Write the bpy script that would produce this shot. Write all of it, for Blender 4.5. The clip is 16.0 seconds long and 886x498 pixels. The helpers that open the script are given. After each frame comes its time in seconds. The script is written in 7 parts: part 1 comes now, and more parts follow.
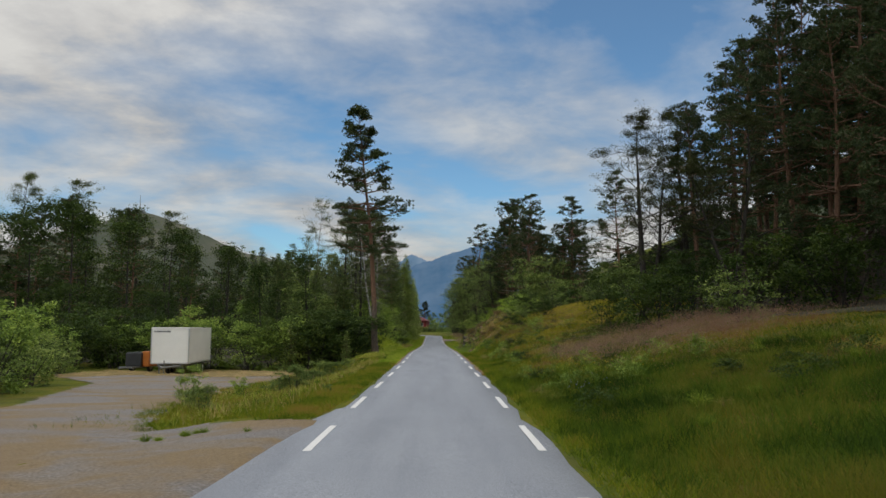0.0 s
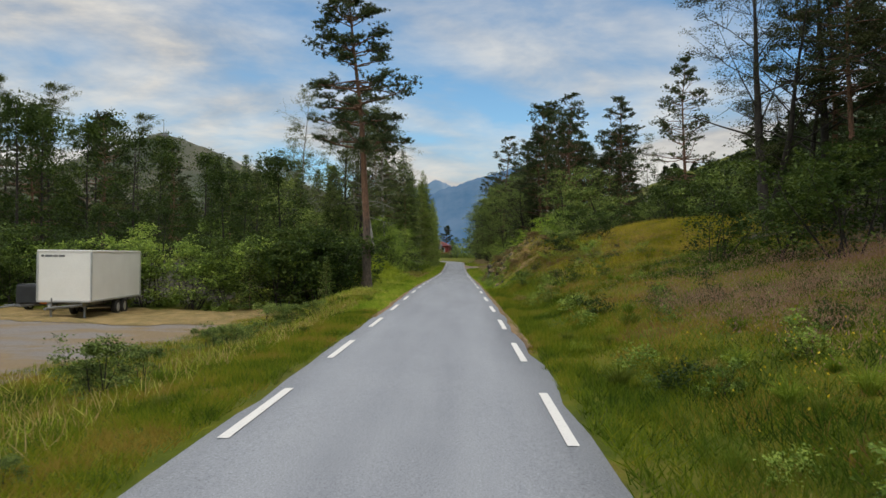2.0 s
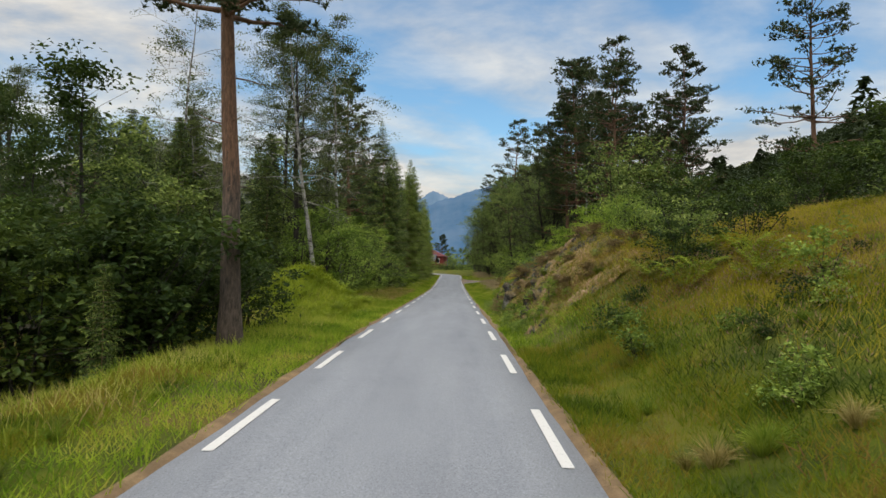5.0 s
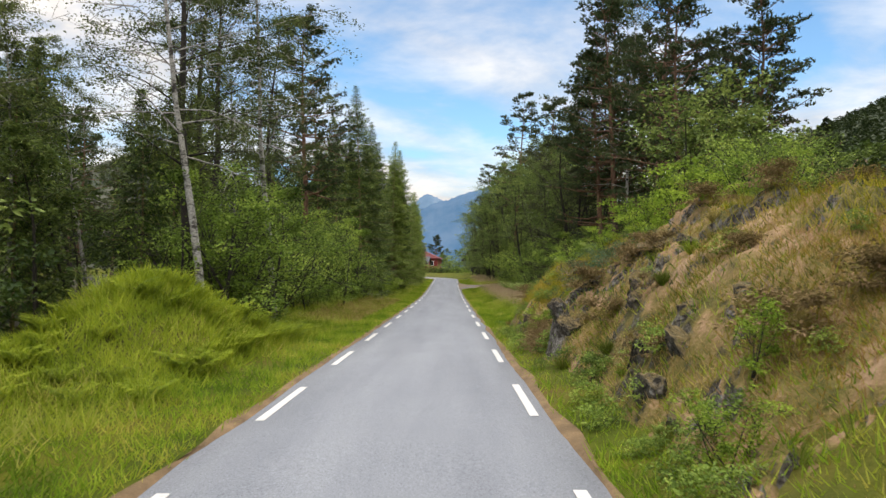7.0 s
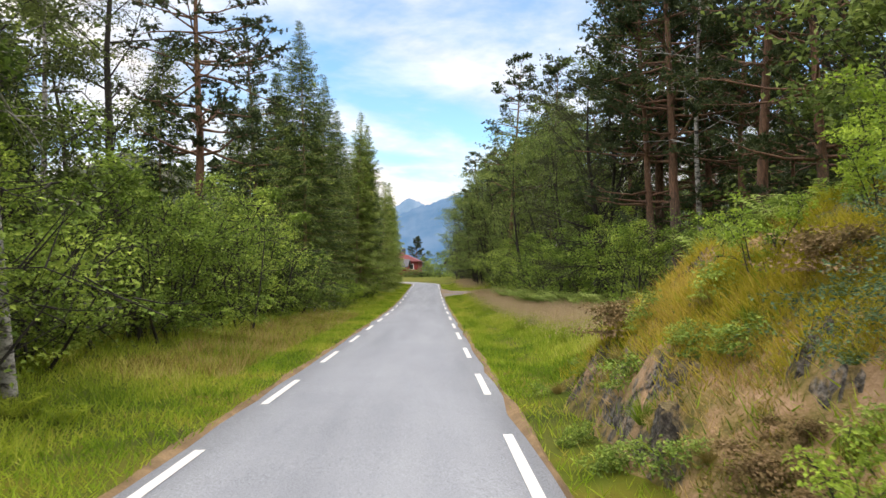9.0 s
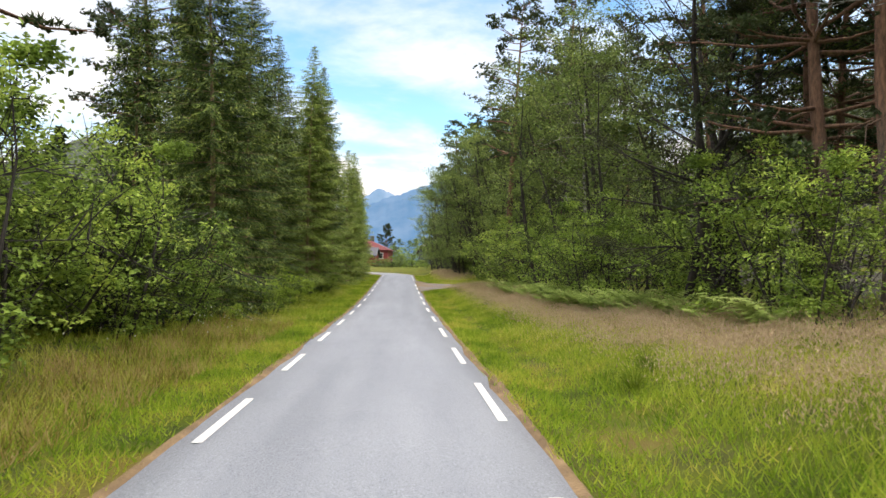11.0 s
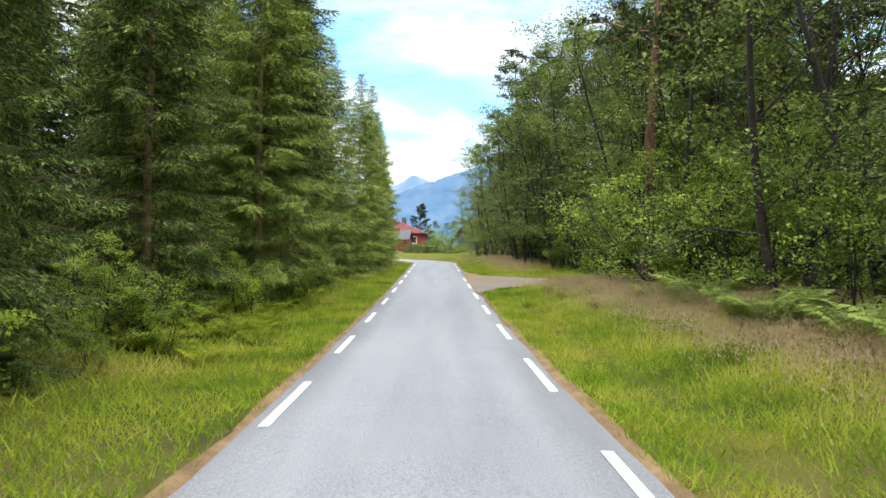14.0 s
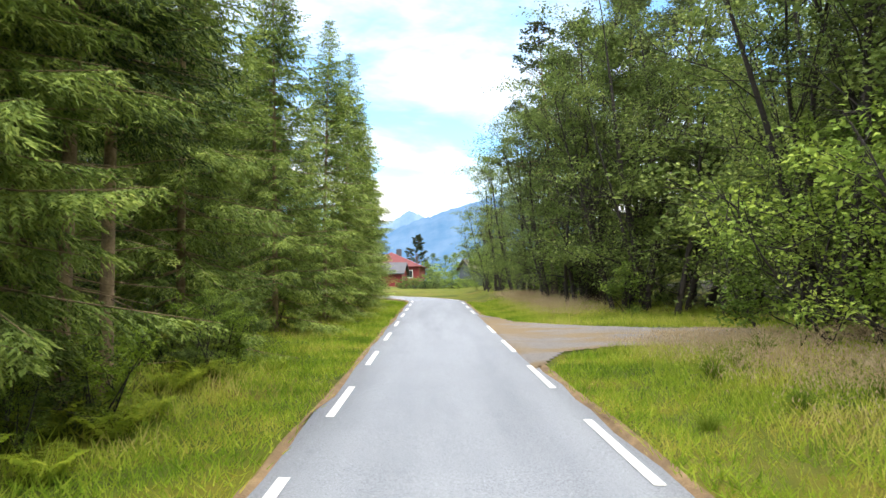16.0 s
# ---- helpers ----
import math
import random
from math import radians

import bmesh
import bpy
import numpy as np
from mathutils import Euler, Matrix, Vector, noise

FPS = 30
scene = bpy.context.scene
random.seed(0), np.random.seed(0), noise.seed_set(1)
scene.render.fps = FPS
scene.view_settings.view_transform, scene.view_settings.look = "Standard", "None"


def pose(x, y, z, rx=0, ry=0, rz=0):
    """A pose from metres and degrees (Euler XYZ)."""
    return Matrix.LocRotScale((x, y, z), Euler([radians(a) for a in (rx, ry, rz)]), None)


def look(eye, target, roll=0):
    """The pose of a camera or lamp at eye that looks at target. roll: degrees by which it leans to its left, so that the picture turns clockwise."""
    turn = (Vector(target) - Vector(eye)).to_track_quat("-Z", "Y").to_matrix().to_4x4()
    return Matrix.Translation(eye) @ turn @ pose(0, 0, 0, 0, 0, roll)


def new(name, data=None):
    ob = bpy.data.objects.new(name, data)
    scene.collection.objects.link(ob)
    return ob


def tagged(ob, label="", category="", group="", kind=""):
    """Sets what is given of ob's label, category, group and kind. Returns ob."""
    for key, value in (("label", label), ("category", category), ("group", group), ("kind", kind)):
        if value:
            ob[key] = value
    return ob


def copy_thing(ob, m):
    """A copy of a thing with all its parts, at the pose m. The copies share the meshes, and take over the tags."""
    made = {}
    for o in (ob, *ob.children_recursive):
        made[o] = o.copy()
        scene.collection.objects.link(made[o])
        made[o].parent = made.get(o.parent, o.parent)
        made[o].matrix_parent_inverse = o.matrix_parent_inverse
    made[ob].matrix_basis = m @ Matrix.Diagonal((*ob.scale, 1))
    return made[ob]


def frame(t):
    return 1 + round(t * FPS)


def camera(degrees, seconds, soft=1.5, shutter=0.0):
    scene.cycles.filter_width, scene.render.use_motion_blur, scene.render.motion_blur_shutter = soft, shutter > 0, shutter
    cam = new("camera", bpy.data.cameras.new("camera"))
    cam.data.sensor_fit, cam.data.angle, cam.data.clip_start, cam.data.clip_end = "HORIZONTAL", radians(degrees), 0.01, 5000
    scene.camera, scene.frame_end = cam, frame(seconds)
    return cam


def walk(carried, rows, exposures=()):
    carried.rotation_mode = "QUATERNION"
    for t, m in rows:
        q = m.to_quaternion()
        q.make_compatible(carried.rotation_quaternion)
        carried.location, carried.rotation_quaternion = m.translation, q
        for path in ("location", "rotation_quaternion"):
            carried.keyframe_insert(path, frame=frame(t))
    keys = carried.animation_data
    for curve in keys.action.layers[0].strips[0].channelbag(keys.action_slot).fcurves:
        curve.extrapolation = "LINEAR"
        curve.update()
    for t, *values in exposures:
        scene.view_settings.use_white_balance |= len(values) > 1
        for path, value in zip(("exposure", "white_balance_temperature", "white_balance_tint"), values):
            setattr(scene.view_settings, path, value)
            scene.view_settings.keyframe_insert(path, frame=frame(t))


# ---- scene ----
SKY, SUN = 0.1, 0.8
cam = camera(59.0, 16.0, soft=1.5, shutter=0.08)
# seconds, x, y, z, yaw, pitch, roll
PATH = [
    (0.0, 0.129, 0.096, 1.476, -0.68, 5.93, -0.04),
    (0.5, 0.208, 3.424, 1.504, 0.29, 3.22, -0.55),
    (1.0, 0.301, 6.755, 1.526, 0.94, 2.00, -0.40),
    (1.5, 0.446, 10.099, 1.540, 1.23, 1.36, -0.27),
    (2.0, 0.564, 13.263, 1.548, 1.07, 0.48, -0.56),
    (2.5, 0.602, 16.639, 1.550, 0.81, 0.05, -0.78),
    (3.0, 0.622, 20.053, 1.544, 0.90, 1.61, -0.77),
    (3.5, 0.605, 23.407, 1.536, 0.79, 2.58, -0.79),
    (4.0, 0.626, 26.648, 1.531, 0.86, 3.12, -0.91),
    (4.5, 0.659, 29.984, 1.527, 0.76, 2.42, -0.99),
    (5.0, 0.682, 33.369, 1.525, 0.83, 1.34, -1.17),
    (7.5, 0.645, 50.012, 1.505, 0.41, 1.76, -0.05),
    (8.0, 0.673, 53.365, 1.484, 0.39, 1.94, 0.12),
    (8.5, 0.782, 56.597, 1.458, 0.14, 1.91, -0.03),
    (9.0, 0.809, 59.889, 1.424, -0.83, 1.89, -0.03),
    (11.5, 0.450, 75.926, 1.254, -3.21, 0.61, -0.42),
    (12.0, 0.402, 79.347, 1.219, -3.30, -0.68, -0.34),
    (12.5, 0.366, 82.709, 1.187, -3.31, -1.62, -0.38),
    (13.0, 0.323, 86.092, 1.158, -2.39, -1.07, -0.55),
    (13.5, 0.284, 89.407, 1.133, -1.19, -0.53, -0.44),
    (14.0, 0.262, 92.747, 1.111, -0.51, 0.26, -0.33),
    (14.5, 0.182, 96.091, 1.091, -0.51, 1.26, -0.05),
    (15.0, 0.097, 99.310, 1.076, -0.59, 2.05, 0.20),
    (15.5, 0.015, 102.603, 1.066, -0.50, 2.72, 0.17),
    (16.0, -0.098, 105.849, 1.069, -0.80, 2.87, 0.09),
]
# seconds, stops
EXPOSURES = [(0.0, -0.54, 6800, 10), (0.5, -0.52, 6850, 10), (1.5, -0.36, 6950, 10), (3.0, -0.22, 7000, 10), (4.0, -0.42, 6950, 10), (5.0, -0.12, 7050, 10), (7.5, 0.4, 7100, 14), (9.0, 0.64, 7150, 15), (11.5, 0.84, 7050, 14), (12.5, 0.96, 7000, 12), (14.0, 1.1, 6850, 11), (15.0, 1.12, 6800, 11), (16.0, 1.28, 6750, 11)]
walk(cam, [(t, pose(x, y, z, 90 + pitch, roll, yaw)) for t, x, y, z, yaw, pitch, roll in PATH], EXPOSURES)

# ---- sky, sun ----
world = bpy.data.worlds.new("world")
scene.world = world
world.use_nodes = True
wt = world.node_tree
wt.nodes.clear()


def node(tree, kind, **sockets):
    n = tree.nodes.new(kind)
    for key, value in sockets.items():
        n.inputs[key.replace("_", " ")].default_value = value
    return n


def math_node(tree, op, a, b=None):
    n = tree.nodes.new("ShaderNodeMath")
    n.operation = op
    for i, v in enumerate((a, b)):
        if v is None:
            continue
        if isinstance(v, (int, float)):
            n.inputs[i].default_value = v
        else:
            tree.links.new(v, n.inputs[i])
    return n.outputs[0]


def ramp(tree, fac, stops, mode="LINEAR"):
    n = tree.nodes.new("ShaderNodeValToRGB")
    n.color_ramp.interpolation = mode
    while len(n.color_ramp.elements) < len(stops):
        n.color_ramp.elements.new(0.5)
    for e, (p, c) in zip(n.color_ramp.elements, stops):
        e.position, e.color = p, (*c, 1)
    tree.links.new(fac, n.inputs[0])
    return n.outputs[0]


def mix(tree, fac, a, b, blend="MIX"):
    n = tree.nodes.new("ShaderNodeMix")
    n.data_type, n.blend_type = "RGBA", blend
    for sock, v in ((n.inputs[0], fac), (n.inputs[6], a), (n.inputs[7], b)):
        if isinstance(v, (int, float)):
            sock.default_value = v
        elif isinstance(v, tuple):
            sock.default_value = (*v, 1)
        else:
            tree.links.new(v, sock)
    return n.outputs[2]


sky = wt.nodes.new("ShaderNodeTexSky")
sky.sky_type, sky.sun_disc = "NISHITA", False
sky.sun_elevation, sky.sun_rotation = radians(62), radians(200)
sky.air_density, sky.dust_density, sky.ozone_density = 1.0, 0.3, 3.0
coords = wt.nodes.new("ShaderNodeTexCoord")
sep = wt.nodes.new("ShaderNodeSeparateXYZ")
wt.links.new(coords.outputs["Generated"], sep.inputs[0])
up = math_node(wt, "MAXIMUM", sep.outputs[2], 0.0)
den = math_node(wt, "ADD", up, 0.16)
flat = wt.nodes.new("ShaderNodeCombineXYZ")
wt.links.new(math_node(wt, "DIVIDE", sep.outputs[0], den), flat.inputs[0])
wt.links.new(math_node(wt, "DIVIDE", sep.outputs[1], den), flat.inputs[1])
flat.inputs[2].default_value = 3.7
broad = node(wt, "ShaderNodeTexNoise", Scale=0.6, Detail=6.0, Roughness=0.5, Distortion=0.5)
fine = node(wt, "ShaderNodeTexNoise", Scale=2.4, Detail=8.0, Roughness=0.58, Distortion=0.2)
for n in (broad, fine):
    wt.links.new(flat.outputs[0], n.inputs["Vector"])
cover = math_node(wt, "ADD", math_node(wt, "MULTIPLY", broad.outputs[0], 0.82), math_node(wt, "MULTIPLY", fine.outputs[0], 0.18))
cloud = ramp(wt, cover, [(0.41, (0.02, 0.02, 0.02)), (0.535, (0.97, 0.97, 0.97))])
shade = ramp(wt, fine.outputs[0], [(0.36, (0.62, 0.68, 0.77)), (0.50, (0.93, 0.94, 0.95)), (0.62, (1.13, 1.14, 1.13))])
bright = ramp(wt, up, [(0.0, (0.27, 0.27, 0.27)), (0.24, (0.29, 0.29, 0.29)), (0.42, (0.36, 0.36, 0.36)), (0.8, (1.0, 1.0, 1.0))])
rise = mix(wt, 1.0, bright, (27.0, 27.0, 27.0), "MULTIPLY")
cloud_colour = mix(wt, 1.0, shade, rise, "MULTIPLY")
back = wt.nodes.new("ShaderNodeBackground")
back.inputs[1].default_value = SKY
wt.links.new(mix(wt, cloud, mix(wt, 1.0, sky.outputs[0], (1.12, 1.54, 1.70), "MULTIPLY"), cloud_colour), back.inputs[0])
wt.links.new(back.outputs[0], wt.nodes.new("ShaderNodeOutputWorld").inputs[0])

sun = new("sun", bpy.data.lights.new("sun", "SUN"))
sun.data.energy, sun.data.angle, sun.data.color = SUN, radians(60), (1.0, 0.96, 0.9)
sun.matrix_world = look((0, 0, 60), (0.14, 0.42, 59.1))


# ---- materials ----
def material(name):
    m = bpy.data.materials.new(name)
    m.use_nodes = True
    t = m.node_tree
    b = t.nodes["Principled BSDF"]
    return m, t, b


def place(t, scale=1.0):
    """Coordinates of the object, in metres."""
    c = t.nodes.new("ShaderNodeTexCoord")
    return c.outputs["Object"]


def noise_at(t, vec, scale, detail=5.0, rough=0.55, distort=0.0):
    n = node(t, "ShaderNodeTexNoise", Scale=scale, Detail=detail, Roughness=rough, Distortion=distort)
    t.links.new(vec, n.inputs["Vector"])
    return n.outputs[0]


def bump(t, b, height, strength=0.5, distance=0.02):
    n = t.nodes.new("ShaderNodeBump")
    n.inputs["Strength"].default_value, n.inputs["Distance"].default_value = strength, distance
    t.links.new(height, n.inputs["Height"])
    t.links.new(n.outputs[0], b.inputs["Normal"])


def surface(name, stops, scale=3.0, fine=40.0, rough=0.8, metal=0.0, relief=0.4, depth=0.01, spec=0.5):
    """A surface of two scales of noise: broad colour and fine grain with relief."""
    m, t, b = material(name)
    v = place(t)
    big, small = noise_at(t, v, scale, 6.0), noise_at(t, v, fine, 4.0)
    f = math_node(t, "ADD", math_node(t, "MULTIPLY", big, 0.65), math_node(t, "MULTIPLY", small, 0.35))
    t.links.new(ramp(t, f, stops), b.inputs["Base Color"])
    b.inputs["Roughness"].default_value, b.inputs["Metallic"].default_value = rough, metal
    b.inputs["Specular IOR Level"].default_value = spec
    if relief:
        bump(t, b, small, relief, depth)
    return m


def foliage(name, dark, mid, light, through_light=0.35, rough=0.55, per_thing=0.5, patch=None, clump=1.6):
    """Leaves: colour varies by leaf, plant and clump, with dark tones low to deepen shade; some light passes through.
    """
    m, t, b = material(name)
    geo, info = t.nodes.new("ShaderNodeNewGeometry"), t.nodes.new("ShaderNodeObjectInfo")
    f = math_node(t, "ADD", math_node(t, "MULTIPLY", geo.outputs["Random Per Island"], 1 - per_thing),
                  math_node(t, "MULTIPLY", info.outputs["Random"], per_thing))
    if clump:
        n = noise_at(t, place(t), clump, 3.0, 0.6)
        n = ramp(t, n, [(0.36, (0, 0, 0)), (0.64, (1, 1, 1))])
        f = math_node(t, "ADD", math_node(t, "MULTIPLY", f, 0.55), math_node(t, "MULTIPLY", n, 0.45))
    # the low dark stop puts part of the crown's shade into leaf colour
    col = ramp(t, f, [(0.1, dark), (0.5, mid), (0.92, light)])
    if patch:
        v = place(t)
        f = ramp(t, noise_at(t, v, 0.42, 4.0, 0.6), [(0.46, (0, 0, 0)), (0.64, (0.85, 0.85, 0.85))])
        col = mix(t, f, col, patch)
    t.links.new(col, b.inputs["Base Color"])
    b.inputs["Roughness"].default_value = rough
    b.inputs["Specular IOR Level"].default_value = 0.12
    tr = t.nodes.new("ShaderNodeBsdfTranslucent")
    t.links.new(mix(t, 0.2, col, (0.20, 0.28, 0.05), "MIX"), tr.inputs[0])
    mx = t.nodes.new("ShaderNodeMixShader")
    mx.inputs[0].default_value = through_light
    t.links.new(b.outputs[0], mx.inputs[1])
    t.links.new(tr.outputs[0], mx.inputs[2])
    t.links.new(mx.outputs[0], t.nodes["Material Output"].inputs[0])
    return m


def sward(name, tones, scale=0.5, through_light=0.4, blade=0.16, contrast=1.25):
    """Grass and weeds: broad and small patches of colour, little change from blade to blade."""
    m, t, b = material(name)
    v = place(t)
    geo = t.nodes.new("ShaderNodeNewGeometry")
    f = math_node(t, "ADD", math_node(t, "MULTIPLY", noise_at(t, v, scale, 3.0, 0.5, 0.4), 0.65), math_node(t, "MULTIPLY", noise_at(t, v, scale * 3.6, 3.0, 0.6), 0.35))
    f = math_node(t, "ADD", f, math_node(t, "MULTIPLY", math_node(t, "SUBTRACT", geo.outputs["Random Per Island"], 0.5), blade))
    f = math_node(t, "ADD", math_node(t, "MULTIPLY", math_node(t, "SUBTRACT", f, 0.5), contrast), 0.5)
    col = ramp(t, f, tones)
    t.links.new(col, b.inputs["Base Color"])
    b.inputs["Roughness"].default_value = 0.7
    b.inputs["Specular IOR Level"].default_value = 0.1
    tr = t.nodes.new("ShaderNodeBsdfTranslucent")
    t.links.new(col, tr.inputs[0])
    mx = t.nodes.new("ShaderNodeMixShader")
    mx.inputs[0].default_value = through_light
    t.links.new(b.outputs[0], mx.inputs[1])
    t.links.new(tr.outputs[0], mx.inputs[2])
    t.links.new(mx.outputs[0], t.nodes["Material Output"].inputs[0])
    return m


def gravel_material():
    """Grey-mauve stones with ochre patches of dry earth and wheel-worn paler bands."""
    m, t, b = material("worn_gravel")
    v = place(t)
    stretch = node(t, "ShaderNodeMapping", Scale=(0.35, 1.0, 1.0), Rotation=(0, 0, 0.5))
    t.links.new(v, stretch.inputs[0])
    big, band, small = noise_at(t, v, 0.33, 5.0, 0.6, 0.6), noise_at(t, stretch.outputs[0], 0.9, 4.0, 0.55), noise_at(t, v, 28.0, 5.0, 0.75)
    stone = ramp(t, small, [(0.3, (0.075, 0.067, 0.062)), (0.5, (0.155, 0.142, 0.132)), (0.7, (0.29, 0.265, 0.245))])
    earth = ramp(t, small, [(0.3, (0.10, 0.065, 0.026)), (0.7, (0.25, 0.17, 0.075))])
    f = math_node(t, "ADD", math_node(t, "MULTIPLY", big, 0.6), math_node(t, "MULTIPLY", band, 0.4))
    t.links.new(mix(t, ramp(t, f, [(0.44, (0, 0, 0)), (0.55, (0.85, 0.85, 0.85))]), stone, earth), b.inputs["Base Color"])
    b.inputs["Roughness"].default_value = 0.95
    bump(t, b, small, 0.8, 0.02)
    return m


def asphalt_material():
    m, t, b = material("worn_asphalt")
    v = place(t)
    stretch = node(t, "ShaderNodeMapping", Scale=(1.0, 0.08, 1.0))
    t.links.new(v, stretch.inputs[0])
    tracks = noise_at(t, stretch.outputs[0], 1.6, 4.0)
    patch = noise_at(t, v, 0.7, 6.0, 0.6)
    grit = noise_at(t, v, 60.0, 6.0, 0.8)
    f = math_node(t, "ADD", math_node(t, "MULTIPLY", tracks, 0.75), math_node(t, "MULTIPLY", patch, 0.25))
    base = ramp(t, f, [(0.34, (0.194, 0.207, 0.232)), (0.5, (0.228, 0.243, 0.27)), (0.66, (0.26, 0.276, 0.302))])
    specks = ramp(t, grit, [(0.36, (0.42, 0.42, 0.44)), (0.47, (0.94, 0.94, 0.94)), (0.56, (1.05, 1.05, 1.05)), (0.66, (1.7, 1.7, 1.68))])
    t.links.new(mix(t, 1.0, base, specks, "MULTIPLY"), b.inputs["Base Color"])
    b.inputs["Roughness"].default_value = 0.78
    b.inputs["Specular IOR Level"].default_value = 0.35
    bump(t, b, grit, 0.5, 0.006)
    return m


def line_material():
    m, t, b = material("worn_road_paint")
    v = place(t)
    wear = ramp(t, noise_at(t, v, 30.0, 6.0, 0.75), [(0.34, (0, 0, 0)), (0.42, (1, 1, 1))])
    t.links.new(mix(t, wear, (0.30, 0.30, 0.30), (0.62, 0.61, 0.585)), b.inputs["Base Color"])
    b.inputs["Roughness"].default_value = 0.6
    return m


def ground_material():
    m, t, b = material("grassy_ground")
    v = place(t)
    big, mid, small = noise_at(t, v, 0.16, 5.0), noise_at(t, v, 1.1, 6.0, 0.65), noise_at(t, v, 24.0, 4.0, 0.7)
    f = math_node(t, "ADD", math_node(t, "MULTIPLY", noise_at(t, v, 0.45, 3.0, 0.5, 0.4), 0.55), math_node(t, "MULTIPLY", mid, 0.45))
    green = ramp(t, f, [(0.36, (0.03, 0.05, 0.006)), (0.47, (0.075, 0.10, 0.008)), (0.57, (0.125, 0.125, 0.012)), (0.67, (0.14, 0.09, 0.028))])
    brown = ramp(t, small, [(0.3, (0.06, 0.045, 0.02)), (0.7, (0.19, 0.14, 0.07))])
    f = ramp(t, big, [(0.5, (0.05, 0.05, 0.05)), (0.68, (0.5, 0.5, 0.5))])
    t.links.new(mix(t, f, green, brown), b.inputs["Base Color"])
    b.inputs["Roughness"].default_value = 0.95
    b.inputs["Specular IOR Level"].default_value = 0.1
    bump(t, b, small, 0.8, 0.04)
    return m


def pine_bark_material():
    m, t, b = material("pine_bark")
    v = place(t)
    s = t.nodes.new("ShaderNodeSeparateXYZ")
    t.links.new(v, s.inputs[0])
    stretch = node(t, "ShaderNodeMapping", Scale=(1.0, 1.0, 0.25))
    t.links.new(v, stretch.inputs[0])
    flake = noise_at(t, stretch.outputs[0], 22.0, 5.0, 0.7)
    grey = ramp(t, flake, [(0.35, (0.035, 0.027, 0.022)), (0.65, (0.15, 0.11, 0.085))])
    rust = ramp(t, flake, [(0.35, (0.080, 0.040, 0.024)), (0.65, (0.22, 0.12, 0.072))])
    h = math_node(t, "ADD", math_node(t, "MULTIPLY", s.outputs[2], 0.22), math_node(t, "MULTIPLY", flake, 0.4))
    f = ramp(t, h, [(0.75, (0, 0, 0)), (1.0, (1, 1, 1))])
    t.links.new(mix(t, f, grey, rust), b.inputs["Base Color"])
    b.inputs["Roughness"].default_value = 0.9
    bump(t, b, flake, 0.9, 0.03)
    return m


def birch_bark_material():
    m, t, b = material("birch_bark")
    v = place(t)
    stretch = node(t, "ShaderNodeMapping", Scale=(1.0, 1.0, 2.2))
    t.links.new(v, stretch.inputs[0])
    mark, fleck = noise_at(t, stretch.outputs[0], 3.2, 5.0, 0.7), noise_at(t, stretch.outputs[0], 16.0, 4.0, 0.7)
    white = ramp(t, fleck, [(0.35, (0.13, 0.12, 0.105)), (0.55, (0.36, 0.345, 0.32))])
    f = ramp(t, mark, [(0.5, (0, 0, 0)), (0.58, (1, 1, 1))])
    t.links.new(mix(t, f, white, (0.035, 0.03, 0.026)), b.inputs["Base Color"])
    b.inputs["Roughness"].default_value = 0.8
    bump(t, b, mark, 0.5, 0.02)
    return m


def rock_material():
    m, t, b = material("mossy_rock")
    v = place(t)
    geo = t.nodes.new("ShaderNodeNewGeometry")
    s = t.nodes.new("ShaderNodeSeparateXYZ")
    t.links.new(geo.outputs["Normal"], s.inputs[0])
    big, small = noise_at(t, v, 1.7, 6.0, 0.65), noise_at(t, v, 14.0, 6.0, 0.7)
    stone = ramp(t, small, [(0.36, (0.020, 0.018, 0.016)), (0.47, (0.070, 0.064, 0.057)), (0.58, (0.18, 0.172, 0.16)), (0.72, (0.42, 0.41, 0.39))])
    moss = ramp(t, small, [(0.34, (0.04, 0.032, 0.011)), (0.5, (0.12, 0.09, 0.032)), (0.66, (0.24, 0.17, 0.08))])
    crack = cracks(t, v, 5.0, 0.06)
    stain = ramp(t, noise_at(t, v, 5.5, 4.0, 0.6), [(0.42, (0.58, 0.50, 0.41)), (0.60, (1, 1, 1))])
    stone = mix(t, 1.0, mix(t, 1.0, stone, crack, "MULTIPLY"), stain, "MULTIPLY")
    f = math_node(t, "ADD", math_node(t, "MULTIPLY", s.outputs[2], 0.45), math_node(t, "MULTIPLY", big, 1.3))
    t.links.new(mix(t, ramp(t, f, [(0.70, (0, 0, 0)), (0.92, (1, 1, 1))]), stone, moss), b.inputs["Base Color"])
    b.inputs["Roughness"].default_value = 0.9
    bump(t, b, small, 1.0, 0.05)
    return m


def cracks(t, v, scale, width=0.05):
    """Dark lines between broken blocks."""
    n = t.nodes.new("ShaderNodeTexVoronoi")
    n.feature = "DISTANCE_TO_EDGE"
    n.inputs["Scale"].default_value = scale
    w = t.nodes.new("ShaderNodeVectorMath")
    w.operation = "ADD"
    t.links.new(v, w.inputs[0])
    wob = node(t, "ShaderNodeTexNoise", Scale=scale * 0.8, Detail=3.0)
    t.links.new(v, wob.inputs["Vector"])
    sc = t.nodes.new("ShaderNodeVectorMath")
    sc.operation = "SCALE"
    sc.inputs["Scale"].default_value = 0.6 / scale
    t.links.new(wob.outputs["Color"], sc.inputs[0])
    t.links.new(sc.outputs[0], w.inputs[1])
    t.links.new(w.outputs[0], n.inputs["Vector"])
    return ramp(t, n.outputs["Distance"], [(0.0, (0.12, 0.11, 0.10)), (width, (1, 1, 1))])


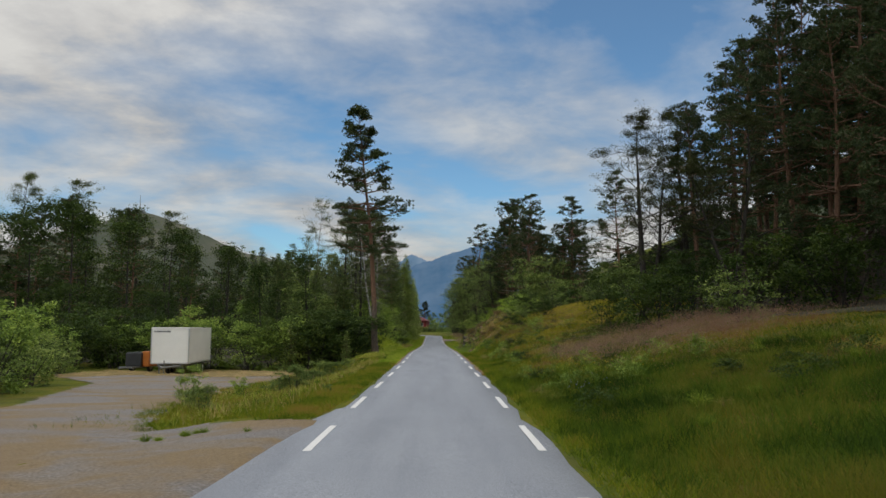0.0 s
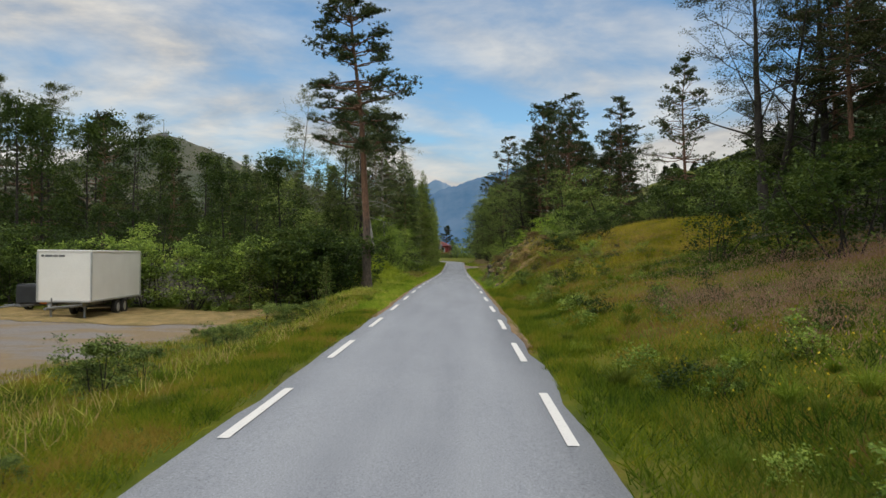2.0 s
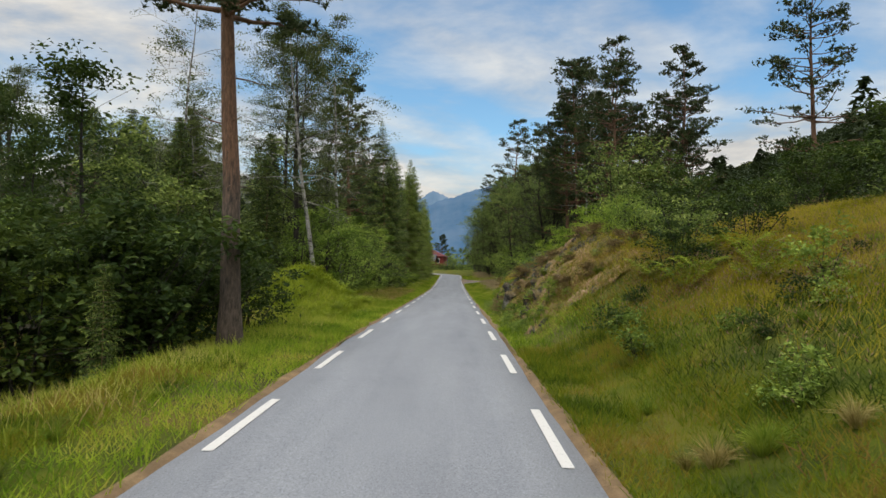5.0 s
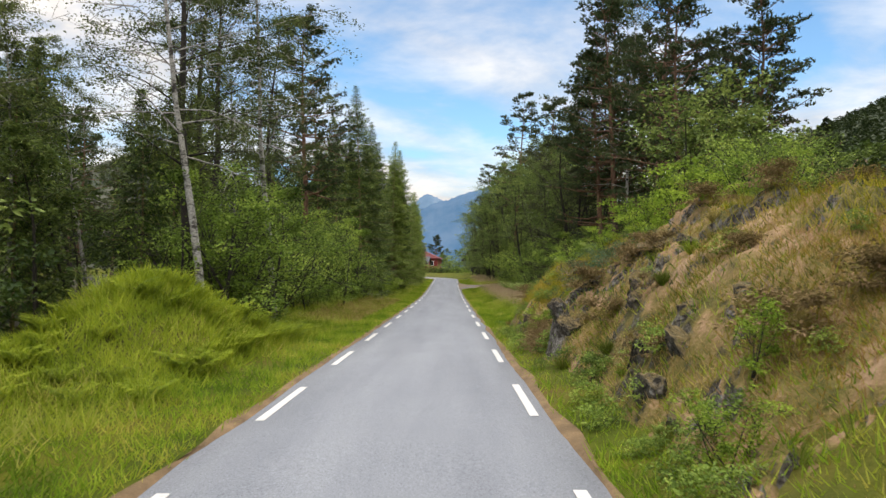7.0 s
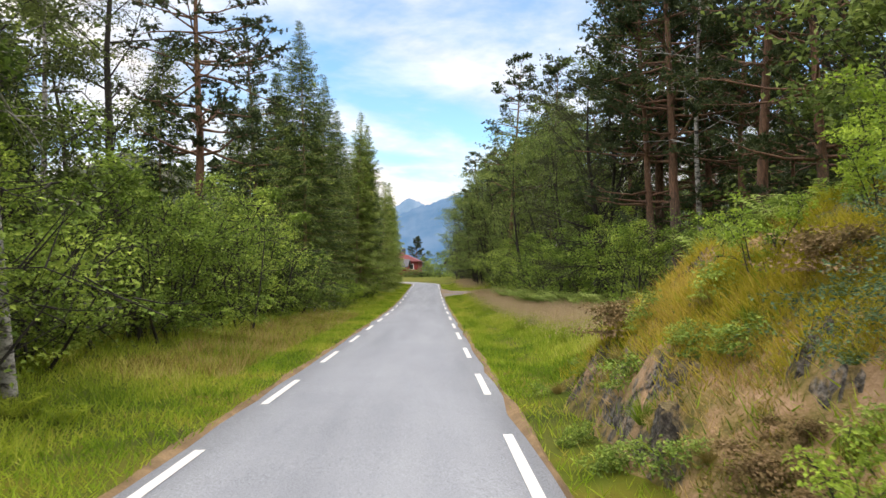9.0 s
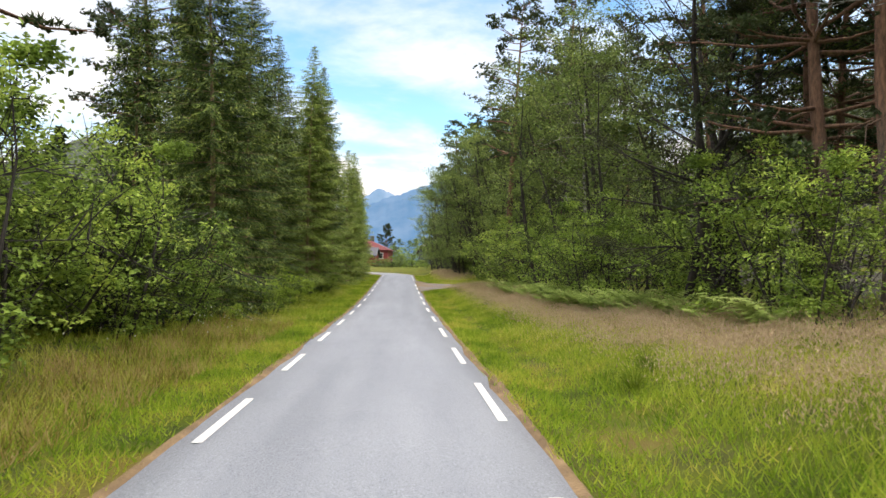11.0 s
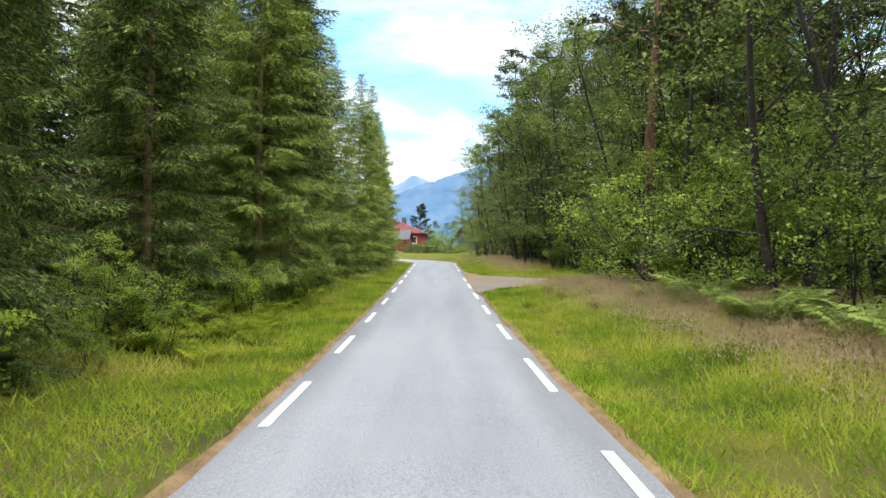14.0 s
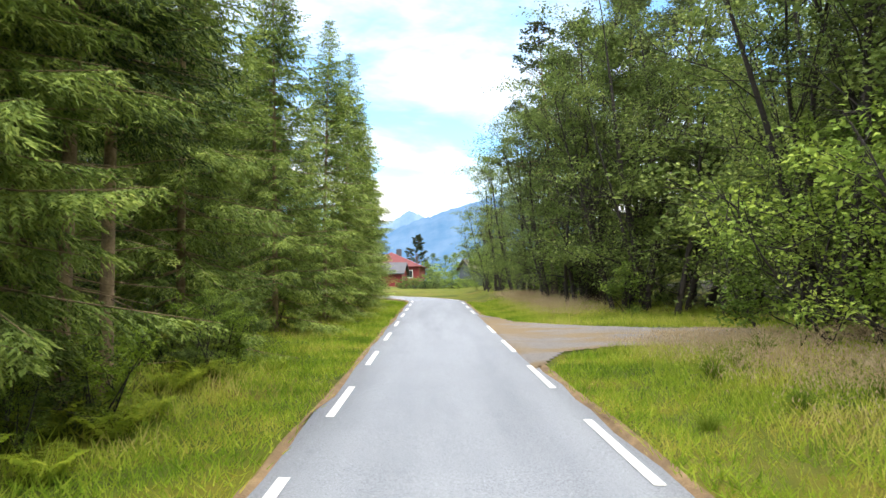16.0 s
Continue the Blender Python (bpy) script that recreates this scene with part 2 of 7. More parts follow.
def bank_material():
    """Moss, heather and straw in patches, with bare grey rock where the bank is steep."""
    m, t, b = material("mossy_outcrop")
    v = place(t)
    geo = t.nodes.new("ShaderNodeNewGeometry")
    s = t.nodes.new("ShaderNodeSeparateXYZ")
    t.links.new(geo.outputs["True Normal"], s.inputs[0])
    big, mid, small = noise_at(t, v, 0.9, 4.0, 0.6, 0.5), noise_at(t, v, 4.5, 5.0, 0.65), noise_at(t, v, 26.0, 5.0, 0.7)
    f = math_node(t, "ADD", math_node(t, "MULTIPLY", big, 0.5), math_node(t, "ADD", math_node(t, "MULTIPLY", mid, 0.32), math_node(t, "MULTIPLY", small, 0.18)))
    moss = ramp(t, f, [(0.38, (0.036, 0.032, 0.011)), (0.45, (0.095, 0.086, 0.020)), (0.50, (0.175, 0.132, 0.044)), (0.56, (0.285, 0.185, 0.100)), (0.66, (0.42, 0.29, 0.19))])
    stone = ramp(t, math_node(t, "ADD", math_node(t, "MULTIPLY", mid, 0.5), math_node(t, "MULTIPLY", small, 0.5)), [(0.38, (0.022, 0.019, 0.015)), (0.47, (0.075, 0.066, 0.055)), (0.56, (0.19, 0.18, 0.165)), (0.70, (0.44, 0.43, 0.41))])
    stone = mix(t, 1.0, stone, cracks(t, v, 4.0), "MULTIPLY")
    steep = math_node(t, "ADD", s.outputs[2], math_node(t, "MULTIPLY", math_node(t, "SUBTRACT", mid, 0.5), 0.8))
    t.links.new(mix(t, ramp(t, steep, [(0.40, (0, 0, 0)), (0.52, (1, 1, 1))]), stone, moss), b.inputs["Base Color"])
    b.inputs["Roughness"].default_value = 0.92
    b.inputs["Specular IOR Level"].default_value = 0.25
    bump(t, b, math_node(t, "ADD", math_node(t, "MULTIPLY", mid, 0.6), math_node(t, "MULTIPLY", small, 0.4)), 1.0, 0.05)
    return m


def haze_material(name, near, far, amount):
    """The far mountains: woods and rock; the air's blue haze is put on them as emission."""
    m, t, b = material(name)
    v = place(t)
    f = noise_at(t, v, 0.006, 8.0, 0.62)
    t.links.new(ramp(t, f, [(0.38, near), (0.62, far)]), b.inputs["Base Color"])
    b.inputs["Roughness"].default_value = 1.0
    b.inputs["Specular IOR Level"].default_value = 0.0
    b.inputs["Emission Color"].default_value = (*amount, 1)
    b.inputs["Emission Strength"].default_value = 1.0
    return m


M_ASPHALT, M_LINE, M_GROUND = asphalt_material(), line_material(), ground_material()
M_GRAVEL = gravel_material()
M_SOIL = surface("dry_verge_litter", [(0.3, (0.085, 0.055, 0.025)), (0.5, (0.18, 0.115, 0.055)), (0.7, (0.30, 0.20, 0.10))], 3.0, 40.0, 0.95, relief=0.8, depth=0.02)
# litter brown lowered in tone, so the colour deepens the shade under trees
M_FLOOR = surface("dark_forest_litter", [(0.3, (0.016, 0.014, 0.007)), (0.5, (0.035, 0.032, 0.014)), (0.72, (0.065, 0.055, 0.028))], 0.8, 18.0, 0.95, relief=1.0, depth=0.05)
M_DRY = surface("withered_grass_mat", [(0.34, (0.09, 0.078, 0.018)), (0.45, (0.165, 0.12, 0.036)), (0.55, (0.235, 0.16, 0.058)), (0.66, (0.31, 0.225, 0.10))], 1.5, 22.0, 0.95, relief=1.0, depth=0.04)
M_PINE_BARK, M_BIRCH_BARK, M_ROCK = pine_bark_material(), birch_bark_material(), rock_material()
M_SPRUCE_BARK = surface("spruce_bark", [(0.3, (0.10, 0.068, 0.04)), (0.7, (0.40, 0.285, 0.165))], 5.0, 30.0, 0.9, relief=0.8, depth=0.02)
M_DARK_BARK = surface("dark_bark", [(0.3, (0.010, 0.008, 0.007)), (0.7, (0.048, 0.039, 0.031))], 5.0, 30.0, 0.9, relief=0.8, depth=0.02)
M_PINE = foliage("pine_needles", (0.020, 0.032, 0.014), (0.056, 0.078, 0.034), (0.112, 0.138, 0.058), 0.17, 0.5, 0.4)
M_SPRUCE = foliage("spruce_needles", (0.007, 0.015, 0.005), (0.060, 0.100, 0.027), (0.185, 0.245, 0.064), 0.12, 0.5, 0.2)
# brighter copy of spruce_needles: stronger light on these boughs is in the colour
M_SPRUCE_LIT = foliage("light_spruce_needles", (0.016, 0.030, 0.008), (0.195, 0.275, 0.062), (0.42, 0.49, 0.115), 0.28, 0.5, 0.2)
M_SPRUCE_TIP = foliage("fresh_spruce_shoots", (0.13, 0.19, 0.042), (0.255, 0.335, 0.072), (0.40, 0.46, 0.105), 0.28, 0.5, 0.2)
M_JUNIPER = foliage("blue_green_juniper", (0.030, 0.058, 0.032), (0.090, 0.155, 0.078), (0.19, 0.27, 0.125), 0.24, 0.5, 0.3)
M_BLUE = foliage("violet_petals", (0.22, 0.20, 0.50), (0.32, 0.30, 0.62), (0.45, 0.42, 0.70), 0.3, 0.6, 0.0)
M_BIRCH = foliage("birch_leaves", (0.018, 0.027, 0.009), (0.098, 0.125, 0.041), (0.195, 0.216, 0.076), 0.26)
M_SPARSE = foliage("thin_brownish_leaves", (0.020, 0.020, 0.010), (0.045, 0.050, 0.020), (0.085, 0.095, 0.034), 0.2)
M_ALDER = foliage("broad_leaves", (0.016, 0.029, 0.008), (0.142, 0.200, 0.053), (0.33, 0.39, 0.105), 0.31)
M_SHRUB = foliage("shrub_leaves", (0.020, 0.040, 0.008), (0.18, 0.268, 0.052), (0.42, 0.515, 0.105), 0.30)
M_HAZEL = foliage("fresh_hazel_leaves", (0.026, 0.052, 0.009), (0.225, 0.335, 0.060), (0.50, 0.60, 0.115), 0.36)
M_ROWAN = foliage("bright_sapling_leaves", (0.11, 0.185, 0.024), (0.25, 0.36, 0.044), (0.42, 0.53, 0.075), 0.42)
M_HEATHER = foliage("withered_heather", (0.095, 0.065, 0.028), (0.21, 0.145, 0.068), (0.36, 0.24, 0.15), 0.28, 0.7, 0.3)
M_FERN = foliage("bracken", (0.085, 0.135, 0.012), (0.27, 0.345, 0.026), (0.50, 0.54, 0.06), 0.42)
M_VERGE = sward("short_verge_grass", [(0.32, (0.10, 0.18, 0.015)), (0.44, (0.205, 0.325, 0.026)), (0.57, (0.34, 0.43, 0.042)), (0.71, (0.47, 0.42, 0.09))], 0.6, 0.45, 0.16, 1.5)
M_VERGE_ROUGH = sward("rough_verge_grass", [(0.30, (0.045, 0.082, 0.008)), (0.42, (0.115, 0.17, 0.012)), (0.54, (0.21, 0.235, 0.018)), (0.68, (0.28, 0.20, 0.04))], 0.7, 0.45, 0.12, 1.6)
M_FIELD = sward("rough_field_grass", [(0.24, (0.030, 0.058, 0.008)), (0.36, (0.082, 0.135, 0.012)), (0.45, (0.155, 0.188, 0.015)), (0.52, (0.26, 0.225, 0.022)), (0.62, (0.31, 0.20, 0.044)), (0.74, (0.23, 0.12, 0.060))], 0.22, 0.45, 0.14, 2.5)
M_FIELD_DEEP = sward("lush_field_grass", [(0.30, (0.022, 0.050, 0.006)), (0.42, (0.055, 0.105, 0.010)), (0.54, (0.095, 0.150, 0.014)), (0.70, (0.17, 0.165, 0.024))], 0.5, 0.45, 0.14, 2.0)
M_DARKLEAF = foliage("deep_green_leaves", (0.010, 0.021, 0.006), (0.036, 0.066, 0.015), (0.11, 0.15, 0.030), 0.26)
M_MEADOW = sward("meadow_grass", [(0.30, (0.13, 0.205, 0.020)), (0.42, (0.28, 0.37, 0.038)), (0.55, (0.42, 0.46, 0.072)), (0.70, (0.58, 0.51, 0.17))], 0.45, 0.45, 0.12, 1.5)
M_SEED = foliage("pinkish_seed_heads", (0.22, 0.115, 0.082), (0.30, 0.175, 0.13), (0.39, 0.25, 0.19), 0.40, 0.7, 0.0)
M_SEED_PALE = foliage("pale_seed_heads", (0.40, 0.28, 0.17), (0.50, 0.37, 0.24), (0.58, 0.45, 0.31), 0.45, 0.7, 0.0)
M_STRAW = sward("dry_straw_grass", [(0.30, (0.10, 0.115, 0.018)), (0.41, (0.21, 0.185, 0.036)), (0.51, (0.36, 0.265, 0.085)), (0.64, (0.50, 0.37, 0.17))], 0.8, 0.45, 0.2, 1.4)
M_BANK = sward("bank_grass", [(0.36, (0.065, 0.09, 0.009)), (0.43, (0.16, 0.185, 0.016)), (0.49, (0.28, 0.24, 0.036)), (0.55, (0.38, 0.265, 0.10)), (0.64, (0.43, 0.26, 0.16))], 0.6, 0.5, 0.2)
M_TUFT_GREEN = foliage("fresh_tussock_grass", (0.075, 0.125, 0.012), (0.16, 0.235, 0.022), (0.29, 0.34, 0.045), 0.35, 0.6, 0.5, clump=0)
M_TUFT_STRAW = foliage("dry_tussock_grass", (0.16, 0.125, 0.035), (0.30, 0.235, 0.075), (0.46, 0.37, 0.16), 0.35, 0.6, 0.5, clump=0)
M_TUFT_OLIVE = foliage("olive_tussock_grass", (0.055, 0.080, 0.012), (0.12, 0.15, 0.020), (0.21, 0.22, 0.038), 0.35, 0.6, 0.5, clump=0)
M_CANOPY = surface("wooded_slope", [(0.36, (0.014, 0.022, 0.010)), (0.5, (0.030, 0.044, 0.018)), (0.64, (0.055, 0.070, 0.028))], 0.12, 0.9, 0.95, relief=1.0, depth=0.8)
M_HAY = sward("yellow_green_hay", [(0.30, (0.16, 0.17, 0.012)), (0.44, (0.30, 0.28, 0.020)), (0.58, (0.43, 0.36, 0.040)), (0.72, (0.50, 0.36, 0.09))], 0.5, 0.45, 0.15, 1.5)
M_FERN_COOL = foliage("cool_green_fern", (0.16, 0.23, 0.05), (0.30, 0.39, 0.10), (0.46, 0.54, 0.18), 0.45)
M_BANKSIDE = bank_material()
M_YELLOW = foliage("yellow_petals", (0.55, 0.36, 0.02), (0.70, 0.50, 0.03), (0.80, 0.62, 0.08), 0.3, 0.6, 0.0)
M_PALE = foliage("cream_petals", (0.50, 0.48, 0.40), (0.62, 0.60, 0.52), (0.75, 0.74, 0.66), 0.3, 0.6, 0.0)
M_FAR = foliage("far_woods", (0.014, 0.024, 0.012), (0.026, 0.040, 0.016), (0.045, 0.06, 0.022), 0.15, 0.7, 0.2)
M_BOX = surface("white_painted_panel", [(0.3, (0.72, 0.71, 0.67)), (0.7, (0.82, 0.81, 0.77))], 1.2, 18.0, 0.45, relief=0.05)
M_STEEL = surface("dull_galvanised_steel", [(0.3, (0.16, 0.17, 0.175)), (0.7, (0.30, 0.31, 0.32))], 4.0, 50.0, 0.5, 0.7, relief=0.1)
M_RUBBER = surface("tyre_rubber", [(0.3, (0.018, 0.018, 0.018)), (0.7, (0.04, 0.04, 0.04))], 4.0, 50.0, 0.85)
M_BLACK = surface("black_enamel", [(0.3, (0.012, 0.013, 0.016)), (0.7, (0.03, 0.032, 0.036))], 3.0, 40.0, 0.5)
M_ORANGE = surface("orange_enamel", [(0.3, (0.34, 0.10, 0.015)), (0.7, (0.46, 0.15, 0.025))], 3.0, 40.0, 0.45)
M_TRIM = surface("aluminium_edge", [(0.3, (0.42, 0.42, 0.41)), (0.7, (0.58, 0.58, 0.57))], 4.0, 60.0, 0.4, 0.6, relief=0.05)
M_INK = surface("faded_dark_print", [(0.3, (0.10, 0.10, 0.10)), (0.7, (0.2, 0.2, 0.2))], 8.0, 60.0, 0.6)
M_CHROME = surface("bright_wheel_rim", [(0.3, (0.55, 0.55, 0.55)), (0.7, (0.7, 0.7, 0.7))], 4.0, 60.0, 0.35, 0.8, relief=0.0)
M_RED = surface("red_painted_boards", [(0.3, (0.15, 0.018, 0.016)), (0.7, (0.22, 0.03, 0.026))], 1.5, 20.0, 0.75)
M_REDROOF = surface("red_roof_tiles", [(0.3, (0.095, 0.014, 0.014)), (0.7, (0.14, 0.024, 0.024))], 1.5, 20.0, 0.75)
M_GREYROOF = surface("grey_metal_roof", [(0.3, (0.055, 0.056, 0.062)), (0.7, (0.09, 0.091, 0.10))], 1.5, 20.0, 0.85)
M_BROWNROOF = surface("brown_roof", [(0.3, (0.045, 0.032, 0.028)), (0.7, (0.08, 0.055, 0.046))], 1.5, 20.0, 0.85)
M_BLUEGREY = surface("blue_grey_boards", [(0.3, (0.045, 0.06, 0.075)), (0.7, (0.08, 0.10, 0.12))], 1.5, 20.0, 0.75)
M_WHITE = surface("white_window_paint", [(0.3, (0.7, 0.7, 0.68)), (0.7, (0.8, 0.8, 0.78))], 2.0, 20.0, 0.5)
M_GLASS, _t, _b = material("dark_window_glass")
_b.inputs["Base Color"].default_value = (0.02, 0.025, 0.03, 1)
_b.inputs["Roughness"].default_value = 0.08
# the blue and pale casts are air haze, painted on as emission
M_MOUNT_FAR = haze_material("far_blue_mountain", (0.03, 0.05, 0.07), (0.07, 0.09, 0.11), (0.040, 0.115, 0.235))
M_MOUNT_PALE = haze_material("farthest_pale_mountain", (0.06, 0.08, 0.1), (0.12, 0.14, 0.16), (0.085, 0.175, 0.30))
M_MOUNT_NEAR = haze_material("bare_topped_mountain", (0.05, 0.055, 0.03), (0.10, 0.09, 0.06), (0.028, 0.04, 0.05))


# ---- mesh helpers ----
def mesh(name, verts, faces, mat, smooth=False):
    """A mesh from an array of points and one of faces that all have as many corners."""
    v, f = np.asarray(verts, np.float32), np.asarray(faces, np.int32)
    me = bpy.data.meshes.new(name)
    me.vertices.add(len(v))
    me.vertices.foreach_set("co", v.ravel())
    me.loops.add(f.size)
    me.loops.foreach_set("vertex_index", f.ravel())
    me.polygons.add(len(f))
    me.polygons.foreach_set("loop_start", np.arange(0, f.size, f.shape[1], dtype=np.int32))
    me.update(calc_edges=True)
    me.polygons.foreach_set("use_smooth", np.full(len(f), smooth))
    me.materials.append(mat)
    return me


def part(name, data, mat, parent, label=""):
    """Links a mesh or a bmesh as one object under a thing or a part."""
    if isinstance(data, bmesh.types.BMesh):
        me = bpy.data.meshes.new(name)
        data.to_mesh(me)
        data.free()
        me.materials.append(mat)
        data = me
    ob = new(name, data)
    ob.parent = parent
    return tagged(ob, label)


def box(sx, sy, sz, at=(0, 0, 0), bevel=0.01, segments=2):
    """A bevelled box, centred at 'at'."""
    bm = bmesh.new()
    bmesh.ops.create_cube(bm, size=1.0)
    bmesh.ops.scale(bm, vec=(sx, sy, sz), verts=bm.verts)
    if bevel:
        bmesh.ops.bevel(bm, geom=bm.edges[:], offset=bevel, segments=segments, affect="EDGES", profile=0.6)
    bmesh.ops.translate(bm, vec=at, verts=bm.verts)
    return bm


def join(*bms):
    out = bmesh.new()
    for b in bms:
        me = bpy.data.meshes.new("t")
        b.to_mesh(me)
        b.free()
        out.from_mesh(me)
        bpy.data.meshes.remove(me)
    return out


def rod(a, b, r, r2=None, sides=8):
    """A tapered rod from a to b."""
    a, b = Vector(a), Vector(b)
    bm = bmesh.new()
    bmesh.ops.create_cone(bm, cap_ends=True, segments=sides, radius1=r, radius2=r if r2 is None else r2, depth=(b - a).length)
    q = (b - a).to_track_quat("Z", "Y").to_matrix().to_4x4()
    bmesh.ops.transform(bm, matrix=Matrix.Translation((a + b) / 2) @ q, verts=bm.verts)
    return bm


class Heap:
    """Gathers points and faces with the same number of corners."""

    def __init__(self):
        self.v, self.f, self.n = [], [], 0

    def add(self, v, f):
        self.v.append(np.asarray(v, np.float32))
        self.f.append(np.asarray(f, np.int64) + self.n)
        self.n += len(v)

    def mesh(self, name, mat, smooth=False):
        return mesh(name, np.concatenate(self.v), np.concatenate(self.f), mat, smooth)


def tube(heap, path, radii, sides=7):
    """A tapered tube along a path."""
    path, radii = np.asarray(path, float), np.asarray(radii, float)
    tang = np.gradient(path, axis=0)
    tang /= np.linalg.norm(tang, axis=1)[:, None] + 1e-9
    ref = np.array([0.0, 1.0, 0.0]) if abs(tang[0][2]) > 0.5 else np.array([0.0, 0.0, 1.0])
    a = np.cross(tang, ref)
    a /= np.linalg.norm(a, axis=1)[:, None] + 1e-9
    b = np.cross(tang, a)
    ang = np.linspace(0, 2 * np.pi, sides, endpoint=False)
    ring = path[:, None] + radii[:, None, None] * (a[:, None] * np.cos(ang)[None, :, None] + b[:, None] * np.sin(ang)[None, :, None])
    n = len(path)
    i, j = np.meshgrid(np.arange(n - 1), np.arange(sides), indexing="ij")
    k = (j + 1) % sides
    heap.add(ring.reshape(-1, 3), np.stack([i * sides + j, i * sides + k, (i + 1) * sides + k, (i + 1) * sides + j], -1).reshape(-1, 4))


def unit(v):
    return v / (np.linalg.norm(v, axis=-1, keepdims=True) + 1e-9)


def blades(rng, base, way, length, width, fold=0.25):
    """Leaf-shaped quads: base, side, tip, side."""
    n = len(base)
    side = unit(np.cross(way, rng.normal(size=(n, 3)) * 0.5 + (0, 0, 1)))
    nrm = np.cross(side, way)
    length, width = np.broadcast_to(length, n)[:, None], np.broadcast_to(width, n)[:, None]
    middle = base + way * length * 0.45 + nrm * width * fold
    v = np.stack([base, middle + side * width / 2, base + way * length, middle - side * width / 2], 1).reshape(-1, 3)
    return v, np.arange(4 * n).reshape(n, 4)


def spikes(rng, base, way, length, width, flat=False):
    """Needle-shaped triangles, lying level where flat is set."""
    n = len(base)
    side = unit(np.cross(way, rng.normal(size=(n, 3)) * (0.5 if flat else 1.0) + ((0, 0, 1) if flat else (0, 0, 0))))
    length, width = np.broadcast_to(length, n)[:, None], np.broadcast_to(width, n)[:, None]
    v = np.stack([base - side * width / 2, base + side * width / 2, base + way * length], 1).reshape(-1, 3)
    return v, np.arange(3 * n).reshape(n, 3)


# ---- the lie of the land ----
KNOTS = np.arange(0, 161, 20.0)
TURN_SLOPE = np.radians([0.07, 0.49, -0.10, 0.04, 0.05, -0.03, 0.03, 0.02, 0.02])
FALL_SLOPE = np.radians([0.55, -0.15, 0.05, -0.64, -0.56, -0.24, 1.10, 1.02, 1.02])
BEND, RADIUS = 150.0, 17.0  # where the road begins to bend left, and how tightly


def run(slopes, y):
    """The integral of a slope given at the knots."""
    dy = np.diff(KNOTS)
    c = np.concatenate([[0], np.cumsum((slopes[1:] + slopes[:-1]) / 2 * dy)])
    y = np.asarray(y, float)
    i = np.clip(np.searchsorted(KNOTS, y) - 1, 0, len(KNOTS) - 2)
    u = np.clip(y, -40, 175) - KNOTS[i]
    inner = np.minimum(u, 20.0)
    low = np.minimum(u, 0)
    core = np.clip(inner, 0, None)
    return c[i] + slopes[i] * (core + low) + (slopes[i + 1] - slopes[i]) / dy[i] * core * core / 2 + slopes[i + 1] * np.maximum(u - 20.0, 0)


def road_x(y):
    return run(TURN_SLOPE, np.minimum(y, BEND))


def road_z(y):
    return run(FALL_SLOPE, y)


def road_point(s, off=0.0):
    """A point of the road s metres along it and off metres to the right of its middle."""
    if s <= BEND:
        return np.array([road_x(s) + off, s, road_z(s)])
    a = min((s - BEND) / RADIUS, radians(82))
    rest = max(0.0, (s - BEND) - RADIUS * radians(82))
    c = np.array([road_x(BEND) - RADIUS, BEND])
    p = c + (RADIUS + off) * np.array([math.cos(a), math.sin(a)]) + rest * np.array([-math.sin(a), math.cos(a)])
    return np.array([p[0], p[1], float(road_z(p[1]))])


def smooth(a, b, x):
    u = np.clip((np.asarray(x, float) - a) / (b - a), 0, 1)
    return u * u * (3 - 2 * u)


def lumps(x, y, s, seed=0.0):
    """Cheap uneven ground."""
    return (np.sin(x * 1.31 / s + seed) * np.cos(y * 1.07 / s + 1.7 * seed) + 0.5 * np.sin(x * 2.9 / s + y * 2.3 / s + seed) + 0.3 * np.cos(y * 5.1 / s - x * 3.7 / s)) / 1.8


RISE_Y = [-30, 0, 15, 30, 42, 52, 60, 68, 74, 90, 117, 122, 131, 138, 150]
RISE_NEAR = [0.10, 0.10, 0.16, 0.22, 0.35, 0.70, 0.85, 0.80, 0.20, 0.10, 0.12, 0.02, 0.02, 0.08, 0.10]
RISE_MID = [0.15, 0.15, 0.20, 0.22, 0.26, 0.25, 0.22, 0.22, 0.12, 0.08, 0.08, 0.01, 0.01, 0.06, 0.06]


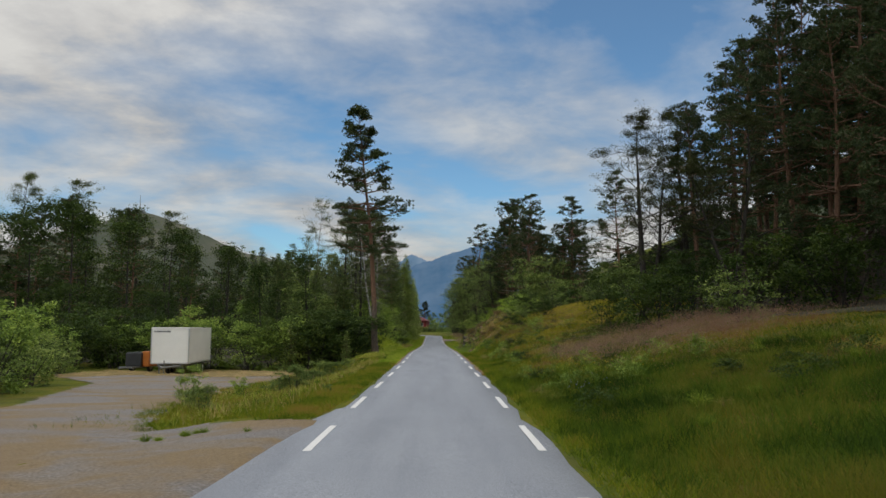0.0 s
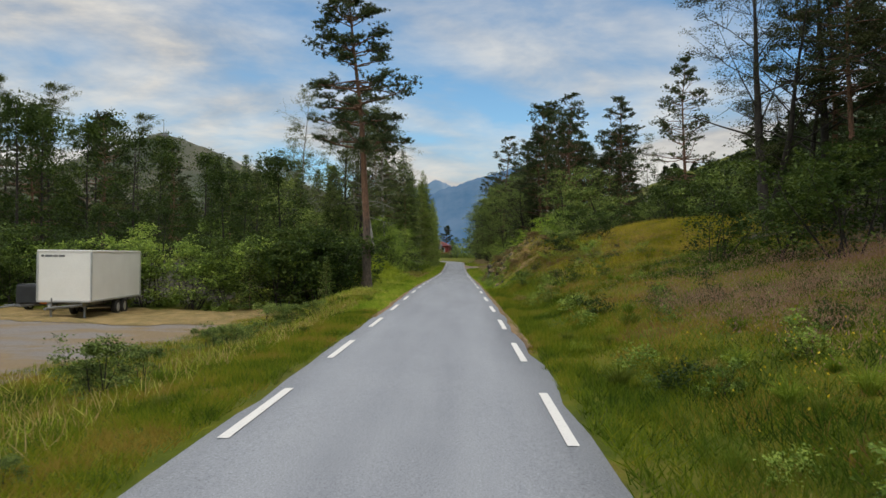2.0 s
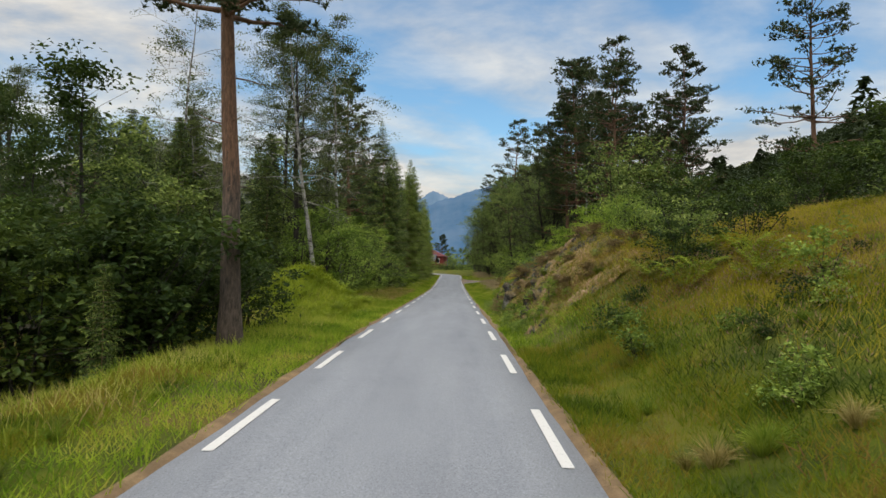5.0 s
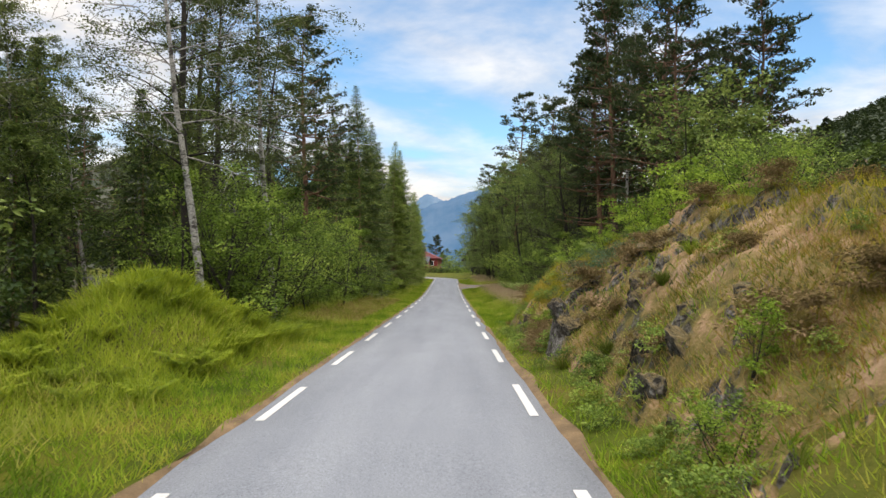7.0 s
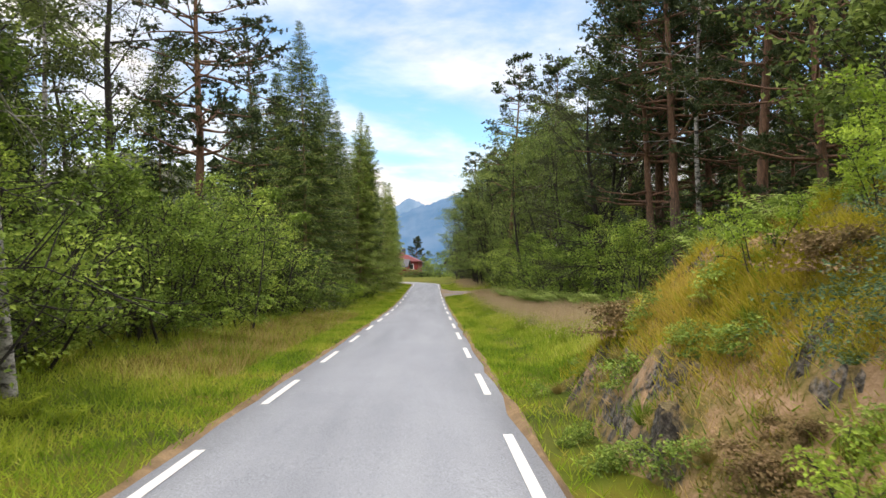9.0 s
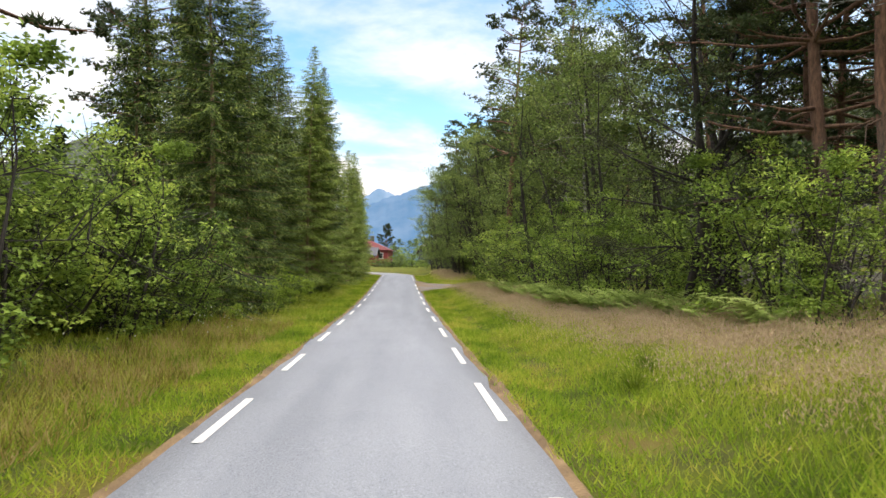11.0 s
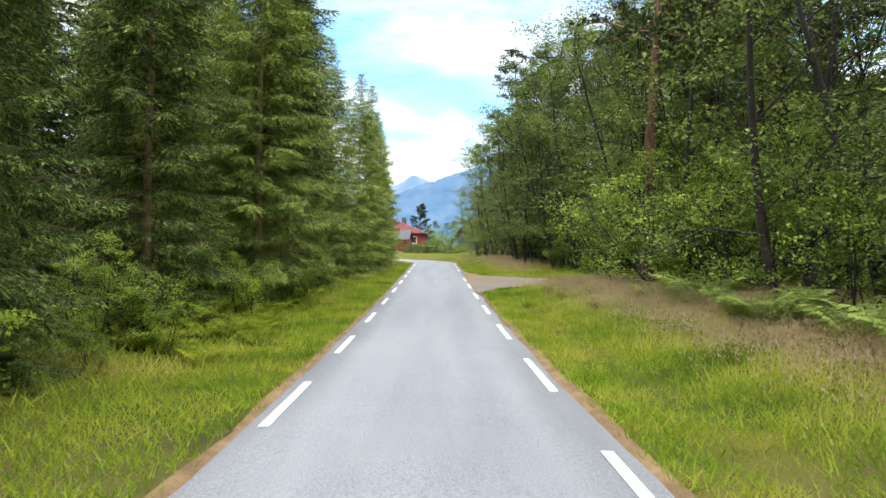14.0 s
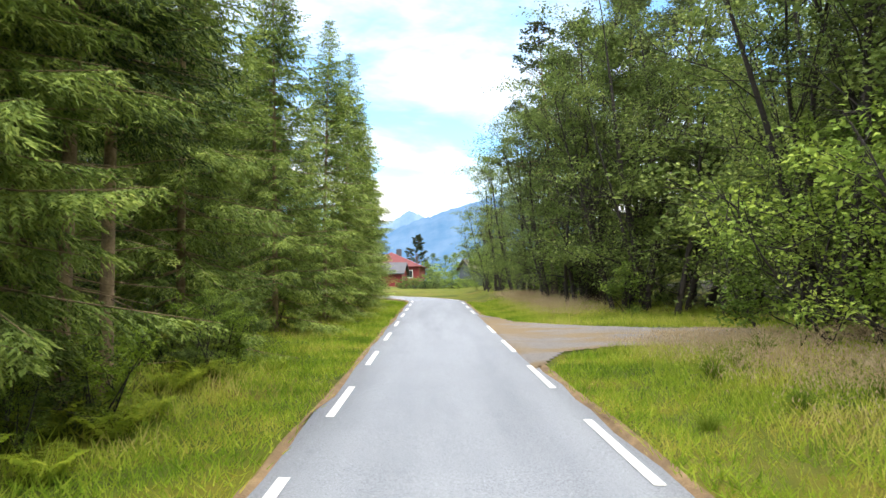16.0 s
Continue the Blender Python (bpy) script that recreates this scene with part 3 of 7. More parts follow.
def land(x, y):
    """Height of the ground."""
    x, y = np.asarray(x, float), np.asarray(y, float)
    zr = road_z(np.clip(y, -40, 175))
    d = x - road_x(y)
    e = np.maximum(0, d - 2.2)
    right = np.interp(y, RISE_Y, RISE_NEAR) * np.minimum(e, 2.5) + np.interp(y, RISE_Y, RISE_MID) * np.clip(e - 2.5, 0, 6) + (0.10 * np.clip(e - 8.5, 0, 8) + 0.43 * np.clip(e - 16.5, 0, 11) + 0.46 * np.clip(e - 70, 0, 280)) * (1 - 0.75 * smooth(125, 170, y) * (1 - smooth(40, 90, e)))
    right = right - 0.12 * np.exp(-((d - 2.6) / 0.45) ** 2) * (1 - smooth(48, 56, y) * (1 - smooth(70, 76, y))) * (1 - smooth(114, 119, y) * (1 - smooth(134, 138, y)))
    a = np.maximum(0, -d - 1.9)
    lot = np.clip(-0.021 * y, -0.92, 0.0) * smooth(0.0, 1.0, (a - 1.4 * smooth(34, 44, y)) / 3.2) * (1 - smooth(46, 58, y))
    bank = (1.4 * np.exp(-((x + 4.5) / 1.3) ** 2 - ((y - 60.2) / 3.2) ** 2) + 0.25 * smooth(1.2, 3.5, a) * smooth(62, 80, y)) * (d < 0)
    garden = 0.35 * smooth(176, 205, y)
    rough = (1 - 0.8 * smooth(116, 120, y) * (1 - smooth(132, 136, y)) * (d > 0)) * smooth(0.3, 2.5, np.maximum(e, a)) * (0.10 * lumps(x, y, 1.6) + 0.05 * lumps(x, y, 0.55, 2.0)) * (1 - smooth(150, 170, y))
    flat_lot = smooth(2.5, 4.0, a) * (1 - smooth(36, 40, y))
    z = zr + np.where(d > 0, right, lot + bank) + garden + rough * (1 - 0.85 * flat_lot)
    under = 1 - smooth(1.25, 1.52, np.abs(d) - np.where(d < 0, np.interp(y, [7.0, 11.0, 14.0, 16.0], [0.55, 0.40, 0.10, 0.0]), 0))
    bend = 1 - smooth(1.3, 2.6, np.abs(np.hypot(x - (road_x(BEND) - RADIUS), y - BEND) - RADIUS))
    under = np.maximum(under * (y < BEND + 4), bend * (y > BEND - 2) * (x < 3))
    return z - 0.10 * under


def nonuniform(lo, hi, fine_lo, fine_hi, step, grow=1.22):
    inner = np.arange(fine_lo, fine_hi + step, step)
    out_hi, out_lo, s = [], [], step
    p = inner[-1]
    while p < hi:
        s *= grow
        p = min(p + s, hi)
        out_hi.append(p)
    p, s = inner[0], step
    while p > lo:
        s *= grow
        p = max(p - s, lo)
        out_lo.append(p)
    return np.concatenate([out_lo[::-1], inner, out_hi])


def sheet(xs, ys, height):
    X, Y = np.meshgrid(xs, ys, indexing="ij")
    Z = height(X, Y)
    n, m = X.shape
    i, j = np.meshgrid(np.arange(n - 1), np.arange(m - 1), indexing="ij")
    f = np.stack([i * m + j, (i + 1) * m + j, (i + 1) * m + j + 1, i * m + j + 1], -1).reshape(-1, 4)
    return np.stack([X, Y, Z], -1).reshape(-1, 3), f


gx = nonuniform(-4600, 4600, -22, 16, 0.5)
gy = nonuniform(-400, 4600, -8, 150, 0.6)
ground = new("ground", mesh("ground", *sheet(gx, gy, land), M_GROUND, True))
tagged(ground, "rough grassy ground with moss and bare earth beside a road", "ground", kind="structure")


def ribbon(profile, stations, uneven=0.0, lift=0.0, seed=1, flare=False):
    """A strip along the road; profile: (offset, height) pairs."""
    rng = np.random.default_rng(seed)
    rows = []
    knots = np.arange(len(stations))[::4]
    wob = np.stack([np.interp(np.arange(len(stations)), knots, rng.normal(size=len(knots))) for _ in range(2)], -1) * uneven
    for k, s in enumerate(stations):
        row = []
        for q, (o, h) in enumerate(profile):
            w = wob[k, 0] if q < 2 else wob[k, 1] if q >= len(profile) - 2 else 0
            if flare and q < 2:
                w -= float(np.interp(s, [7.0, 11.0, 14.0, 16.0], [0.55, 0.40, 0.10, 0.0]))
            p = road_point(s, o + w)
            row.append((p[0], p[1], p[2] + h + lift))
        rows.append(row)
    v = np.array(rows)
    n, m = v.shape[:2]
    i, j = np.meshgrid(np.arange(n - 1), np.arange(m - 1), indexing="ij")
    return v.reshape(-1, 3), np.stack([i * m + j, i * m + j + 1, (i + 1) * m + j + 1, (i + 1) * m + j], -1).reshape(-1, 4)


STATIONS = np.concatenate([np.arange(-25, 150, 0.35), np.arange(150, 230, 0.5)])
road = new("road", mesh("road", *ribbon([(-1.63, -0.12), (-1.60, -0.006), (-0.9, 0.008), (0, 0.014), (0.9, 0.008), (1.57, -0.006), (1.60, -0.12)], STATIONS, 0.035, flare=True), M_ASPHALT, True))
tagged(road, "narrow worn grey asphalt road with broken edges", "road", kind="structure")
for side in (-1, 1):
    prof = [(side * 1.50, -0.04), (side * 1.57, -0.004), (side * 1.61, 0.016), (side * 1.66, 0.014), (side * 1.72, -0.05)]
    if side < 0:
        prof = prof[::-1]
    strip = new("verge_edge", mesh("verge_edge", *ribbon(prof, STATIONS[STATIONS > (32 if side < 0 else 26)], 0.03, 0.0, 5 + side), M_SOIL, True))
    tagged(strip, "crumbling brown edge of dry litter along the asphalt", "verge", kind="structure")

# dashed edge lines
RIGHT_SHIFT = [0.12, -0.10, -0.29, 0.58, 0.97, 2.12, 2.38, 2.38, 2.38]
for k in range(-4, 39):
    for side in (-1, 1):
        s0 = 4.49 + 5.0 * k
        if side > 0:
            s0 += float(np.interp(s0 + 1, KNOTS, RIGHT_SHIFT))
            s0 -= float(np.interp(s0, [80, 86, 100, 112], [0.0, 0.40, 0.35, 0.15]))
        if side > 0 and 128 < s0 < 135:
            continue
        st = np.linspace(s0, s0 + (2.70 if side > 0 and s0 > 80 else 2.39), 6)
        heap = Heap()
        heap.add(*ribbon([(side * 1.39 - 0.048, 0.006), (side * 1.39 + 0.048, 0.006)], st, 0.0, 0.0))
        part("dash", heap.mesh("dash", M_LINE), M_LINE, road)


# ---- gravel ----
def blob_sheet(xs, ys, inside, lift, name):
    """A patch of the ground with an uneven outline, a little above it."""
    X, Y = np.meshgrid(xs, ys, indexing="ij")
    Z = land(X, Y) + lift
    keep = inside(X, Y)
    n, m = X.shape
    i, j = np.meshgrid(np.arange(n - 1), np.arange(m - 1), indexing="ij")
    f = np.stack([i * m + j, (i + 1) * m + j, (i + 1) * m + j + 1, i * m + j + 1], -1).reshape(-1, 4)
    k = keep.ravel()
    f = f[k[f].all(1)]
    used = np.unique(f)
    remap = np.full(n * m, -1)
    remap[used] = np.arange(len(used))
    return np.stack([X, Y, Z], -1).reshape(-1, 3)[used], remap[f]


def in_lot(x, y):
    wob = 0.35 * lumps(x, y, 1.3, 3.0)
    left_edge = np.interp(y, [-30, 0, 16, 24, 31, 40, 46], [-9, -9, -9.3, -11.2, -13.2, -19, -19])
    right_edge = np.interp(y, [-30, 9, 12.4, 12.8, 13.3, 14.2, 16.8, 20.8, 24, 30, 34, 41], [-1.55, -1.55, -1.55, -2.6, -4.1, -4.8, -5.4, -6.0, -6.2, -6.2, -5.9, -6.4])
    return (x > left_edge + wob) & (x < right_edge + wob * (y > 12.8)) & (y < 41.5 + wob * 2)


lot = new("gravel_lot", mesh("gravel_lot", *blob_sheet(np.arange(-20, -1.1, 0.13), np.arange(-12, 45, 0.13), in_lot, 0.03, "lot"), M_GRAVEL, True))
tagged(lot, "pale gravel parking area worn by wheels", "gravel", kind="structure")


def in_strip(x, y):
    wob = 0.5 * lumps(x, y, 1.1, 9.0)
    return in_lot(x, y) & (y > 37.5 + wob + 0.12 * np.abs(x + 9)) | ((y > 40) & (y < 46.3 + wob) & (x < -5.6) & (x > -19))


dry_strip = new("dry_strip", mesh("dry_strip", *blob_sheet(np.arange(-20, -4, 0.2), np.arange(34, 48.5, 0.2), in_strip, 0.045, "strip"), M_DRY, True))
tagged(dry_strip, "withered yellow-brown grass at the back of the gravel", "dry grass", kind="structure")


def in_side_road(x, y):
    wob = 0.15 * lumps(x, y, 0.9, 5.0)
    near = np.interp(x, [1.4, 1.9, 2.2, 2.6, 3.8, 5.2, 7, 14], [118.4, 119.2, 120.3, 121.5, 122.2, 122.6, 123.4, 126.0])
    away = np.interp(x, [1.4, 1.9, 2.3, 2.6, 3.9, 5.2, 6.8, 9], [136.5, 135.2, 133.6, 131.2, 129.4, 128.0, 127.3, 127.0])
    return (y > near + wob) & (y < away + wob) & (x > 1.4) & (x < 8.4)


side_road = new("side_road", mesh("side_road", *blob_sheet(np.arange(1.2, 9, 0.12), np.arange(117, 140, 0.12), in_side_road, 0.025, "side"), M_GRAVEL, True))
tagged(side_road, "short gravel side road joining the asphalt", "side road", kind="structure")


def in_left_wood(x, y):
    wob = 0.8 * lumps(x, y, 1.7, 2.0)
    return (x < -6.6 + wob - 3.0 * (y < 66)) & (y > 47.6 + wob + 0.25 * np.maximum(0, -14 - x)) & (y < 168)


def in_right_wood(x, y):
    wob = 0.8 * lumps(x, y, 1.7, 4.0)
    edge = np.interp(y, [20, 26, 44, 52, 72, 80, 118, 122, 132, 138, 168], [14, 10.5, 10, 16, 14, 8.6, 7.6, 11, 10.5, 6.8, 6.5])
    return (x > edge + wob) & (y > 20) & (y < 168)


# litter sheets whose dark colour adds to the shade under the trees
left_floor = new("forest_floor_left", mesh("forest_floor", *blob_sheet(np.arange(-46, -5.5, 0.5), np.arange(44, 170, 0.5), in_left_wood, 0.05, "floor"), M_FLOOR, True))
tagged(left_floor, "litter of needles and leaves, darkened in colour for the shade under the wood", "forest floor", kind="structure")
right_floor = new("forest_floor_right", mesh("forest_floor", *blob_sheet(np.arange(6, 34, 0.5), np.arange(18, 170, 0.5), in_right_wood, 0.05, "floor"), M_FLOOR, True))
tagged(right_floor, "litter of needles and leaves, darkened in colour for the shade under the wood", "forest floor", kind="structure")


# ---- mountains ----
def ridge(name, mat, dist, deep, az, heights, seed, label, steps=160):
    """A mountain range: a crest line over the angles az (x/y), falling towards the viewer."""
    rng = np.random.default_rng(seed)
    a = np.linspace(az[0], az[-1], steps)
    crest = np.interp(a, az, heights) * dist
    fine = np.cumsum(rng.normal(size=steps)) * 0.6
    fine -= np.linspace(fine[0], fine[-1], steps)
    crest = crest + fine * dist / 2600 + rng.normal(size=steps) * dist / 1400
    rows = []
    for u in np.linspace(0, 1, 14):
        y = dist - deep * (1 - u)
        z = -20 + (crest + 20) * u ** 1.25 * (1 + 0.10 * (1 - u) * np.sin(a * 90 + 3 * u + seed))
        rows.append(np.stack([a * dist * (1 + 0 * u), np.full(steps, y), z], -1))
    rows.append(np.stack([a * dist, np.full(steps, dist + deep), np.full(steps, -20.0)], -1))
    v = np.array(rows)
    n, m = v.shape[:2]
    i, j = np.meshgrid(np.arange(n - 1), np.arange(m - 1), indexing="ij")
    ob = new(name, mesh(name, v.reshape(-1, 3), np.stack([i * m + j, i * m + j + 1, (i + 1) * m + j + 1, (i + 1) * m + j], -1).reshape(-1, 4), mat, True))
    return tagged(ob, label, "mountain", kind="structure")


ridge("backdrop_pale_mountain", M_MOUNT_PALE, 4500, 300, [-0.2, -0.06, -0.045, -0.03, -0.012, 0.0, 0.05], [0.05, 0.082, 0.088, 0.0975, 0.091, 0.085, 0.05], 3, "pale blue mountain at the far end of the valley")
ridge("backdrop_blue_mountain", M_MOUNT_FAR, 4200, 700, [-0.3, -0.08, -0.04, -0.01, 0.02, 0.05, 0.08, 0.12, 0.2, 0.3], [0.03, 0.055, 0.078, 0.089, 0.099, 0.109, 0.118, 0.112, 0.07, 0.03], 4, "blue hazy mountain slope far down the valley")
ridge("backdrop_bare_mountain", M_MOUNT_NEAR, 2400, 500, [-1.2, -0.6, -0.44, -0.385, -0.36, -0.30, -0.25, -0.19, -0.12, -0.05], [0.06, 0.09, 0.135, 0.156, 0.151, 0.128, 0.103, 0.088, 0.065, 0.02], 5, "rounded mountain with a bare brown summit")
mast = tagged(new("mast"), "thin radio mast on the mountain summit", "mast")
mast.location = (-0.3775 * 2400, 2400, 366)
part("pole", rod((0, 0, -14), (0, 0, 50), 1.6, 0.6, 6), M_STEEL, mast)
part("hut", box(16, 10, 8, (6, 0, 0), 0.3, 1), M_STEEL, mast)


def in_bank(x, y):
    wob = 0.5 * lumps(x, y, 0.8, 6.0)
    return (x > 2.2 + 0.1 * wob) & (x < 6.5 + wob) & (y > 51 + wob) & (y < 70.5 + wob)


def lattice(i, j, seed):
    """A steady random number for each cell of a grid."""
    v = np.sin(i * 127.1 + j * 311.7 + seed * 74.7) * 43758.5453
    return v - np.floor(v)


def value_noise(x, y, s, seed=0.0):
    x, y = x / s, y / s
    i, j = np.floor(x), np.floor(y)
    u, v = x - i, y - j
    u, v = u * u * (3 - 2 * u), v * v * (3 - 2 * v)
    a = lattice(i, j, seed) * (1 - u) + lattice(i + 1, j, seed) * u
    b = lattice(i, j + 1, seed) * (1 - u) + lattice(i + 1, j + 1, seed) * u
    return a * (1 - v) + b * v


def blocks(x, y, s, seed=0.0):
    """Broken blocks: the height of the nearest block, and how near its crack is."""
    x, y = x / s, y / s
    i, j = np.floor(x), np.floor(y)
    best, second, height = np.full(x.shape, 9.0), np.full(x.shape, 9.0), np.zeros(x.shape)
    for di in (-1, 0, 1):
        for dj in (-1, 0, 1):
            a, b = i + di, j + dj
            dist = np.hypot(a + lattice(a, b, seed) - x, b + lattice(a, b, seed + 5) - y)
            near = dist < best
            second = np.where(near, best, np.minimum(second, dist))
            best = np.where(near, dist, best)
            height = np.where(near, lattice(a, b, seed + 9), height)
    return height, second - best


def rockiness(x, y):
    """Where bare rock breaks through the moss of the bank."""
    ends = np.exp(-((x - 2.75) / 0.5) ** 2 - ((y - 60.0) / 0.8) ** 2) + 0.7 * np.exp(-((x - 2.5) / 0.3) ** 2 - ((y - 65.8) / 0.5) ** 2) + 0.7 * np.exp(-((x - 3.0) / 0.9) ** 2 - ((y - 55.2) / 1.3) ** 2) + 0.5 * np.exp(-((x - 4.2) / 0.8) ** 2 - ((y - 59.0) / 1.2) ** 2)
    return smooth(0.56, 0.70, 0.75 * value_noise(x, y, 0.9, 3.0) + 0.25 * value_noise(x, y, 0.3, 4.0) + 0.45 * np.minimum(ends, 1) - 0.05 * np.maximum(0, x - 4.5))


def moss_land(x, y):
    """The relief of the bank over the plain slope: two outcrops with a hollow between, blocks of rock and cushions of moss."""
    x, y = np.asarray(x, float), np.asarray(y, float)
    warp = 0.25 * (value_noise(x, y, 0.8, 1.0) - 0.5)
    steep = smooth(58.6, 59.9, y)
    near = (steep * np.interp(x + warp, [2.3, 2.45, 2.65, 3.1, 3.7, 4.5, 5.2, 5.8, 6.3], [0, 0.5, 0.82, 0.78, 0.70, 0.42, 0.38, 0.25, 0]) + (1 - steep) * np.interp(x + warp, [2.3, 2.8, 3.6, 4.5, 5.2, 5.8, 6.3], [0, 0.22, 0.62, 0.48, 0.38, 0.25, 0])) * (1 - smooth(60.25, 60.6, y + warp)) * smooth(51.6, 55.0, y)
    away = np.interp(x + warp, [2.2, 2.45, 2.75, 3.6, 4.4, 5.4, 6.2], [0, 0.15, 0.50, 0.55, 0.30, 0.2, 0]) * smooth(64.2, 66.6, y + warp) * (1 - smooth(68.6, 70.2, y))
    bare = rockiness(x, y)
    h1, c1 = blocks(x + warp, y * 0.8, 0.55, 2.0)
    h2, c2 = blocks(x, y + warp, 0.22, 6.0)
    rock = 0.34 * (h1 - 0.5) - 0.16 * (1 - smooth(0.0, 0.14, c1)) + 0.12 * (h2 - 0.5) - 0.06 * (1 - smooth(0.0, 0.16, c2))
    moss = 0.10 * lumps(x, y, 0.42, 8.0) + 0.10 * (value_noise(x, y, 0.28, 7.0) - 0.5) + 0.05 * (value_noise(x, y, 0.11, 8.0) - 0.5)
    return smooth(2.2, 2.5, x) * (near + away + bare * rock + (1 - 0.7 * bare) * moss)


def ground_at(x, y):
    """Height of what plants stand on: the ground, or the moss cover of the bank."""
    x, y = np.asarray(x, float), np.asarray(y, float)
    return land(x, y) + np.where(in_bank(x, y), 0.04 + moss_land(x, y), 0.0)



# ---- plants: one of each kind is built, then copied ----
def wander(rng, a, way, length, n, bend=0.15, lift=0.0):
    """A crooked path that starts at a and goes the given way."""
    pts, d = [np.array(a, float)], unit(np.array(way, float))
    for _ in range(n):
        d = unit(d + rng.normal(size=3) * bend + np.array([0, 0, lift]))
        pts.append(pts[-1] + d * length / n)
    return np.array(pts)


def along(path, u):
    x = u * (len(path) - 1)
    i = min(int(x), len(path) - 2)
    return path[i] + (path[i + 1] - path[i]) * (x - i)


def plant(name, label, category, parts, group=""):
    """A plant with its meshes as parts; parts: (name, mesh)."""
    thing = tagged(new(name), label, category, group)
    for pname, me in parts:
        part(pname, me, None, thing)
    return thing


def pine_meshes(seed, h, cb, spread, whorls=11, needles=11, r=0.15, droop=0.0, wide=0.05, pads=6):
    """A Scots pine: a long bare stem, whorls of crooked limbs, and flat pads of tufts at their outer ends with sky between them."""
    rng = np.random.default_rng(seed)
    wood, green = Heap(), Heap()
    stem = wander(rng, (0, 0, -0.25), (0, 0, 1), h + 0.2, 14, 0.025, 0.03)
    tube(wood, stem, r * (1.25 - 1.2 * np.linspace(0, 1, 15) ** 0.9) * np.where(np.arange(15) == 0, 1.35, 1), 10)
    for k in range(7):
        az, z = rng.uniform(0, 6.28), rng.uniform(0.45 * cb, cb)
        tube(wood, wander(rng, along(stem, z), (math.cos(az), math.sin(az), rng.uniform(-0.3, 0.2)), rng.uniform(0.2, 0.7) * spread * 0.5, 4, 0.2, 0.0)[::2], np.linspace(0.02, 0.005, 3), 4)
    tufts = []
    for k in range(whorls):
        u = (k + rng.uniform(0.1, 0.9)) / whorls
        n = int(rng.integers(4, 7)) if u < 0.9 else 4
        turn = rng.uniform(0, 6.28)
        for q in range(n):
            z = cb + (1 - cb) * min(0.99, u + rng.uniform(-0.25, 0.25) / whorls)
            az = turn + q * 6.283 / n + rng.uniform(-0.5, 0.5)
            prof = min(1.0, 0.75 + 0.9 * u) * (1.0 - u) ** 0.6 + 0.10
            L = spread * prof * rng.uniform(0.55, 1.12)
            tilt = -0.10 - droop + 0.75 * u ** 1.5 + rng.uniform(-0.12, 0.12)
            d = np.array((math.cos(az) * math.cos(tilt), math.sin(az) * math.cos(tilt), math.sin(tilt)))
            path = wander(rng, along(stem, min(z, 0.995)), d, L, 6, 0.17, 0.06)
            tube(wood, path[::2], np.linspace(0.040 * (1 - u) + 0.016, 0.007, 4) * (r / 0.15) ** 0.6, 4)
            ends = [(path[-1], 1.0)]
            for p in range(pads):
                t = 0.42 + 0.55 * (p + rng.uniform(0, 1)) / pads
                way = d + np.array((-d[1], d[0], 0)) * rng.choice((-1, 1)) * rng.uniform(0.5, 1.1) + (0, 0, rng.uniform(0.0, 0.35))
                twig = wander(rng, along(path, t), way, (0.16 + 0.30 * L * (1.1 - t)) * rng.uniform(0.7, 1.2), 3, 0.2, 0.08)
                tube(wood, twig[::3], np.linspace(0.013, 0.006, 2), 3)
                ends += [(twig[-1], 1.0), (twig[2], 0.7)]
            for e, w in ends:
                m = max(2, int(5 * w * rng.uniform(0.6, 1.3)))
                tufts.append(e + rng.normal(size=(m, 3)) * (0.15, 0.15, 0.045))
    tufts = np.repeat(np.concatenate(tufts), needles, axis=0)
    way = unit(rng.normal(size=tufts.shape) * (0.75, 0.75, 0.5) + (0, 0, 0.45))
    green.add(*spikes(rng, tufts - way * 0.03, way, rng.uniform(0.11, 0.20, len(tufts)), wide))
    return [("trunk", wood.mesh("trunk", M_PINE_BARK, True)), ("crown", green.mesh("crown", M_PINE))]


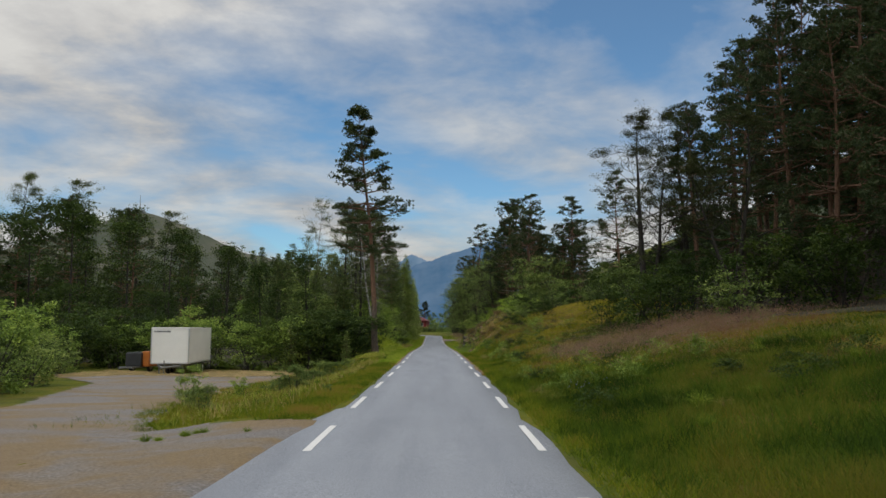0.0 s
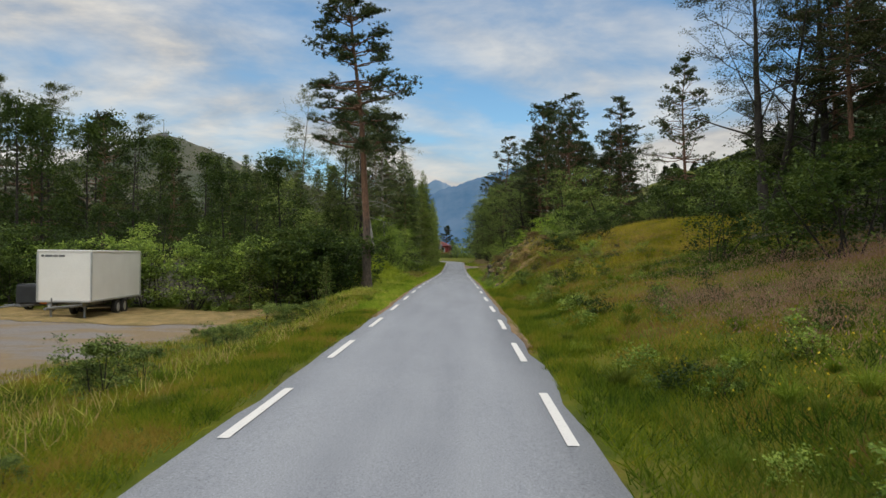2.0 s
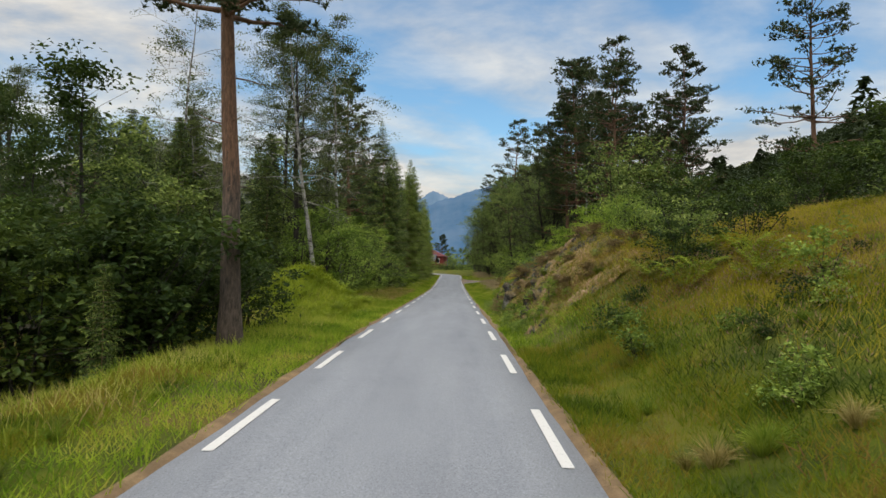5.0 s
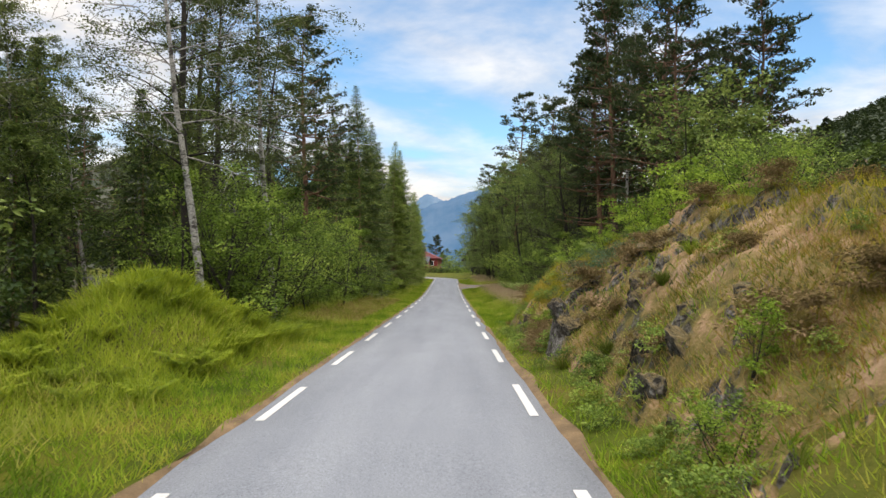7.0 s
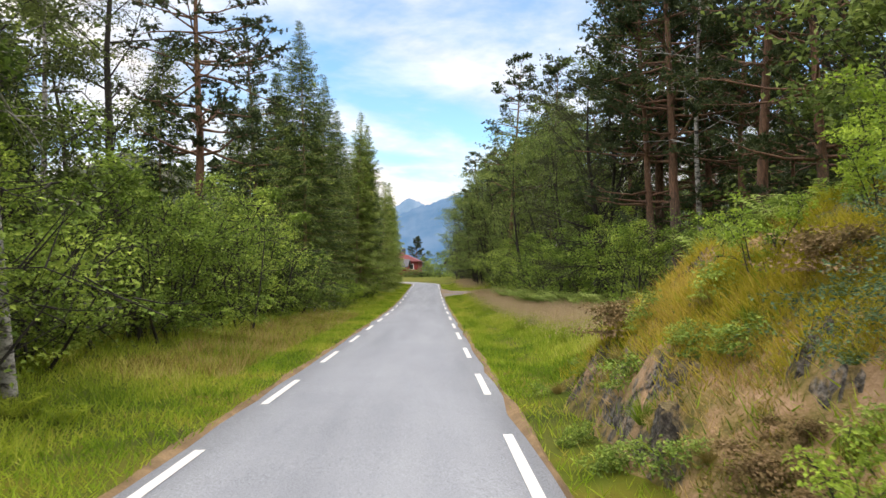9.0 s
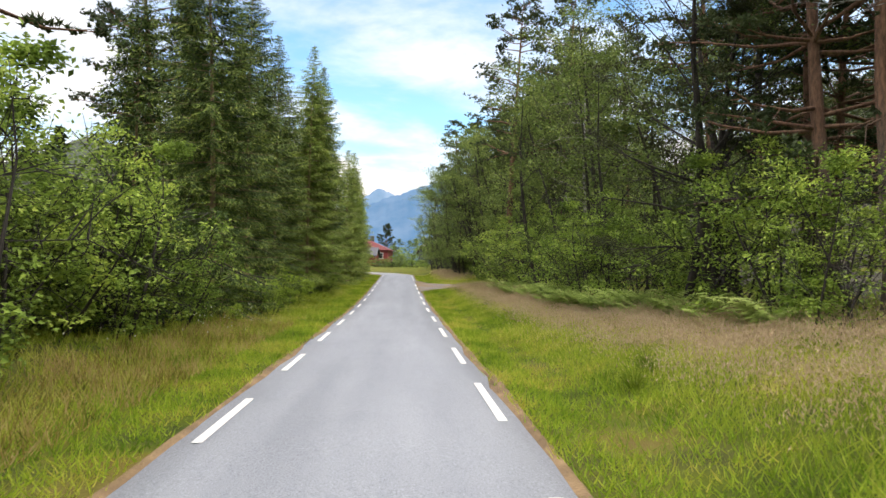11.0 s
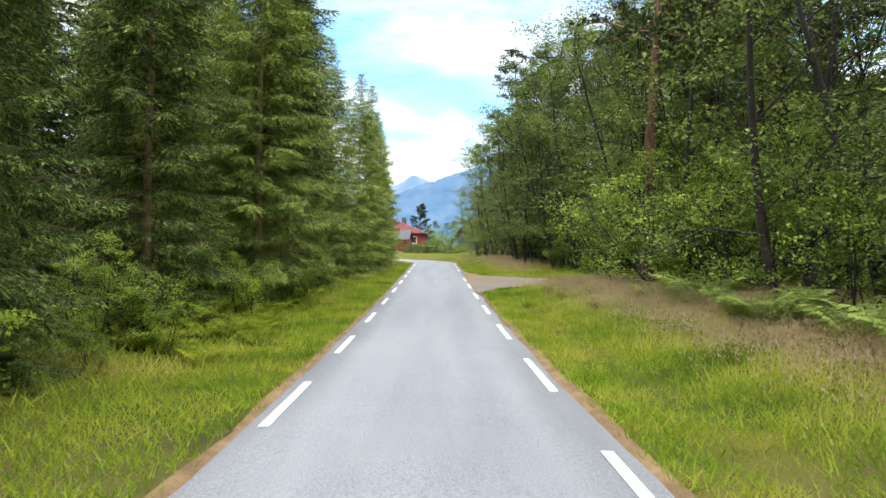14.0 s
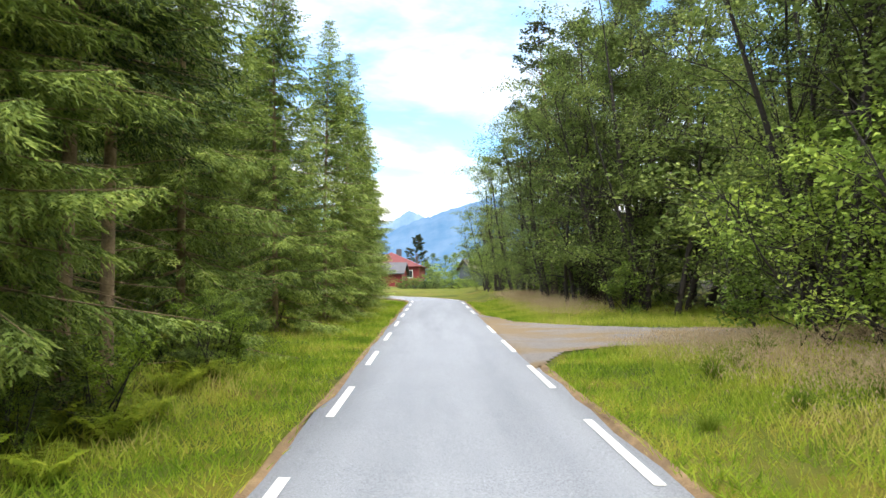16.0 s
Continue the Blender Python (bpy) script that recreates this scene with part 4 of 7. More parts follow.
def spruce_meshes(seed, h, spread, low=0.5, step=0.42, ring=7, size=1.0, dead=False, fresh=0.55, leaf=None):
    """A Norway spruce: whorls of drooping boughs, each a flat fan of branchlets with rows of shoots."""
    rng = np.random.default_rng(seed)
    wood, green, tips = Heap(), Heap(), Heap()
    stem = wander(rng, (0, 0, -0.25), (0, 0, 1), h + 0.2, 12, 0.012, 0.03)
    r = 0.0068 * h
    tube(wood, stem, r * (1.2 - 1.17 * np.linspace(0, 1, 13)), 9)
    if dead:
        for k in range(34):
            az, z = k * 2.4 + rng.uniform(-0.4, 0.4), rng.uniform(0.5, low + 1.5)
            d = (math.cos(az), math.sin(az), rng.uniform(-0.35, 0.1))
            tube(wood, wander(rng, along(stem, z / h), d, rng.uniform(0.4, 1.3), 4, 0.12, -0.02)[::2], np.linspace(0.013, 0.004, 3), 4)
    base, way, span, young = [], [], [], []
    z, k = low, 0
    while z < h - 0.15:
        u = z / h
        f = min(3.0, size * (1.0 + 0.5 * float(smooth(3.5, 8.0, z))) * (1.0 - 0.45 * float(smooth(0.65, 0.98, u))))
        n = ring if u < 0.85 else 5
        for q in range(n):
            az = q * 2 * math.pi / n + k * 0.7 + rng.uniform(-0.3, 0.3)
            L = spread * (1 - math.exp(-0.45 * (h - z) / spread)) * rng.uniform(0.66, 1.12) * (0.85 + 0.15 * math.sin(2.1 * k)) + 0.05
            tilt = -0.18 + 0.6 * u ** 1.6 + rng.uniform(-0.2, 0.16)
            d = np.array((math.cos(az) * math.cos(tilt), math.sin(az) * math.cos(tilt), math.sin(tilt)))
            path = wander(rng, along(stem, u), d, L, 5, 0.05, -0.04)
            path[:, 2] += 0.10 * L * np.linspace(0, 1, 6) ** 3
            tube(wood, path[[0, 2, 5]], np.linspace(0.013 * (1 - u) + 0.006, 0.003, 3), 3)
            side = unit(np.cross(d, (0, 0, 1.0)))
            start = 0.22 if L > 0.8 else 0.05
            m = max(3, int(L * (1 - start) / (0.10 * f)))
            for t in start + (1 - start) * (np.arange(m) + rng.uniform(0.2, 0.8)) / m:
                s = along(path, min(t, 0.995))
                for sg in (-1, 1, 0):
                    tl = (0.10 * f + 0.46 * min(L, 1.9) * (1.02 - t) * min(1.0, 0.35 + 1.3 * t)) * rng.uniform(0.65, 1.1)
                    tw = unit(d * 0.9 + side * sg * 0.75 + np.array((0, 0, -0.22)) + rng.normal(size=3) * 0.14)
                    if sg == 0:
                        tl, tw = tl * 0.62, unit(d * 0.35 + side * rng.normal() * 0.35 + np.array((0, 0, -0.9)))
                    c = max(2, int(tl / (0.052 * f)))
                    v = np.linspace(0.08, 1, c)[:, None]
                    pts = s + tw * tl * v + np.array((0, 0, -0.22)) * tl * v ** 2
                    out = unit(np.cross(tw, (0, 0, 1.0)))
                    for s2 in (-1, 1):
                        base.append(pts)
                        way.append(unit(tw * 0.8 + out * s2 * (0.75 - 0.35 * v) + rng.normal(size=pts.shape) * 0.12 + np.array((0, 0, -0.14))))
                        span.append(np.full(c, 0.105 * f) * rng.uniform(0.75, 1.2, c))
                        young.append((v[:, 0] > 0.62) & (rng.random(c) < fresh))
        z += step * rng.uniform(0.75, 1.25) * (1 - 0.62 * u)
        k += 1
    base, way, span, young = np.concatenate(base), np.concatenate(way), np.concatenate(span), np.concatenate(young)
    for heap, sel in ((green, ~young), (tips, young)):
        heap.add(*spikes(rng, base[sel], way[sel], span[sel] * 1.1, span[sel] * 0.27, True))
    return [("trunk", wood.mesh("trunk", M_SPRUCE_BARK, True)), ("crown", green.mesh("crown", leaf or M_SPRUCE)), ("fresh_growth", tips.mesh("fresh_growth", M_SPRUCE_TIP))]


def leafy_meshes(seed, h, spread, cb, leaves, size, bark, leaf, stems=1, r=0.10, up=0.9, droop=0.0, loose=0.30, limbs=20, bare=0.0, twigs=True):
    """A broad-leaved tree or bush: stems, limbs, twigs and single leaves in loose clusters."""
    rng = np.random.default_rng(seed)
    wood, green = Heap(), Heap()
    spots, owner = [], []
    per = max(3, limbs // stems)
    for s in range(stems):
        lean = (0.04 if stems == 1 else 0.34)
        a0 = rng.normal(size=2) * (0.0 if stems == 1 else 0.12 * spread)
        hs = h * (1 if s == 0 else rng.uniform(0.6, 0.97))
        stem = wander(rng, (a0[0], a0[1], -0.2), (rng.normal() * lean, rng.normal() * lean, 1), hs + 0.15, 9, 0.055, 0.06)
        if r > 0.05:
            tube(wood, stem, r * (1.2 - 1.16 * np.linspace(0, 1, 10)) * (1 if s == 0 else 0.75), 8)
        else:
            tube(wood, stem[::3], r * (1.2 - 1.16 * np.linspace(0, 1, 4)), 4)
        spots.append(stem[-1])
        owner.append(s * 1000)
        for k in range(per):
            u = (k + rng.uniform(0, 1)) / per
            z = cb + (0.97 - cb) * u
            az = k * 2.4 + rng.uniform(-0.6, 0.6) + s
            prof = (0.35 + math.sin(min(1, u * 0.95 + 0.12) * math.pi) ** 0.7)
            L = spread * prof * rng.uniform(0.6, 1.1) * 0.8
            tilt = up * (0.45 + 0.5 * u) + rng.uniform(-0.25, 0.25)
            d = np.array((math.cos(az) * math.cos(tilt), math.sin(az) * math.cos(tilt), math.sin(tilt)))
            path = wander(rng, along(stem, z), d, L, 5, 0.16, 0.02 - droop)
            tube(wood, path[[0, 2, 5]], np.linspace(r * 0.27 * (1.1 - u), 0.006, 3), 4)
            spots += [path[-1], along(path, 0.7)]
            owner += [s * 1000 + k] * 2
            for q in range(5):
                t = rng.uniform(0.25, 0.95)
                tw = wander(rng, along(path, t), d + rng.normal(size=3) * 0.7, L * 0.5 * (1.1 - 0.5 * t), 4, 0.2, 0.02 - 2 * droop)
                if twigs:
                    tube(wood, tw[[0, 2, 4]], np.linspace(0.010, 0.003, 3), 3)
                spots += [tw[-1], tw[2], tw[3]]
                owner += [s * 1000 + k] * 3
    spots, owner = np.array(spots), np.unique(owner, return_inverse=True)[1]
    if bare:
        keep = rng.random(len(spots)) > bare
        spots, owner = spots[keep], owner[keep]
    share = rng.gamma(1.0, 1.0, len(spots)) * rng.gamma(2.2, 1.0, owner.max() + 1)[owner]
    pick = spots[rng.choice(len(spots), leaves, p=share / share.sum())]
    off = rng.normal(size=(leaves, 3)) * loose * 0.8 * (1, 1, 0.36)
    base = pick + off
    base[:, 2] = np.maximum(base[:, 2], 0.05)
    way = unit(rng.normal(size=(leaves, 3)) * (1, 1, 0.38) + unit(off) * 0.5 + (0, 0, -0.18))
    green.add(*blades(rng, base, way, rng.uniform(0.7, 1.25, leaves) * size, rng.uniform(0.5, 0.75, leaves) * size))
    return [("trunk", wood.mesh("trunk", bark, True)), ("crown", green.mesh("crown", leaf))]


def fern_mesh(seed, fronds=9, length=0.75, leaf=None):
    rng = np.random.default_rng(seed)
    green = Heap()
    for k in range(fronds):
        az = k * 2 * math.pi / fronds + rng.uniform(-0.3, 0.3)
        out = np.array((math.cos(az), math.sin(az), 0.0))
        side = np.array((-out[1], out[0], 0.0))
        L = length * rng.uniform(0.75, 1.1)
        n = 18
        t = np.linspace(0.08, 1, n)
        rach = out * (L * 0.85 * t[:, None]) + np.array((0, 0, 1.0)) * (L * (1.15 * t - 0.62 * t ** 2.4))[:, None]
        w = L * 0.33 * np.sin(np.clip(t * 1.05 + 0.08, 0, 1) * math.pi) ** 0.7 + 0.015
        for sg in (-1, 1):
            way = unit(side * sg + out * 0.45 + rng.normal(size=(n, 3)) * 0.08 + (0, 0, -0.12))
            b = rach
            v = np.stack([b, b + way * w[:, None] * 0.5 + out * 0.028, b + way * w[:, None], b + way * w[:, None] * 0.5 - out * 0.028], 1).reshape(-1, 3)
            green.add(v, np.arange(4 * n).reshape(n, 4))
        q = np.stack([rach[:-1] - side * 0.004, rach[:-1] + side * 0.004, rach[1:] + side * 0.003, rach[1:] - side * 0.003], 1).reshape(-1, 3)
        green.add(q, np.arange(len(q)).reshape(-1, 4))
    return green.mesh("fronds", leaf or M_FERN)


def spot(x, y, turn=0.0, size=1.0, sink=0.0, lean=0.0, tall=1.0):
    return Matrix.Translation((x, y, float(ground_at(x, y)) - sink)) @ Euler((radians(lean), radians(lean * 0.6), radians(turn))).to_matrix().to_4x4() @ Matrix.Diagonal((size, size, size * tall, 1))


PLANTED = set()


def put(proto, x, y, turn=None, size=1.0, sink=0.0, lean=0.0, tall=1.0):
    """The first call sets the first plant itself down, later calls set down copies."""
    turn = (x * 97.0 + y * 53.0) % 360 if turn is None else turn
    m = spot(x, y, turn, size, sink, lean, tall)
    if proto.name not in PLANTED:
        PLANTED.add(proto.name)
        proto.matrix_basis = m
        return proto
    ob = copy_thing(proto, Matrix())
    ob.matrix_basis = m
    return ob


# ---- trees: left side ----
hero = plant("pine_tree", "tall lone Scots pine with rusty bare trunk", "pine tree", pine_meshes(11, 15.1, 0.40, 2.7, 17, 14, 0.17, wide=0.038, pads=8))
put(hero, -3.42, 47.75, 40)

PW, BW, TW, SW = "pines of the wood", "birches of the wood", "broad-leaved trees of the wood", "spruces in a row along the road"
pine_a = plant("pine_tree", "tall Scots pine with a bare trunk and flat dark tufts", "pine tree", pine_meshes(21, 14.0, 0.36, 3.1, 13, 7, 0.16, wide=0.07, pads=5), PW)
pine_b = plant("pine_tree", "Scots pine with an uneven dark crown", "pine tree", pine_meshes(22, 13.0, 0.20, 3.2, 15, 7, 0.15, 0.05, wide=0.07, pads=5), PW)
pine_c = plant("pine_tree", "Scots pine with dark needles high on its stem", "pine tree", pine_meshes(23, 15.0, 0.42, 3.0, 11, 7, 0.16, wide=0.07, pads=5), PW)
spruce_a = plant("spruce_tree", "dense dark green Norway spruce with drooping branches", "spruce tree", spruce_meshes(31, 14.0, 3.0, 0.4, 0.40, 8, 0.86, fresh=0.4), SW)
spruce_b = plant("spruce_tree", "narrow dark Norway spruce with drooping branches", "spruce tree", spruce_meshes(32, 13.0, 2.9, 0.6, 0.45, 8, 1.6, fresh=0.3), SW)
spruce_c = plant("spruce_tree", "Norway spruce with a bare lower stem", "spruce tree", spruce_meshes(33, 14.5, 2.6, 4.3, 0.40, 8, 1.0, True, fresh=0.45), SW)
spruce_e = plant("spruce_tree", "pointed Norway spruce with layered light-tipped boughs", "spruce tree", spruce_meshes(36, 10.6, 2.7, 0.4, 0.36, 8, 0.95, leaf=M_SPRUCE_LIT), SW)
spruce_f = plant("spruce_tree", "Norway spruce with broad boughs full of fresh light shoots", "spruce tree", spruce_meshes(37, 13.0, 2.6, 1.3, 0.38, 8, 0.80, fresh=0.6, leaf=M_SPRUCE_LIT), SW)
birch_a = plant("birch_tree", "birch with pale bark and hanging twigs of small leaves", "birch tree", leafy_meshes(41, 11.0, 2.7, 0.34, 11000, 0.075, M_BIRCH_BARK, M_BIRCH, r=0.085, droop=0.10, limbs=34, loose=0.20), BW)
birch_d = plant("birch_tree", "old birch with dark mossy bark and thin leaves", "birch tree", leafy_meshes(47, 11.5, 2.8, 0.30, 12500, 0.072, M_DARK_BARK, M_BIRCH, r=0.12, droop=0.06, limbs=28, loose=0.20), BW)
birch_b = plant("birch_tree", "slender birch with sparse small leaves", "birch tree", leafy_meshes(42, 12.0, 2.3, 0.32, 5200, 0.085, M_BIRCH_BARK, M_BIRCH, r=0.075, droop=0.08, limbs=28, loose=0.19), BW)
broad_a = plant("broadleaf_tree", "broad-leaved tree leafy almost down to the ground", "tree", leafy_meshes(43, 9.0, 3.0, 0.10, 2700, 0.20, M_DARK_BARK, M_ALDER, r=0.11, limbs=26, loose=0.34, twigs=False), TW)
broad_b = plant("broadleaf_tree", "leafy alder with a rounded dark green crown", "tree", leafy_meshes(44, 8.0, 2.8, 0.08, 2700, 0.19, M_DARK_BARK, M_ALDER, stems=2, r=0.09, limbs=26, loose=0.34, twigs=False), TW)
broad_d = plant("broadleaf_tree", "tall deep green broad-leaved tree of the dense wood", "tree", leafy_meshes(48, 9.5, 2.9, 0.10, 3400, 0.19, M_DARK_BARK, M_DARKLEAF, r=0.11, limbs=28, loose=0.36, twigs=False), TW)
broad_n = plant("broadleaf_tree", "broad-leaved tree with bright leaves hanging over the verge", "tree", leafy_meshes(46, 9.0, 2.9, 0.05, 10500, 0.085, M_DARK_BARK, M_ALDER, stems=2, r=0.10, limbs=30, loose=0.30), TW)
bare_tree = plant("alder_tree", "gnarled dark alder with thin leaves on many twigs", "tree", leafy_meshes(45, 9.6, 3.4, 0.26, 26000, 0.066, M_DARK_BARK, M_SPARSE, stems=2, r=0.15, limbs=38, loose=0.17))
BG = "bushes beside the road"
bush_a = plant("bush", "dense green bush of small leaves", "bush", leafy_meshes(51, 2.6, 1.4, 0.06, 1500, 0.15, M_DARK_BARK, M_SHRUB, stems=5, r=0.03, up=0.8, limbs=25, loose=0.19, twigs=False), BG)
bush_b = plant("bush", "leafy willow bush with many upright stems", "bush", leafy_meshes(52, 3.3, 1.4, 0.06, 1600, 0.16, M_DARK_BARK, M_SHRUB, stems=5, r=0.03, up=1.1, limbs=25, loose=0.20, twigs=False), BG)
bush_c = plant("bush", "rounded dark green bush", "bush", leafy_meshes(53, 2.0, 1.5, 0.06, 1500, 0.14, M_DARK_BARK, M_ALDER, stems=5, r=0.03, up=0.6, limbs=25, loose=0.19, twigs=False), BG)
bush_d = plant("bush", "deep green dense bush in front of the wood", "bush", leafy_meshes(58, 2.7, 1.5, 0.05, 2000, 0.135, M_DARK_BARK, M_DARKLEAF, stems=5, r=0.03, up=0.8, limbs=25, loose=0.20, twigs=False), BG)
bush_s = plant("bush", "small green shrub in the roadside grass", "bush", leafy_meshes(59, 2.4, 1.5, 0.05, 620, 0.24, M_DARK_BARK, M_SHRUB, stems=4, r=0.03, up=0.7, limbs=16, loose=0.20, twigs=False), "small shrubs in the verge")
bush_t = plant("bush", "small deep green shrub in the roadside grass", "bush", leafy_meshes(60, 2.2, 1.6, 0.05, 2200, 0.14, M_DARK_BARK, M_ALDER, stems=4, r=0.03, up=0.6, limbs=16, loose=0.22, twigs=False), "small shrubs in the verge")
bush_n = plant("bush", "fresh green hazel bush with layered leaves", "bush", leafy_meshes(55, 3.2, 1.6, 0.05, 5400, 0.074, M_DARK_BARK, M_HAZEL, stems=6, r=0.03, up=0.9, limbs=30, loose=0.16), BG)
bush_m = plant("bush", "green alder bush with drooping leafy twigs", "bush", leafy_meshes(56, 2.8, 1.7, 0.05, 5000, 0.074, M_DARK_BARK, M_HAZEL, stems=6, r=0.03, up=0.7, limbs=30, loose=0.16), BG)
rowan = plant("sapling", "bright green young rowan with feathery leaves", "sapling", leafy_meshes(54, 2.2, 0.85, 0.12, 1500, 0.10, M_DARK_BARK, M_ROWAN, stems=4, r=0.022, up=1.1, limbs=22, loose=0.13), "saplings")
spruce_d = plant("spruce_tree", "dark spruce standing deeper in the wood", "spruce tree", spruce_meshes(35, 13.0, 2.7, 0.5, 0.5, 7, 1.9, fresh=0.3), "spruces deeper in the wood")
small_spruce = plant("young_spruce", "young dark spruce standing among bushes", "spruce tree", spruce_meshes(34, 4.0, 1.2, 0.3, 0.26, 6, 1.1), "young spruces")

put(birch_a, -4.7, 63.6, 10, 1.0)
put(broad_b, -7.2, 58.0, 120, 0.8)
put(birch_b, -8.8, 61.0, 30, 1.0)
put(birch_d, -6.9, 71.5, 250, 1.12)
put(birch_a, -4.5, 69.9, 80, 1.15)
put(pine_a, -6.06, 83.2, 80, 0.98)
put(birch_a, -7.8, 77.0, 300, 1.0)
put(pine_c, -8.3, 101.0, 30, 1.0)
put(birch_b, -10.5, 66.0, 200, 0.8)
put(birch_a, -12.0, 74.0, 20, 0.85)
put(broad_a, -9.5, 83.0, 20, 1.05)
for x, y, s in ((-11.5, 69.5, 0.66), (-13.5, 73.0, 0.7), (-10.2, 79.5, 0.66), (-15.5, 68.0, 0.66), (-12.2, 84.0, 0.72), (-16.5, 76.0, 0.75), (-10.4, 66.4, 0.58), (-13.0, 66.0, 0.62)):
    put(spruce_d, x, y, None, s)
for x, y, s in ((-9.2, 74.5, 0.66), (-8.4, 86.5, 0.75), (-7.6, 67.5, 0.5), (-9.0, 60.5, 0.5)):
    put(spruce_d, x, y, None, s)
for x, y, s in ((-6.2, 67.0, 1.1), (-7.4, 74.8, 1.18), (-5.7, 77.5, 1.05), (-9.6, 64.5, 0.7), (-11.5, 62.0, 0.6)):
    put(birch_d, x, y, None, s)
put(broad_d, -8.2, 52.0, 140, 0.75)
put(broad_d, -11.8, 54.5, 140, 0.66)

SPRUCE_ROW = [(-4.9, 95.5, 0.96), (-8.2, 98.5, 0.85), (-5.0, 101.0, 0.86), (-7.5, 103.5, 1.0), (-5.0, 107.0, 0.84), (-4.25, 112.5, 0.98), (-4.2, 114.6, 0.85), (-3.95, 115.2, 0.8), (-7.6, 113.5, 1.0),
              (-4.6, 120.0, 1.1), (-4.1, 126.0, 0.98), (-3.6, 131.5, 0.95), (-3.6, 137.0, 1.0), (-3.6, 143.5, 0.95), (-3.7, 151.0, 0.8), (-4.3, 158.5, 0.75)]
for k, (x, y, s) in enumerate(SPRUCE_ROW):
    put(spruce_e if y > 118 else spruce_b if x < -7 else spruce_f if y == 112.5 else spruce_c if 114 < y < 116 else spruce_a, x, y, k * 77.0, s)
for x, y, s in ((-6.2, 110.8, 0.8), (-6.2, 117.4, 0.85)):
    put(spruce_f, x, y, None, s)
for x, y, s in ((-7.4, 119.0, 0.85), (-7.0, 124.0, 0.8), (-7.6, 129.5, 0.85), (-7.2, 135.0, 0.8), (-9.0, 110.0, 0.9)):
    put(spruce_b, x, y, None, s)
for k in range(17):
    put(spruce_d, -8.2 - 5.0 * ((k * 0.7549) % 1), 107 + 3.2 * k, None, 0.75 + 0.3 * ((k * 0.5698) % 1))

rng = np.random.default_rng(7)
# tall wood behind the gravel lot
for k in range(40):
    y = 72 + 42 * ((k * 0.7549) % 1)
    ratio = 0.15 + 0.45 * ((k * 0.5698 + 0.13) % 1)
    x = -ratio * y
    proto = (broad_d, pine_a, broad_d, pine_b, broad_d, birch_d)[k % 6]
    want = (0.098 + 0.075 * float(smooth(0.2, 0.42, ratio))) * y * rng.uniform(0.86, 1.05) + 0.8
    put(proto, x, y, None, want / (14.0 if "pine" in proto.name else 10.5), tall=1.0 if "pine" in proto.name else 1.12)
# undergrowth in front of it
for k in range(26):
    y = rng.uniform(47, 60)
    x = rng.uniform(-30, -4.6)
    put((bush_d, bush_b, bush_d, broad_d)[k % 4], x, y + 0.12 * max(0, -12 - x), None, rng.uniform(0.8, 1.25) * (1.0 if k % 4 < 3 else 0.45))
for k in range(14):
    x = -6.3 - k * 1.0
    put((bush_b, bush_b, bush_a)[k % 3], x - 1.2 + rng.uniform(-0.4, 0.4), 46.7 + rng.uniform(-0.4, 1.0) + max(0, -13 - x) * 0.4, None, rng.uniform(0.8, 1.1))
for x, y, q in ((-4.7, 47.6, 1.2), (-5.3, 46.9, 1.15), (-6.1, 47.6, 1.4), (-5.0, 49.0, 1.2), (-4.4, 50.4, 0.9), (-6.4, 49.6, 1.4), (-5.4, 51.2, 1.1), (-7.2, 47.2, 1.25), (-7.8, 48.6, 1.4), (-4.3, 52.4, 0.7), (-6.4, 53.0, 1.2)):
    put(bush_d, x, y, None, q)
# along the left edge of the lot
for k in range(15):
    y = 13 + k * 2.2
    edge = float(np.interp(y, [13, 16, 24, 31, 46], [-10.6, -10.8, -12.6, -15.2, -21]))
    put((bush_d, bush_c, bush_b)[k % 3], edge - rng.uniform(0.0, 1.5), y, None, rng.uniform(0.75, 1.05) * (0.8 if y < 22 else 1.0))
for x, y, s in ((-21.5, 47.5, 1.2), (-23.5, 49.0, 1.3), (-20.0, 50.5, 1.4), (-22.5, 52.5, 1.5), (-25.5, 51.5, 1.4), (-19.0, 47.8, 1.0), (-17.4, 48.6, 1.2), (-15.6, 48.0, 1.1)):
    put(bush_d, x, y, None, s)
# thicket between the mound and the spruces
for k in range(24):
    y = 63.5 + k * 1.15
    put((bush_n, bush_m)[k % 2], -4.5 - rng.uniform(0, 2.0) - 0.5 * (k % 2), y + 1.5, None, rng.uniform(1.0, 1.45))
for k in range(10):
    put((broad_b, broad_a)[k % 2], -7.5 - rng.uniform(0, 4), 62 + k * 3.1, None, rng.uniform(0.5, 0.68))
put(small_spruce, -4.9, 45.8, 0, 0.5)
put(small_spruce, -8.2, 46.2, 0, 0.7)
for x, y, s in ((-3.9, 22.9, 0.34), (-3.7, 23.8, 0.26), (-4.3, 23.3, 0.24), (-4.9, 17.4, 0.28), (-5.4, 18.0, 0.22), (-2.3, 18.2, 0.10), (-4.51, 30.44, 0.28), (-5.01, 31.34, 0.24), (-4.75, 29.7, 0.24), (-4.35, 30.9, 0.20), (-4.55, 31.9, 0.22), (-5.2, 36.9, 0.36), (-4.9, 37.3, 0.30), (-4.5, 37.6, 0.26), (-4.15, 38.0, 0.22), (-3.9, 38.5, 0.20), (-5.03, 39.33, 0.26)):
    put(bush_t, x, y, None, s)
